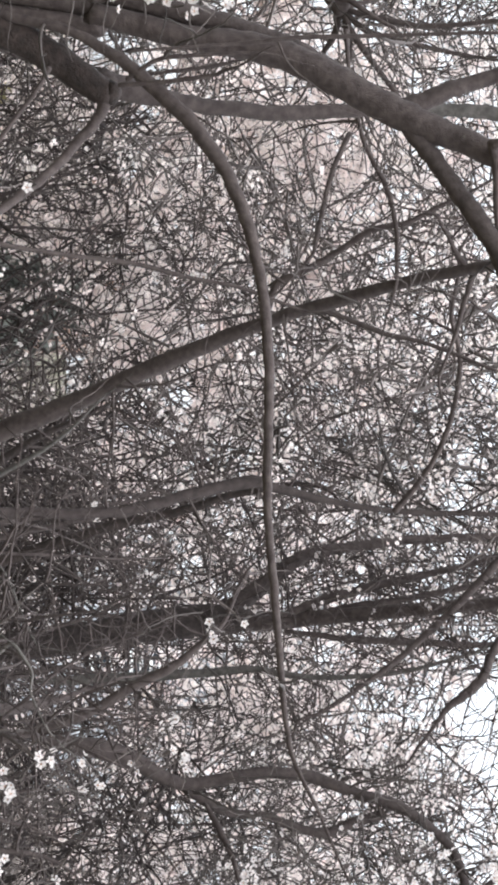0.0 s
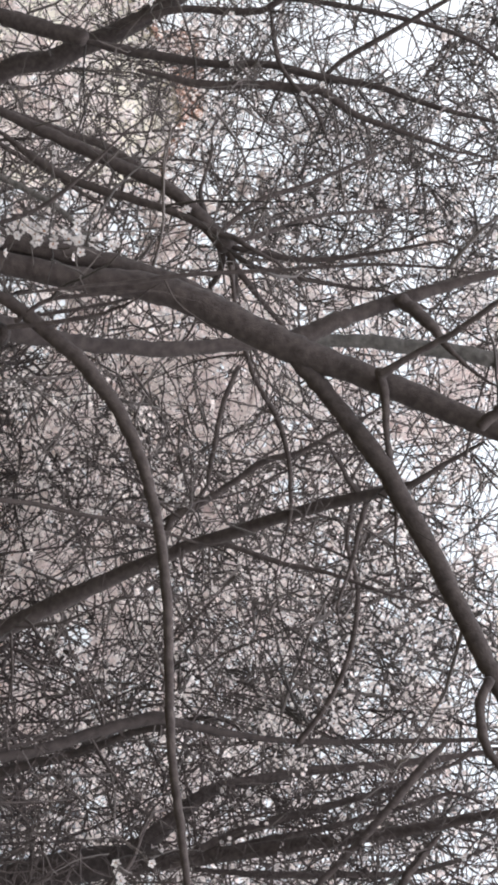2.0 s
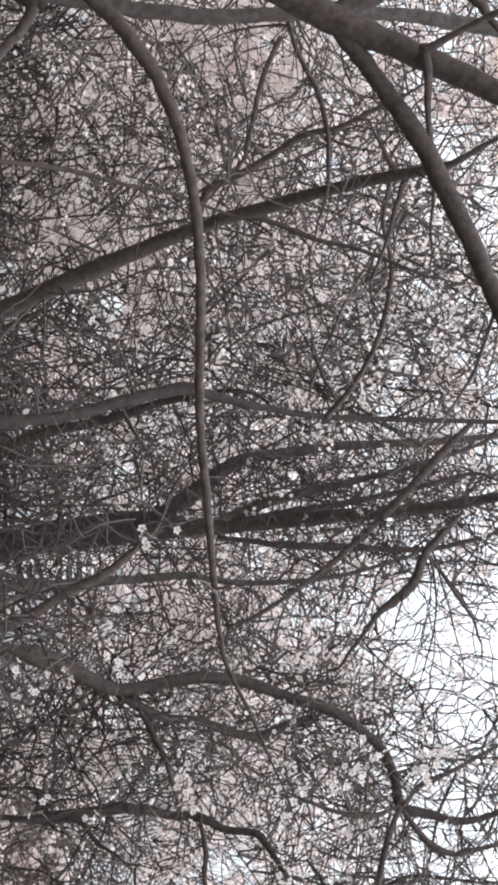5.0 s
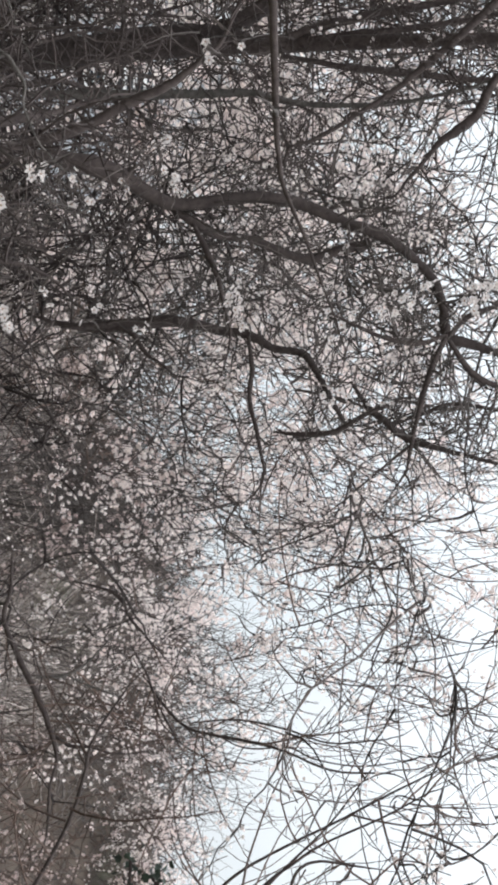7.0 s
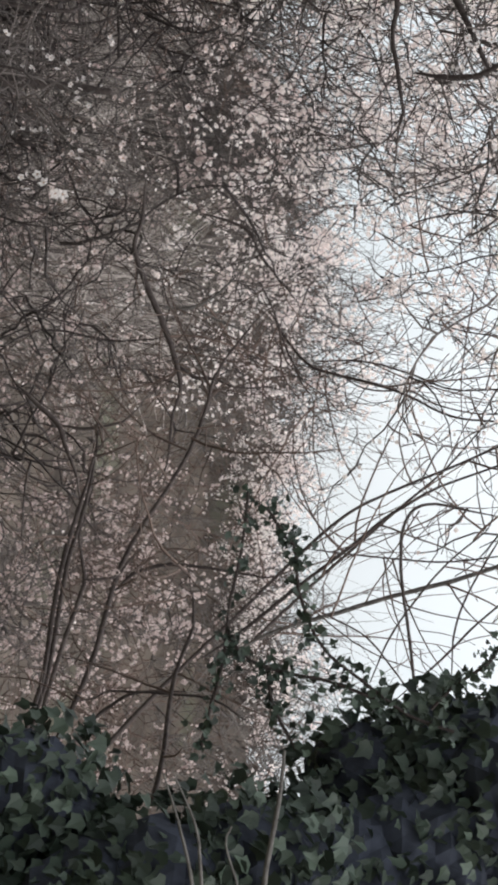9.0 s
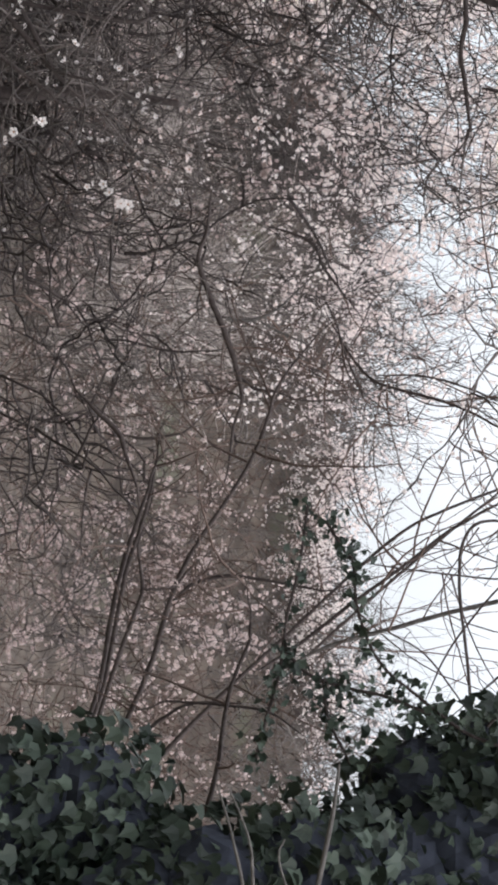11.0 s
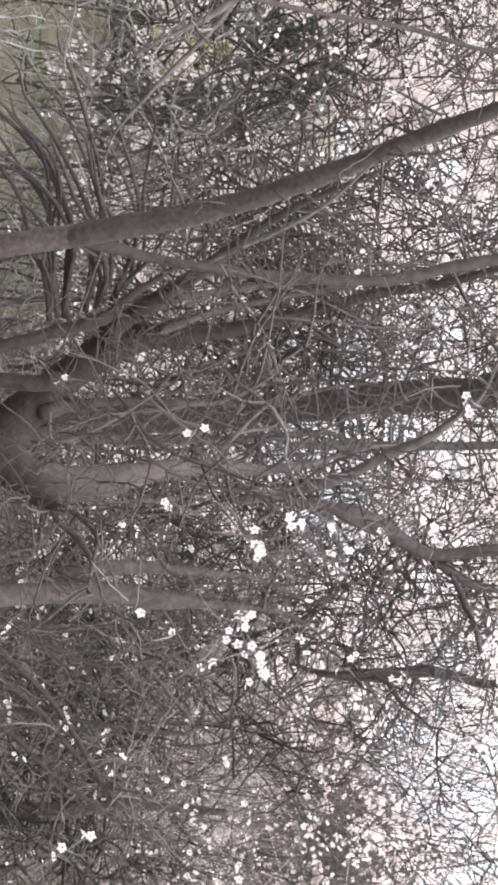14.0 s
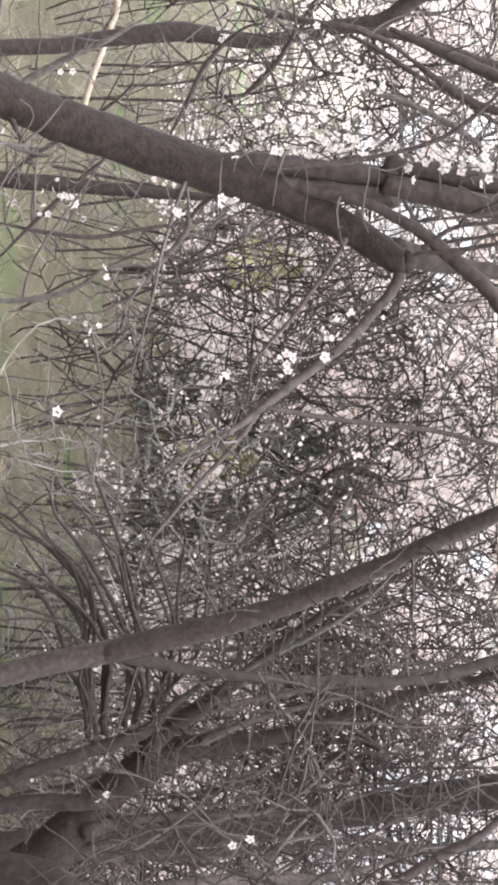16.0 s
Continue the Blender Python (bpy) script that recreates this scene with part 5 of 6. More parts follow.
limb(tree_g, "limb", [(-1.802, 8.657, -0.123, 0.0188), (-1.773, 8.679, 0.060, 0.0329), (-1.754, 8.698, 0.291, 0.0328), (-1.731, 8.711, 0.522, 0.0281), (-1.708, 8.718, 0.754, 0.0233), (-1.686, 8.719, 0.963, 0.0116)], BARK_DARK)
dress(tree_a, 26, 90, 12)
dress(tree_b, 70, 320, 40, mat=BARK, curl=0.6)
dress(tree_c, 220, 1100, 120, mat=BARK)
dress(tree_d, 190, 1000, 40, mat=BARK, shoot=(0.2, 0.5))
dress(tree_e, 90, 420, 14, mat=BARK)
dress(tree_f, 340, 2100, 500)
dress(tree_g, 260, 1200, 260)
dress(tree_h, 60, 190, 60, mat=TWIG_RED, petal=PETAL_ROSE)
dress(tree_j, 120, 520, 30, mat=TWIG_RED, shoot=(0.3, 0.9), up=0.9, curl=0.5)


# ---- blossoms near enough to be told apart ----
BLOSSOM_MESH = mesh_of("blossom", *flower_shape()[:2], [PETAL, HEART], FLOWER_M, smooth=False)


DULL_BLOSSOM_MESH = mesh_of("blossom", *flower_shape()[:2], [PETAL_ROSE, HEART], FLOWER_M, smooth=False)


def flower_clusters(owner, clusters, flower=BLOSSOM_MESH):
    """Single flowers round each given place, on short spurs of a tree."""
    for x, y, z, count, spread_m in clusters:
        turns = turns_for(count, (0, -1.6, 0.2))
        offs = rng.normal(size=(count, 3)) * spread_m * 0.75 if count > 1 else np.zeros((1, 3))
        for i in range(count):
            ob = part("blossom", flower, owner)
            ob.matrix_local = Matrix.Translation((x + offs[i, 0], y + offs[i, 1], z + offs[i, 2])) @ Matrix([list(r) for r in turns[i]]).to_4x4() @ Matrix.Scale(rng.uniform(0.017, 0.024), 4)
        s = np.array([[x, y, z]]) + rng.normal(size=(2, 3)) * 0.01
        P, r = grow(s, rng.normal(size=(2, 3)) + np.array([0, 0.3, -0.3]), np.array([0.12, 0.18]), np.array([0.0022, 0.0018]), 7, 0.9, 0.0, 0.15)
        V, Q = tubes(P, r, 5)
        part("spur", mesh_of("spur", V, Q, [TWIG]), owner)


flower_clusters(tree_a, [(-0.895, 4.096, 1.308, 3, 0.015), (-0.914, 4.095, 1.357, 3, 0.015), (-0.940, 4.090, 1.374, 3, 0.015), (-0.890, 4.101, 1.378, 3, 0.015), (-0.924, 4.095, 1.406, 4, 0.017), (-0.890, 4.102, 1.414, 3, 0.015), (-0.918, 4.097, 1.444, 4, 0.017), (-0.889, 4.103, 1.449, 3, 0.015), (-0.938, 4.093, 1.477, 3, 0.015), (-0.912, 4.099, 1.487, 3, 0.015), (-0.907, 4.101, 1.504, 4, 0.017), (-0.885, 4.105, 1.516, 5, 0.020), (-0.899, 4.103, 1.534, 2, 0.013), (-0.895, 4.103, 1.563, 3, 0.015), (-0.884, 4.106, 1.612, 2, 0.013), (-0.865, 4.109, 1.623, 2, 0.013), (-0.856, 4.111, 1.650, 3, 0.015), (-0.867, 4.108, 1.666, 3, 0.015)])
flower_clusters(tree_a, [(-0.885, 4.103, 1.688, 4, 0.017), (-0.861, 4.108, 1.698, 4, 0.017), (-0.855, 4.109, 1.720, 4, 0.017), (-0.844, 4.110, 1.742, 4, 0.017), (-0.840, 4.109, 1.774, 5, 0.020), (-0.842, 4.107, 1.795, 4, 0.017), (-1.015, 4.075, 1.548, 5, 0.020), (-1.026, 4.073, 1.527, 3, 0.015), (-0.999, 4.079, 1.575, 2, 0.013), (-0.970, 4.085, 1.461, 4, 0.017), (-0.484, 4.170, 1.411, 2, 0.013), (-0.781, 4.119, 1.306, 3, 0.015), (-0.792, 4.115, 1.273, 3, 0.015), (-0.387, 4.139, 0.951, 1, 0.000), (-0.462, 4.171, 1.389, 2, 0.013)])
flower_clusters(tree_a, [(-0.844, 4.107, 1.790, 4, 0.017), (-0.837, 4.107, 1.823, 4, 0.017), (-0.833, 4.106, 1.850, 2, 0.013)])
flower_clusters(tree_a, [(-0.467, 3.972, 1.475, 1, 0.000)])
flower_clusters(tree_f, [(0.638, 4.353, 1.589, 3, 0.016), (0.694, 4.345, 1.586, 2, 0.009), (0.699, 4.344, 1.613, 2, 0.008), (0.631, 4.354, 1.505, 3, 0.016), (0.696, 4.343, 1.437, 2, 0.013), (0.657, 4.349, 1.421, 1, 0.000), (0.574, 4.358, 1.746, 2, 0.013), (0.633, 4.348, 1.777, 3, 0.017), (0.380, 4.374, 1.841, 2, 0.009), (0.363, 4.376, 1.836, 1, 0.000), (0.399, 4.372, 1.845, 1, 0.000), (0.368, 4.370, 1.907, 1, 0.000)])
flower_clusters(tree_f, [(0.606, 4.156, 1.506, 3, 0.015), (0.661, 4.146, 1.444, 3, 0.015), (0.864, 4.109, 1.443, 3, 0.011), (0.890, 4.104, 1.458, 3, 0.011), (0.912, 4.099, 1.451, 2, 0.009), (0.796, 4.122, 1.414, 3, 0.011), (0.817, 4.117, 1.410, 2, 0.013), (0.829, 4.114, 1.388, 2, 0.013), (0.888, 4.100, 1.354, 1, 0.000), (0.881, 4.102, 1.359, 1, 0.000), (0.843, 4.115, 1.532, 2, 0.013), (0.446, 4.169, 1.299, 2, 0.013), (0.855, 4.109, 1.407, 2, 0.013), (1.347, 3.970, 1.300, 3, 0.017), (1.333, 3.974, 1.288, 2, 0.013), (1.215, 4.000, 1.143, 3, 0.015), (1.243, 3.986, 1.092, 2, 0.013), (1.068, 4.047, 1.197, 1, 0.000)])
flower_clusters(tree_f, [(0.795, 4.111, 1.216, 1, 0.000), (0.830, 4.108, 1.279, 1, 0.000)])
flower_clusters(tree_f, [(1.037, 5.077, 1.988, 9, 0.030), (1.077, 5.067, 2.006, 8, 0.030), (1.011, 5.083, 1.971, 8, 0.030), (1.025, 5.035, 2.350, 9, 0.030), (0.997, 5.036, 2.379, 9, 0.030), (0.969, 5.036, 2.409, 8, 0.030), (0.988, 5.004, 2.563, 8, 0.030), (0.954, 5.005, 2.589, 8, 0.030), (1.009, 5.005, 2.536, 8, 0.030), (1.033, 5.096, 1.525, 1, 0.000), (1.084, 5.085, 1.647, 3, 0.019), (1.089, 5.080, 1.762, 3, 0.019), (0.679, 5.150, 1.791, 3, 0.019), (0.757, 5.137, 1.822, 3, 0.019), (1.042, 5.047, 2.242, 8, 0.030), (1.222, 5.010, 2.217, 8, 0.030), (0.779, 5.028, 2.625, 8, 0.030), (0.831, 5.013, 2.652, 8, 0.030)])
flower_clusters(tree_g, [(-1.026, 4.891, 1.722, 4, 0.021), (-1.034, 4.887, 1.761, 5, 0.024), (-1.007, 4.891, 1.806, 3, 0.018)])
flower_clusters(tree_g, [(-0.480, 6.175, 1.835, 3, 0.022), (-1.181, 6.018, 2.460, 2, 0.019), (-1.172, 6.016, 2.484, 2, 0.019), (-1.186, 6.008, 2.516, 2, 0.019), (0.229, 6.132, 2.437, 3, 0.019), (-1.969, 5.750, 2.776, 2, 0.019)])
flower_clusters(tree_h, [(1.577, 5.370, 1.375, 3, 0.023), (1.535, 5.383, 1.394, 3, 0.023), (1.571, 5.374, 1.462, 2, 0.020), (1.722, 5.326, 1.371, 3, 0.023), (1.679, 5.340, 1.390, 2, 0.020), (1.602, 5.366, 1.522, 3, 0.023), (1.529, 5.387, 1.567, 3, 0.021), (1.458, 5.407, 1.601, 3, 0.021), (1.401, 5.421, 1.630, 3, 0.019), (1.358, 5.432, 1.648, 3, 0.019), (1.786, 5.297, 1.209, 3, 0.021), (1.812, 5.290, 1.240, 2, 0.020), (1.694, 5.330, 1.268, 2, 0.020), (1.638, 5.349, 1.286, 2, 0.020), (1.622, 5.355, 1.328, 2, 0.020), (2.059, 5.207, 1.454, 3, 0.021), (1.985, 5.231, 1.318, 2, 0.020), (1.950, 5.245, 1.330, 2, 0.020)], DULL_BLOSSOM_MESH)
flower_clusters(tree_h, [(1.927, 5.255, 1.371, 2, 0.020), (1.946, 5.249, 1.409, 2, 0.020), (2.202, 5.143, 1.305, 2, 0.017), (2.218, 5.133, 1.255, 2, 0.020)], DULL_BLOSSOM_MESH)


# ---- shrubs that fill the thicket ----
def shrub(bearing, far, height, spread, stems, shoots, twigs, blossoms, size=0.023, thick=1.0, posy=False, lo=0.05, curl=1.0, rise=0.0, mat=TWIG, petal=PETAL_PINK, label="dense cherry plum bush of fine grey-brown twigs with pink-white blossom"):
    seed(int((bearing + 90) * 100 + far * 7))
    x, y = far * math.sin(radians(bearing)), far * math.cos(radians(bearing))
    z = float(ground_height(np.array(x), np.array(y))) - 0.05
    ob = thing("cherry_plum_bush", label, "bush", "blossoming thicket bushes", (x, y, z))
    ang = rng.uniform(0, 2 * np.pi, stems)
    out = rng.uniform(0.3, 1.3, stems) * spread / height
    way = np.stack([np.cos(ang) * out, np.sin(ang) * out, np.ones(stems)], -1)
    start = np.stack([np.cos(ang), np.sin(ang), np.zeros(stems)], -1) * rng.uniform(0.1, 0.5, (stems, 1)) * spread
    P0, r0 = grow(start, way, rng.uniform(0.7, 1.1, stems) * height, rng.uniform(0.0030, 0.0068, stems) * (0.5 + height / 7) * thick, 14, 0.7 if rise else 1.6, 0.2, 0.09 if rise else 0.20, 0.35)
    for q in range(stems):
        V, Q = tubes(P0[q:q + 1], r0[q:q + 1], 7)
        part("stem", mesh_of("stem", V, Q, [BARK]), ob)
    near, wide = (22, 50) if rise else (35, 95)
    s, w = sprout(P0, shoots, lo, (near + 5, wide + 5))
    P1, r1 = grow(s, w, rng.uniform(0.3, 0.75, shoots) * spread, rng.uniform(0.004, 0.008, shoots) * thick, 10, 1.8 * curl, 0.12 + rise, 0.24 * curl)
    n2 = twigs // 2
    s, w = sprout(P1, n2, 0.05, (near, wide))
    P2, r2 = grow(s, w, rng.uniform(0.2, 0.65, n2), rng.uniform(0.0042, 0.0074, n2) * thick, 8, 2.0 * curl, 0.05 + rise, 0.34 * curl)
    s, w = sprout(P2, twigs, 0.05, (near, wide))
    P3, r3 = grow(s, w, rng.uniform(0.08, 0.34, twigs), rng.uniform(0.003, 0.0054, twigs) * thick, 5, 1.8 * curl, rise, 0.42 * curl, 0.5)
    if far < 12:
        for q in range(shoots):
            part("branch", twig_mesh([(P1[q:q + 1], r1[q:q + 1])], mat), ob)
    groups = [(P2, r2), (P3, r3)] + ([(P1, r1)] if far >= 12 else [])
    part("twig_tangle", twig_mesh(groups, mat), ob, kind="stuff")
    if blossoms:
        places = blossom_places(np.concatenate([P3, P2[:, :5]]), blossoms, loose=size * 0.9)
        part("blossom_cover", posy_mesh(places, size, petal) if posy else disc_mesh(places, size, petal), ob, "pale pink blossom", "stuff")


# bearing, distance, height, spread, stems, shoots, twigs, blossoms
# the near net of dark twigs
for row in (
    (-18.5, 12, 6.6, 1.8, 6, 90, 800, 600), (-10, 13, 5.6, 1.6, 5, 60, 170, 8000), (-7, 12.5, 5.0, 1.7, 5, 55, 160, 7500),
):
    shrub(*row, thick=1.0, curl=0.8, lo=0.36, posy=True, size=0.034)
for row in ((-1, 11, 6.2, 1.3, 5, 60, 380, 3600), (-4.5, 10.5, 6.0, 1.6, 5, 60, 320, 6500), (0.5, 9.8, 5.8, 1.5, 6, 76, 600, 5400)):
    shrub(*row, thick=1.0, curl=0.8, lo=0.36)
shrub(5.5, 9.4, 5.0, 1.5, 6, 75, 640, 4600, size=0.020, thick=1.05, curl=0.8, lo=0.5)
shrub(11, 9.6, 4.6, 1.5, 5, 64, 460, 6000, size=0.020, thick=1.05, curl=0.8, lo=0.55)
# thin stems and dull blossom before the bank
for row in ((17, 9.4, 2.4, 1.4, 6, 26, 200, 160), (23, 10.4, 1.9, 1.4, 5, 22, 150, 420), (30, 10.0, 1.7, 1.4, 5, 24, 170, 520), (37, 10.0, 1.5, 1.3, 5, 24, 170, 520)):
    shrub(*row, size=0.026, thick=0.7, mat=TWIG_RED, petal=PETAL_ROSE, label="thin red-brown bush with dull pink blossom before the bank")
# the middle belt, heavy with blossom
for row in ((-22, 16, 5.2, 2.0, 8, 60, 300, 400), (-10.8, 16.5, 5.3, 1.8, 4, 75, 460, 9200), (-7, 16, 6.0, 2.2, 5, 80, 460, 11000), (-2.8, 15.5, 6.4, 2.0, 5, 80, 460, 10500)):
    shrub(*row, size=0.036, thick=1.0, posy=True, lo=0.4)
shrub(0.5, 15, 6.2, 1.9, 5, 80, 440, 7500, size=0.036, posy=True, lo=0.42)
for row in ((20, 13, 2.5, 1.7, 6, 30, 160, 900), (27, 13, 1.9, 1.6, 6, 30, 220, 850), (34, 13, 1.9, 1.6, 6, 30, 220, 900)):
    shrub(*row, size=0.034, thick=0.8, posy=True, lo=0.3, petal=PETAL_ROSE)
shrub(4, 16, 6.0, 2.0, 8, 80, 520, 5500, size=0.038, posy=True, lo=0.5)
shrub(8, 14, 5.4, 1.9, 8, 80, 520, 5000, size=0.036, posy=True, lo=0.52)
shrub(11.6, 14, 5.0, 1.5, 6, 66, 330, 4400, size=0.036, posy=True, lo=0.6)
# tall thin saplings whose tips stand against the sky
for row in ((13.2, 12.5, 5.0, 1.1, 8, 46, 300, 3220), (15.5, 13, 4.2, 1.1, 8, 42, 300, 3080), (17.6, 13, 3.5, 1.1, 8, 36, 300, 2100), (19.8, 13.5, 3.0, 1.1, 7, 30, 220, 1120)):
    shrub(*row, thick=0.7, curl=0.7, rise=0.35, posy=True, lo=0.62, size=0.027, label="upright cherry plum saplings with pale pink blossom")
for row in ((16.5, 11.5, 4.6, 1.2, 7, 28, 190, 200), (20, 11.5, 4.1, 1.2, 7, 26, 180, 100), (23.5, 11.5, 3.6, 1.2, 7, 22, 150, 60), (27, 11, 3.2, 1.2, 6, 20, 130, 40), (33, 11, 2.9, 1.2, 5, 14, 80, 30)):
    shrub(*row, thick=0.5, curl=0.35, rise=0.7, label="tall thin bare saplings with a few blossoms")
# high sprays of twigs and blossom over the houses
for row in ((-17, 12, 7.0, 1.6, 6, 76, 900, 1600), (-14.5, 11, 7.0, 1.6, 6, 90, 1100, 2400), (-12.5, 12, 6.3, 1.5, 5, 70, 900, 5500), (-14, 14, 4.6, 1.4, 5, 50, 500, 2600), (-9.5, 11.5, 5.9, 1.4, 4, 60, 700, 4500), (0.5, 11.5, 6.2, 1.5, 4, 46, 320, 2200), (-5.5, 10.5, 6.0, 1.5, 3, 50, 380, 2800), (-1.5, 10, 5.6, 1.5, 4, 50, 400, 2800), (3, 10.5, 5.4, 1.4, 4, 50, 380, 2400), (8.5, 9.5, 4.7, 1.2, 4, 40, 330, 2200)):
    shrub(*row, thick=0.95, curl=0.7, lo=0.58, label="tall cherry plum with high sprays of bare twigs and blossom")
# low tangles close by, rising out of the grass
for row in ((-17, 8.2, 1.3, 1.0, 5, 16, 60, 20), (-9.5, 8.6, 1.5, 1.0, 6, 24, 110, 20), (-4.5, 8.6, 1.6, 1.0, 6, 24, 90, 20), (0.5, 8.8, 1.6, 1.0, 6, 24, 90, 20), (5, 9.2, 1.5, 1.0, 7, 34, 200, 20)):
    shrub(*row, thick=0.7, mat=TWIG_PALE, label="low tangled bush of thin dry twigs over the grass")
for row in ((-12, 21, 1.4, 1.8, 7, 46, 300, 900), (-8.5, 17, 1.5, 1.7, 8, 50, 280, 2200), (-5, 16, 1.5, 1.7, 8, 50, 280, 4800), (-1.5, 14, 1.4, 1.6, 8, 50, 280, 4800), (1.5, 12.2, 1.3, 1.4, 8, 46, 260, 3800), (4.5, 11.6, 1.4, 1.4, 8, 46, 260, 1900), (8, 11.4, 1.4, 1.4, 8, 46, 260, 600)):
    shrub(*row, thick=0.8, mat=TWIG_PALE, size=0.03, posy=True, lo=0.05, label="low tangled bush of pale dry twigs with blossom")
for row in ((8, 8.6, 1.3, 1.0, 7, 40, 300, 30), (12, 9, 1.4, 1.1, 7, 40, 300, 40), (16, 9.6, 1.2, 1.1, 6, 30, 200, 40)):
    shrub(*row, thick=0.7, curl=0.7, label="low tangle of bare thin twigs over the earth")
# a waist- to head-high dark tangle under the blossom
for row in ((-15, 11, 2.3, 1.5, 5, 26, 150, 0), (-12, 11, 2.3, 1.5, 5, 28, 180, 0), (-9, 10.5, 2.3, 1.5, 5, 30, 180, 0), (-6, 10, 2.6, 1.4, 5, 28, 180, 0), (-3, 9.6, 2.6, 1.4, 5, 30, 210, 0), (0, 9.4, 2.6, 1.4, 5, 32, 230, 0), (3, 9.2, 2.6, 1.4, 5, 32, 230, 0)):
    shrub(*row, thick=1.1, curl=0.9, lo=0.52, mat=BARK_DARK, label="head-high tangle of dark bare twigs under the blossom")
for row in ((6.5, 9.2, 2.0, 1.4, 6, 26, 120, 0), (10, 9.0, 2.2, 1.4, 6, 34, 230, 0), (13.5, 9.2, 2.0, 1.4, 6, 36, 240, 0), (17, 9.0, 1.7, 1.3, 6, 32, 200, 0), (20.5, 9.4, 1.6, 1.3, 6, 28, 150, 0)):
    shrub(*row, thick=1.1, curl=0.9, lo=0.2, mat=BARK_DARK, label="shoulder-high tangle of dark bare twigs over the earth")
# low blossoming scrub on the bank
for row in ((21, 19.5, 1.2, 1.6, 7, 46, 330, 600), (25.5, 20.5, 1.1, 1.7, 7, 46, 360, 1100), (30, 20, 1.1, 1.7, 7, 46, 360, 1200), (35, 20, 1.1, 1.7, 7, 46, 330, 1100)):
    shrub(*row, size=0.036, thick=1.0, posy=True, lo=0.0, mat=TWIG_RED, petal=PETAL_ROSE, label="low red-brown scrub with dull pink blossom")
for row in ((20, 24.5, 1.3, 1.6, 7, 44, 260, 1900), (24, 25, 0.9, 1.5, 7, 44, 260, 2500), (28, 25, 0.7, 1.3, 7, 44, 240, 2500), (32.5, 25, 0.95, 1.4, 7, 44, 260, 1900), (37, 25, 1.0, 1.4, 7, 44, 320, 1100)):
    shrub(*row, size=0.038, thick=1.0, posy=True, lo=0.0, mat=TWIG_RED, petal=PETAL_PINK, label="scrub with dull pink blossom along the crest of the bank")
# a further belt, coarser because it stands farther off
for row in ((-23, 23, 2.4, 3.0, 7, 50, 200, 300), (-10, 23, 4.2, 2.0, 7, 60, 350, 5000), (-8, 22, 5.2, 3.0, 7, 70, 400, 9000), (-2, 22, 6.0, 3.0, 7, 70, 400, 9000), (4, 22, 6.4, 3.0, 7, 70, 420, 4500), (10, 22, 6.0, 3.0, 6, 60, 280, 4500)):
    shrub(*row, size=0.05, thick=1.2, posy=True, lo=0.45)


shrub(15.5, 21, 3.6, 2.6, 7, 60, 300, 1300, size=0.046, posy=True, lo=0.3, petal=PETAL_ROSE)


# ---- grass and dry litter on the open ground ----
def tufts(name, label, category, count, b0, b1, d0, d1, length, thick, mat, upright):
    b = np.radians(rng.uniform(b0, b1, count))
    d = np.sqrt(rng.uniform(d0 * d0, d1 * d1, count))
    x, y = d * np.sin(b), d * np.cos(b)
    P, r = grow(np.stack([x, y, ground_height(x, y) - 0.01], -1), rng.normal(size=(count, 3)) * np.array([0.6, 0.6, 0.1]) + np.array([0, 0, upright]), rng.uniform(0.4, 1.2, count) * length, rng.uniform(0.6, 1.3, count) * thick, 4, 1.2, -0.4, 0.15, 0.2)
    ob = new(name, twig_mesh([(P, r)], mat))
    tagged(ob, label, category, kind="stuff")


tufts("grass", "short green grass blades", "grass", 4600, -20, 9, 7, 23, 0.12, 0.0026, BLADE, 0.9)
tufts("dry_grass", "matted dry grass and fallen twigs", "grass", 12000, -20, 10, 7, 23, 0.18, 0.0028, LITTER, 0.45)


tufts("undergrowth", "dark thin suckers and dead stems under the thicket", "undergrowth", 2200, 1, 22, 7.5, 17, 0.5, 0.0032, UNDERWOOD, 0.7)
tufts("leaf_litter", "brown leaf litter and broken twigs on the earth", "litter", 5200, -5, 44, 8, 19, 0.16, 0.005, UNDERWOOD, 0.15)
tufts("dead_bracken", "red-brown dead stems standing on the bank", "undergrowth", 2600, 16, 44, 9, 19, 0.42, 0.0034, TWIG_RED, 0.6)


# ---- far off: brushwood, a field tree line, houses ----
def far_hedge(label, b0, b1, far, height, count, mat, thick):
    b = np.radians(rng.uniform(b0, b1, count))
    d = far + rng.uniform(-3, 3, count)
    x, y = d * np.sin(b), d * np.cos(b)
    top = height * (0.75 + 0.3 * np.sin(b * 37) + 0.2 * np.sin(b * 91) + 0.12 * np.sin(b * 233))
    h = np.maximum(top, 0.3) * rng.uniform(0.3, 1.0, count)
    z = ground_height(x, y) + rng.uniform(0, 0.55, count) * h
    P, r = grow(np.stack([x, y, z], -1), rng.normal(size=(count, 3)) * np.array([0.7, 0.7, 0.4]) + np.array([0, 0, 0.7]), h * 0.75, rng.uniform(0.4, 1.3, count) * thick, 4, 1.2, 0.2, 0.25)
    ob = new("far_hedge", twig_mesh([(P, r)], mat))
    tagged(ob, label, "hedge", kind="stuff")


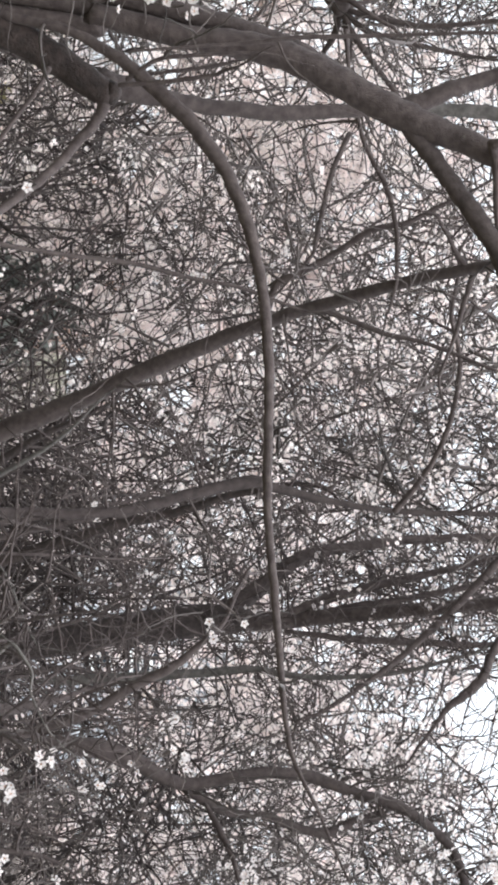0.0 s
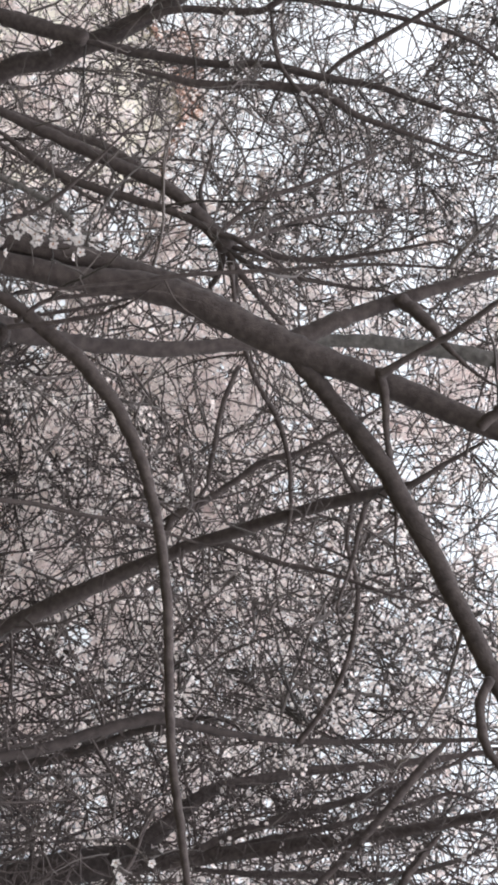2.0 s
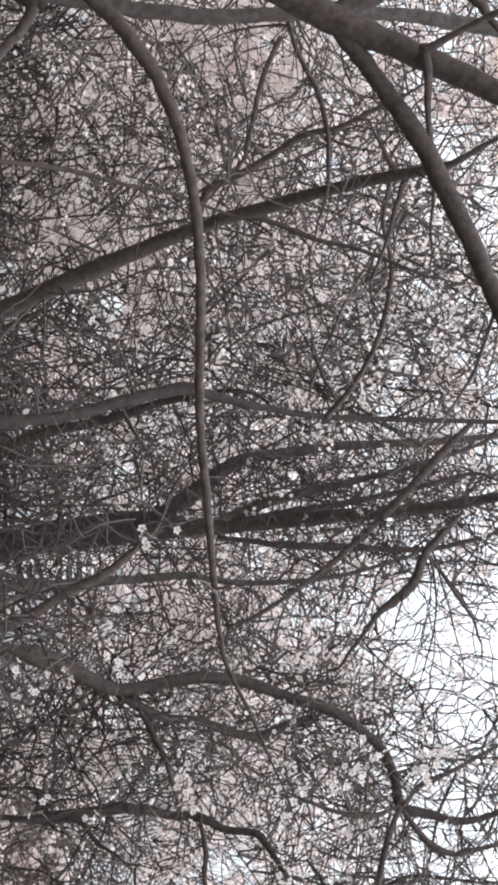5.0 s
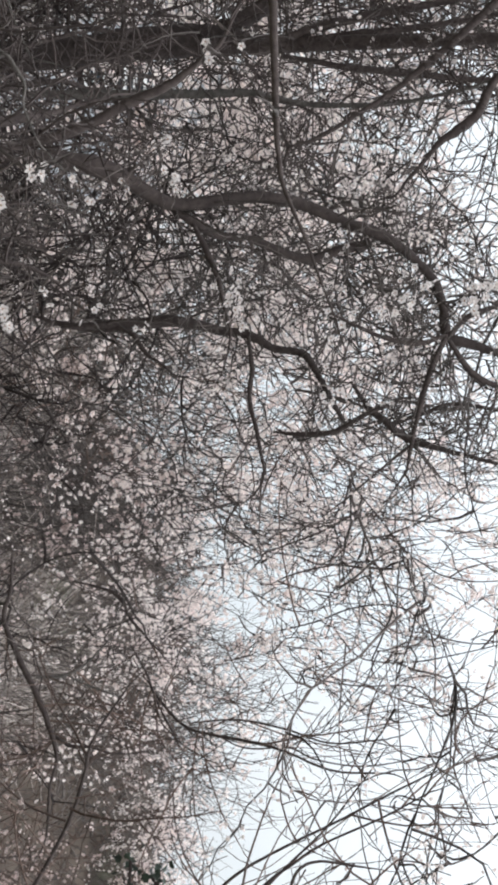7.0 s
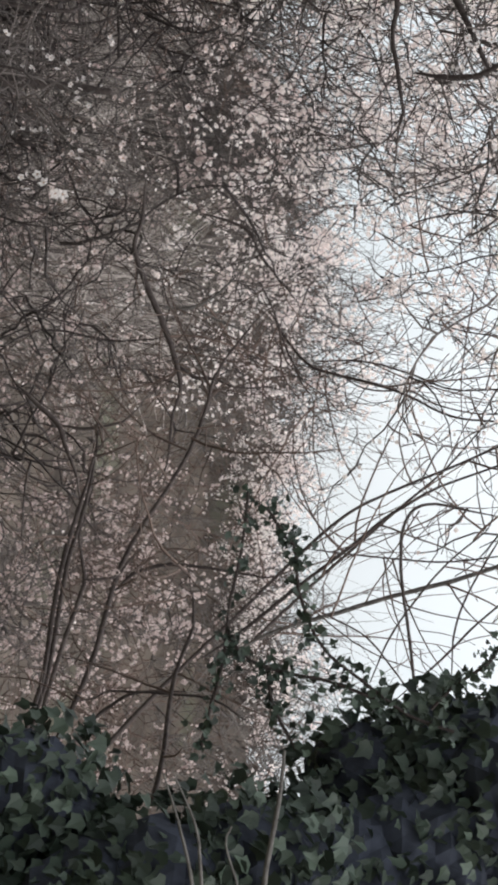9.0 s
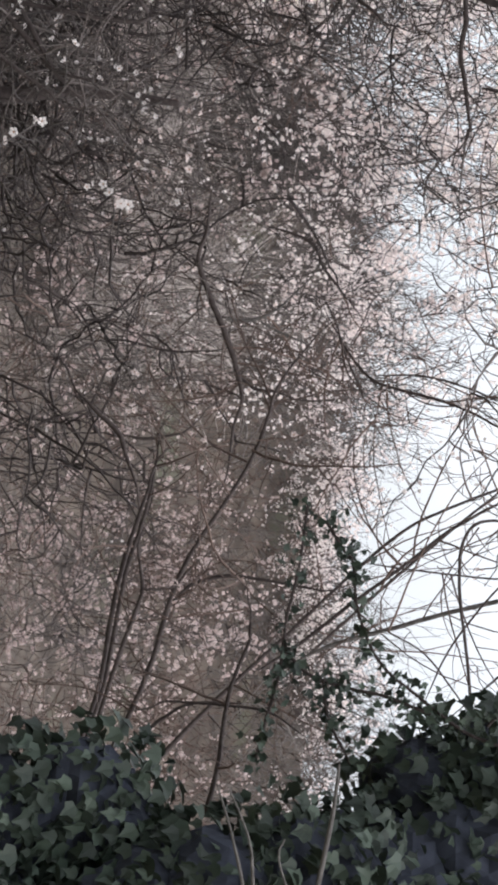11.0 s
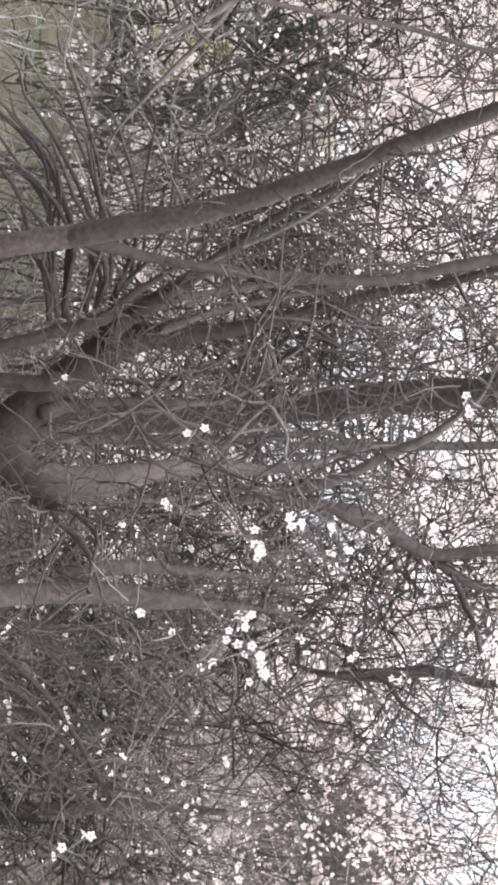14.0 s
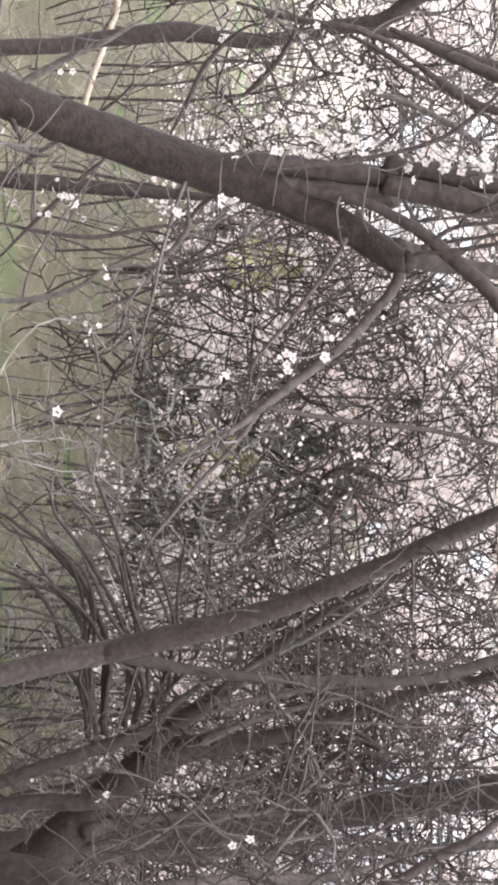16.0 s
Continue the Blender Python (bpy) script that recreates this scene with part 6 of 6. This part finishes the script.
far_hedge("far brown hedge of bare brushwood behind the thicket", -24, 46, 31, 1.2, 1400, FARWOOD, 0.018)
far_hedge("grey-brown leafless undergrowth beneath the thicket", -1.5, 17, 16, 2.0, 6000, BRUSH, 0.0075)
far_hedge("brown brushwood between the thicket and the bank", 7.5, 18, 22.5, 3.0, 2600, UNDERWOOD, 0.010)
far_hedge("pale dry brushwood at the foot of the bank", 9, 23, 18.5, 2.0, 3600, BRUSH, 0.008)
far_hedge("grey-brown hedge of bare brushwood behind the grass", -10.5, 2, 20.5, 2.7, 5500, BRUSH, 0.0090)
far_hedge("red-brown dry undergrowth on the bank", 17, 46, 23.8, 0.55, 4200, TWIG_RED, 0.008)
far_hedge("dark brushwood along the crest of the bank", 9, 46, 26, 0.6, 2000, FARWOOD, 0.014)
far_hedge("haze of fine bare twigs above the crest of the bank", 15, 46, 25.5, 1.7, 5000, FARWOOD, 0.006)
far_hedge("far line of bare field trees", -40, -9, 46, 4.0, 800, FARWOOD, 0.028)


def leafy_bush(name, label, bearing, far, height, width, count, leaf, bare=0.0):
    x, y = far * math.sin(radians(bearing)), far * math.cos(radians(bearing))
    ob = thing(name, label, "bush", place=(x, y, 0))
    V, Q = tubes(np.array([[[0, 0, -0.1], [0.05, 0, height * 0.3], [0, 0.04, height * 0.85]]]), np.array([[0.05, 0.04, 0.015]]) * width, 8)
    part("trunk", mesh_of("trunk", V, Q, [BARK_DARK]), ob)
    t = rng.uniform(bare, 1, count)
    ang = rng.uniform(0, 2 * np.pi, count)
    rad = width * np.sqrt(rng.uniform(0.25, 1, count)) * (1 - t) ** 0.6 * (1 + 0.3 * np.sin(ang * 5 + t * 9))
    places = np.stack([np.cos(ang) * rad, np.sin(ang) * rad, t * height], -1)
    leaf_v = np.array([(0, -0.5, 0), (0.32, 0, 0.1), (0, 0.5, 0), (-0.32, 0, 0.1)])
    V, Q = scatter(leaf_v, np.array([[0, 1, 2, 3]]), places, rng.uniform(0.04, 0.10, count), turns_for(count))
    part("crown", mesh_of("crown", V, Q, [leaf], smooth=False), ob, kind="stuff")


leafy_bush("evergreen_bush", "dull grey-green evergreen bush behind the thicket", -3.7, 14.5, 1.75, 0.75, 3600, EVERGREEN)
leafy_bush("yellow_bush", "low bush just breaking into yellow-green leaf", -4.0, 12.8, 0.9, 0.34, 190, SPRING_LEAF, 0.5)
leafy_bush("yellow_bush", "low bush just breaking into yellow-green leaf", -9.2, 13.5, 1.2, 0.34, 150, SPRING_LEAF, 0.6)


# a pale stake in the grass beside the thicket
seed(5)
stake_line = rounded(spline([(-2.618, 8.552, -0.10, 0.015), (-2.618, 8.552, 0.549, 0.015), (-2.069, 8.684, 0.405, 0.013)]))
V, Q = tubes(stake_line[None, :, :3], stake_line[None, :, 3], 10)
tagged(new("wooden_stake", mesh_of("wooden_stake", V, Q, [STAKE])), "pale weathered wooden stake leaning in the grass", "stake")


# ---- houses seen through the twigs ----
def box(bm, x0, x1, y0, y1, z0, z1):
    v = [bm.verts.new(p) for p in ((x0, y0, z0), (x1, y0, z0), (x1, y1, z0), (x0, y1, z0), (x0, y0, z1), (x1, y0, z1), (x1, y1, z1), (x0, y1, z1))]
    for f in ((3, 2, 1, 0), (4, 5, 6, 7), (0, 1, 5, 4), (1, 2, 6, 5), (2, 3, 7, 6), (3, 0, 4, 7)):
        bm.faces.new([v[i] for i in f])


def window(owner, x, z, w, h, bars, rails=1):
    """A framed window on the wall plane y = 0 of a house, with its sill, glazing bars and cross rails."""
    t = 0.07
    bm = bmesh.new()
    rings = []
    for inset, depth in ((0.0, -0.05), (t, -0.05), (t, 0.06), (0.0, 0.06)):
        rings.append([bm.verts.new((x + a * (w / 2 - inset), depth, z + h / 2 + c * (h / 2 - inset))) for a, c in ((-1, -1), (1, -1), (1, 1), (-1, 1))])
    for k in range(4):
        for i in range(4):
            j = (i + 1) % 4
            bm.faces.new([rings[k][i], rings[k][j], rings[(k + 1) % 4][j], rings[(k + 1) % 4][i]])
    bmesh.ops.recalc_face_normals(bm, faces=bm.faces)
    frame_part = bm_part("window", bm, WHITE_PAINT, owner, "white-painted window")
    for k in range(1, bars):
        u = x - w / 2 + w * k / bars
        bm = bmesh.new()
        box(bm, u - 0.02, u + 0.02, -0.03, 0.03, z + t, z + h - t)
        bm_part("glazing_bar", bm, WHITE_PAINT, frame_part)
    for k in range(1, rails):
        u = z + h * k / rails
        bm = bmesh.new()
        box(bm, x - w / 2 + t, x + w / 2 - t, -0.035, 0.025, u - 0.045, u + 0.045)
        bm_part("cross_rail", bm, WHITE_PAINT, frame_part)
    bm = bmesh.new()
    box(bm, x - w / 2 + t, x + w / 2 - t, 0.0, 0.012, z + t, z + h - t)
    bm_part("pane", bm, GLASS, frame_part)
    bm = bmesh.new()
    box(bm, x - w / 2 - 0.08, x + w / 2 + 0.08, -0.12, 0.02, z - 0.07, z - 0.002)
    bm_part("sill", bm, WHITE_PAINT, frame_part)


def house(bearing, far, width, depth, eaves, ridge, wall_mat, roof_mat, windows, label, turn=0.0, chimney=None):
    x, y = far * math.sin(radians(bearing)), far * math.cos(radians(bearing))
    ob = thing("house", label, "house", place=(x, y, 0))
    ob.rotation_euler = (0, 0, radians(-bearing + turn))
    # gable wall with real openings behind the windows
    bm = bmesh.new()
    outline = [(-width / 2, 0), (width / 2, 0), (width / 2, eaves), (0, ridge), (-width / 2, eaves)]
    front = [bm.verts.new((a, 0.07, c)) for a, c in outline]
    back = [bm.verts.new((a, depth, c)) for a, c in outline]
    bm.faces.new(front)
    bm.faces.new(back[::-1])
    for i in range(5):
        j = (i + 1) % 5
        bm.faces.new([front[j], front[i], back[i], back[j]])
    bm_part("wall", bm, wall_mat, ob)
    slope = math.hypot(width / 2, ridge - eaves)
    tilt = math.atan2(ridge - eaves, width / 2)
    for side in (-1, 1):
        rows = 14
        for k in range(rows):
            bm = bmesh.new()
            a, b = k / rows * (slope + 0.4), (k + 1.15) / rows * (slope + 0.4)
            c = math.cos(tilt)
            s = math.sin(tilt)
            lift = 0.05
            p = [(side * a * c, ridge - a * s + lift), (side * b * c, ridge - b * s + lift + 0.03)]
            quad = [bm.verts.new((p[0][0], -0.3, p[0][1])), bm.verts.new((p[1][0], -0.3, p[1][1])), bm.verts.new((p[1][0], depth + 0.3, p[1][1])), bm.verts.new((p[0][0], depth + 0.3, p[0][1]))]
            low = [bm.verts.new((q.co.x, q.co.y, q.co.z - 0.12)) for q in quad]
            bm.faces.new(quad)
            bm.faces.new(low[::-1])
            for i in range(4):
                j = (i + 1) % 4
                bm.faces.new([quad[j], quad[i], low[i], low[j]])
            bm_part("tile_course", bm, roof_mat, ob)
    for w in windows:
        window(ob, *w)
    if chimney:
        cx, cw, top = chimney
        bm = bmesh.new()
        box(bm, cx - cw / 2, cx + cw / 2, 1.2, 2.0, eaves, top)
        box(bm, cx - cw / 2 - 0.08, cx + cw / 2 + 0.08, 1.12, 2.08, top - 0.25, top - 0.1)
        bm_part("chimney", bm, BRICK, ob, "red brick chimney stack")


house(-15.0, 50, 3.6, 9, 6.2, 6.9, PLASTER_WALL, ROOF_TILE, [(0.8, 3.4, 0.9, 1.2, 2), (-0.8, 3.4, 0.9, 1.2, 2)], "far cream-plastered house with a clay tile roof", 14, (-0.5, 1.9, 7.45))
house(-5.2, 62, 4.4, 7, 2.9, 4.3, BRICK, SLATE, [(1.0, 1.4, 0.9, 1.1, 2), (-1.0, 1.4, 0.9, 1.1, 2)], "far red brick house with a slate roof", -10)
house(6.2, 56, 6, 8, 4.2, 5.8, GREY_WALL, SLATE, [(-0.45, 2.15, 0.85, 1.8, 1, 7)], "far grey-plastered building with white windows and a slate roof", 8)


# ---- ivy over the hedge at the right end ----
def ivy_leaf_shape():
    """A five-lobed ivy leaf about 1 long, folded a little along its midrib."""
    rim = [(0, -0.45, 0), (0.30, -0.42, 0.05), (0.50, -0.02, 0.11), (0.24, 0.10, 0.05), (0, 0.55, 0.0), (-0.24, 0.10, 0.05), (-0.50, -0.02, 0.11), (-0.30, -0.42, 0.05)]
    V = np.array(rim + [(0, 0.05, -0.03)])
    Q = np.array([(8, 0, 1, 2), (8, 2, 3, 4), (8, 4, 5, 6), (8, 6, 7, 0)])
    return V, Q


LEAF_V, LEAF_Q = ivy_leaf_shape()
LEAF_MESH = mesh_of("leaf", LEAF_V, LEAF_Q, [IVY], smooth=False)
ivy = thing("ivy", "dark green ivy smothering an old hedge", "ivy")
single_leaves = [0]


def ivy_leaf(owner, place, size, turn):
    ob = part("leaf", LEAF_MESH, owner)
    m = Matrix([list(row) for row in turn]).to_4x4()
    ob.matrix_local = Matrix.Translation(place) @ m @ Matrix.Scale(size, 4)


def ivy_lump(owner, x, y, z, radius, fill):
    """One billow of the ivy: a dark, shade-coloured heart with leaves hung over it."""
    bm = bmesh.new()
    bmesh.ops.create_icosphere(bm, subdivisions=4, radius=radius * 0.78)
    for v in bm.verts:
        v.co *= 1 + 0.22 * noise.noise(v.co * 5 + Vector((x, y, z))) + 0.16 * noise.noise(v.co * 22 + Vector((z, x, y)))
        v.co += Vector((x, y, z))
    bm_part("heart", bm, IVY_CORE, owner, "dark lump coloured as the shade within the ivy")
    n = int(2900 * radius * radius * fill / 0.08) // 3
    d = unit(rng.normal(size=(n, 3)) + np.array([-0.1, -0.5, 0.25]))
    places = np.array([x, y, z]) + d * radius * rng.uniform(0.78, 1.08, (n, 1))
    zaxis = unit(d + np.array([0, -0.5, 0.5]) + rng.normal(size=(n, 3)) * 0.7)
    yaxis = unit(np.cross(zaxis, np.cross(np.array([0, 0, -1.0]) + rng.normal(size=(n, 3)) * 0.4, zaxis)))
    turns = np.stack([np.cross(yaxis, zaxis), yaxis, zaxis], -1)
    sizes = rng.uniform(0.022, 0.054, n)
    own = min(n, 22) if single_leaves[0] < 290 else 0
    single_leaves[0] += own
    for i in range(own):
        ivy_leaf(owner, places[i], sizes[i], turns[i])
    V, Q = scatter(LEAF_V, LEAF_Q, places[own:], sizes[own:], turns[own:])
    part("foliage", mesh_of("foliage", V, Q, [IVY], smooth=False), owner, kind="stuff")


def ivy_vine(owner, nodes, leaf=0.022):
    line = spline(nodes)
    V, Q = tubes(line[None, :, :3], line[None, :, 3], 6)
    part("vine", mesh_of("vine", V, Q, [BARK_DARK]), owner)
    n = len(line) * 6
    i = rng.integers(0, len(line), n)
    places = line[i, :3] + rng.normal(size=(n, 3)) * 0.018
    V, Q = scatter(LEAF_V, LEAF_Q, places, rng.uniform(0.6, 1.35, n) * leaf, turns_for(n, (0, -0.8, 0.4)))
    part("foliage", mesh_of("foliage", V, Q, [IVY], smooth=False), owner, kind="stuff")


def dead_stalk(nodes):
    line = spline(nodes)
    V, Q = tubes(line[None, :, :3], line[None, :, 3], 8)
    ob = new("dead_stalk", mesh_of("dead_stalk", V, Q, [BARK_PALE]))
    tagged(ob, "pale dry stalk leaning out of the ivy", "stalk", "dry stalks")


# billows with little fill show mostly their shade-coloured heart
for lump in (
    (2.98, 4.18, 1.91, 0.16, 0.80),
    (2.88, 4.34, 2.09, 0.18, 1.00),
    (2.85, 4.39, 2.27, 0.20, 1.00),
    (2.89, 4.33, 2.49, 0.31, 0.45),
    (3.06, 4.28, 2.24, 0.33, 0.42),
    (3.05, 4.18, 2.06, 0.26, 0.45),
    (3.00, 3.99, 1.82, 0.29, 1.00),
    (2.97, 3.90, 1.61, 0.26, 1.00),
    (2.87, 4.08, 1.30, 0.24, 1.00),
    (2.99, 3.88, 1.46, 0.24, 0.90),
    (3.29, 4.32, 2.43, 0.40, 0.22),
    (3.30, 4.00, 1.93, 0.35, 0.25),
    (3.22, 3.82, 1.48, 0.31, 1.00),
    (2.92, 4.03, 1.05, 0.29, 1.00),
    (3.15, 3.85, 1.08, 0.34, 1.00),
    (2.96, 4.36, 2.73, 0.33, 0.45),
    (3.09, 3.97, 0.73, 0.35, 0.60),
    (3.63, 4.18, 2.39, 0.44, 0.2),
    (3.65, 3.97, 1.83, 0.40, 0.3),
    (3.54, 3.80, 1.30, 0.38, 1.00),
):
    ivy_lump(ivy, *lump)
ivy_vine(ivy, [(2.197, 4.373, 1.795, 0.004), (2.255, 4.340, 1.845, 0.004), (2.276, 4.328, 1.866, 0.004), (2.370, 4.276, 1.886, 0.004), (2.464, 4.217, 1.945, 0.004), (2.519, 4.174, 2.039, 0.004), (2.571, 4.129, 2.145, 0.004), (2.589, 4.101, 2.247, 0.004)])
ivy_vine(ivy, [(2.166, 4.390, 1.753, 0.004), (2.293, 4.326, 1.745, 0.004), (2.440, 4.246, 1.726, 0.004), (2.501, 4.207, 1.782, 0.004), (2.520, 4.190, 1.873, 0.004), (2.527, 4.178, 1.963, 0.004), (2.548, 4.153, 2.067, 0.004)], 0.02)
ivy_vine(ivy, [(2.414, 4.191, 2.337, 0.004), (2.451, 4.174, 2.312, 0.004), (2.504, 4.155, 2.241, 0.004), (2.554, 4.132, 2.194, 0.004)])
ivy_vine(ivy, [(2.440, 4.246, 1.726, 0.004), (2.518, 4.200, 1.720, 0.004), (2.595, 4.154, 1.701, 0.004), (2.681, 4.099, 1.683, 0.004)], 0.02)
ivy_vine(ivy, [(2.509, 4.200, 1.821, 0.004), (2.583, 4.154, 1.840, 0.004), (2.663, 4.099, 1.898, 0.004)])
dead_stalk([(3.398, 3.934, 1.676, 0.0048), (3.038, 3.815, 1.710, 0.0048), (2.755, 3.702, 1.678, 0.0042), (2.646, 3.762, 1.641, 0.0030), (2.562, 3.820, 1.601, 0.0018)])
dead_stalk([(3.397, 3.935, 1.689, 0.0048), (3.036, 3.816, 1.735, 0.0048), (2.754, 3.702, 1.698, 0.0042), (2.662, 3.749, 1.682, 0.0030), (2.607, 3.789, 1.653, 0.0024), (2.565, 3.818, 1.625, 0.0018)])
dead_stalk([(3.390, 3.936, 1.781, 0.0072), (3.028, 3.816, 1.840, 0.0072), (2.743, 3.702, 1.828, 0.0060), (2.591, 3.789, 1.848, 0.0048), (2.502, 3.848, 1.853, 0.0030)])
dead_stalk([(3.033, 3.816, 1.778, 0.0036), (2.815, 3.731, 1.784, 0.0030), (2.677, 3.736, 1.743, 0.0024), (2.643, 3.760, 1.752, 0.0018)])
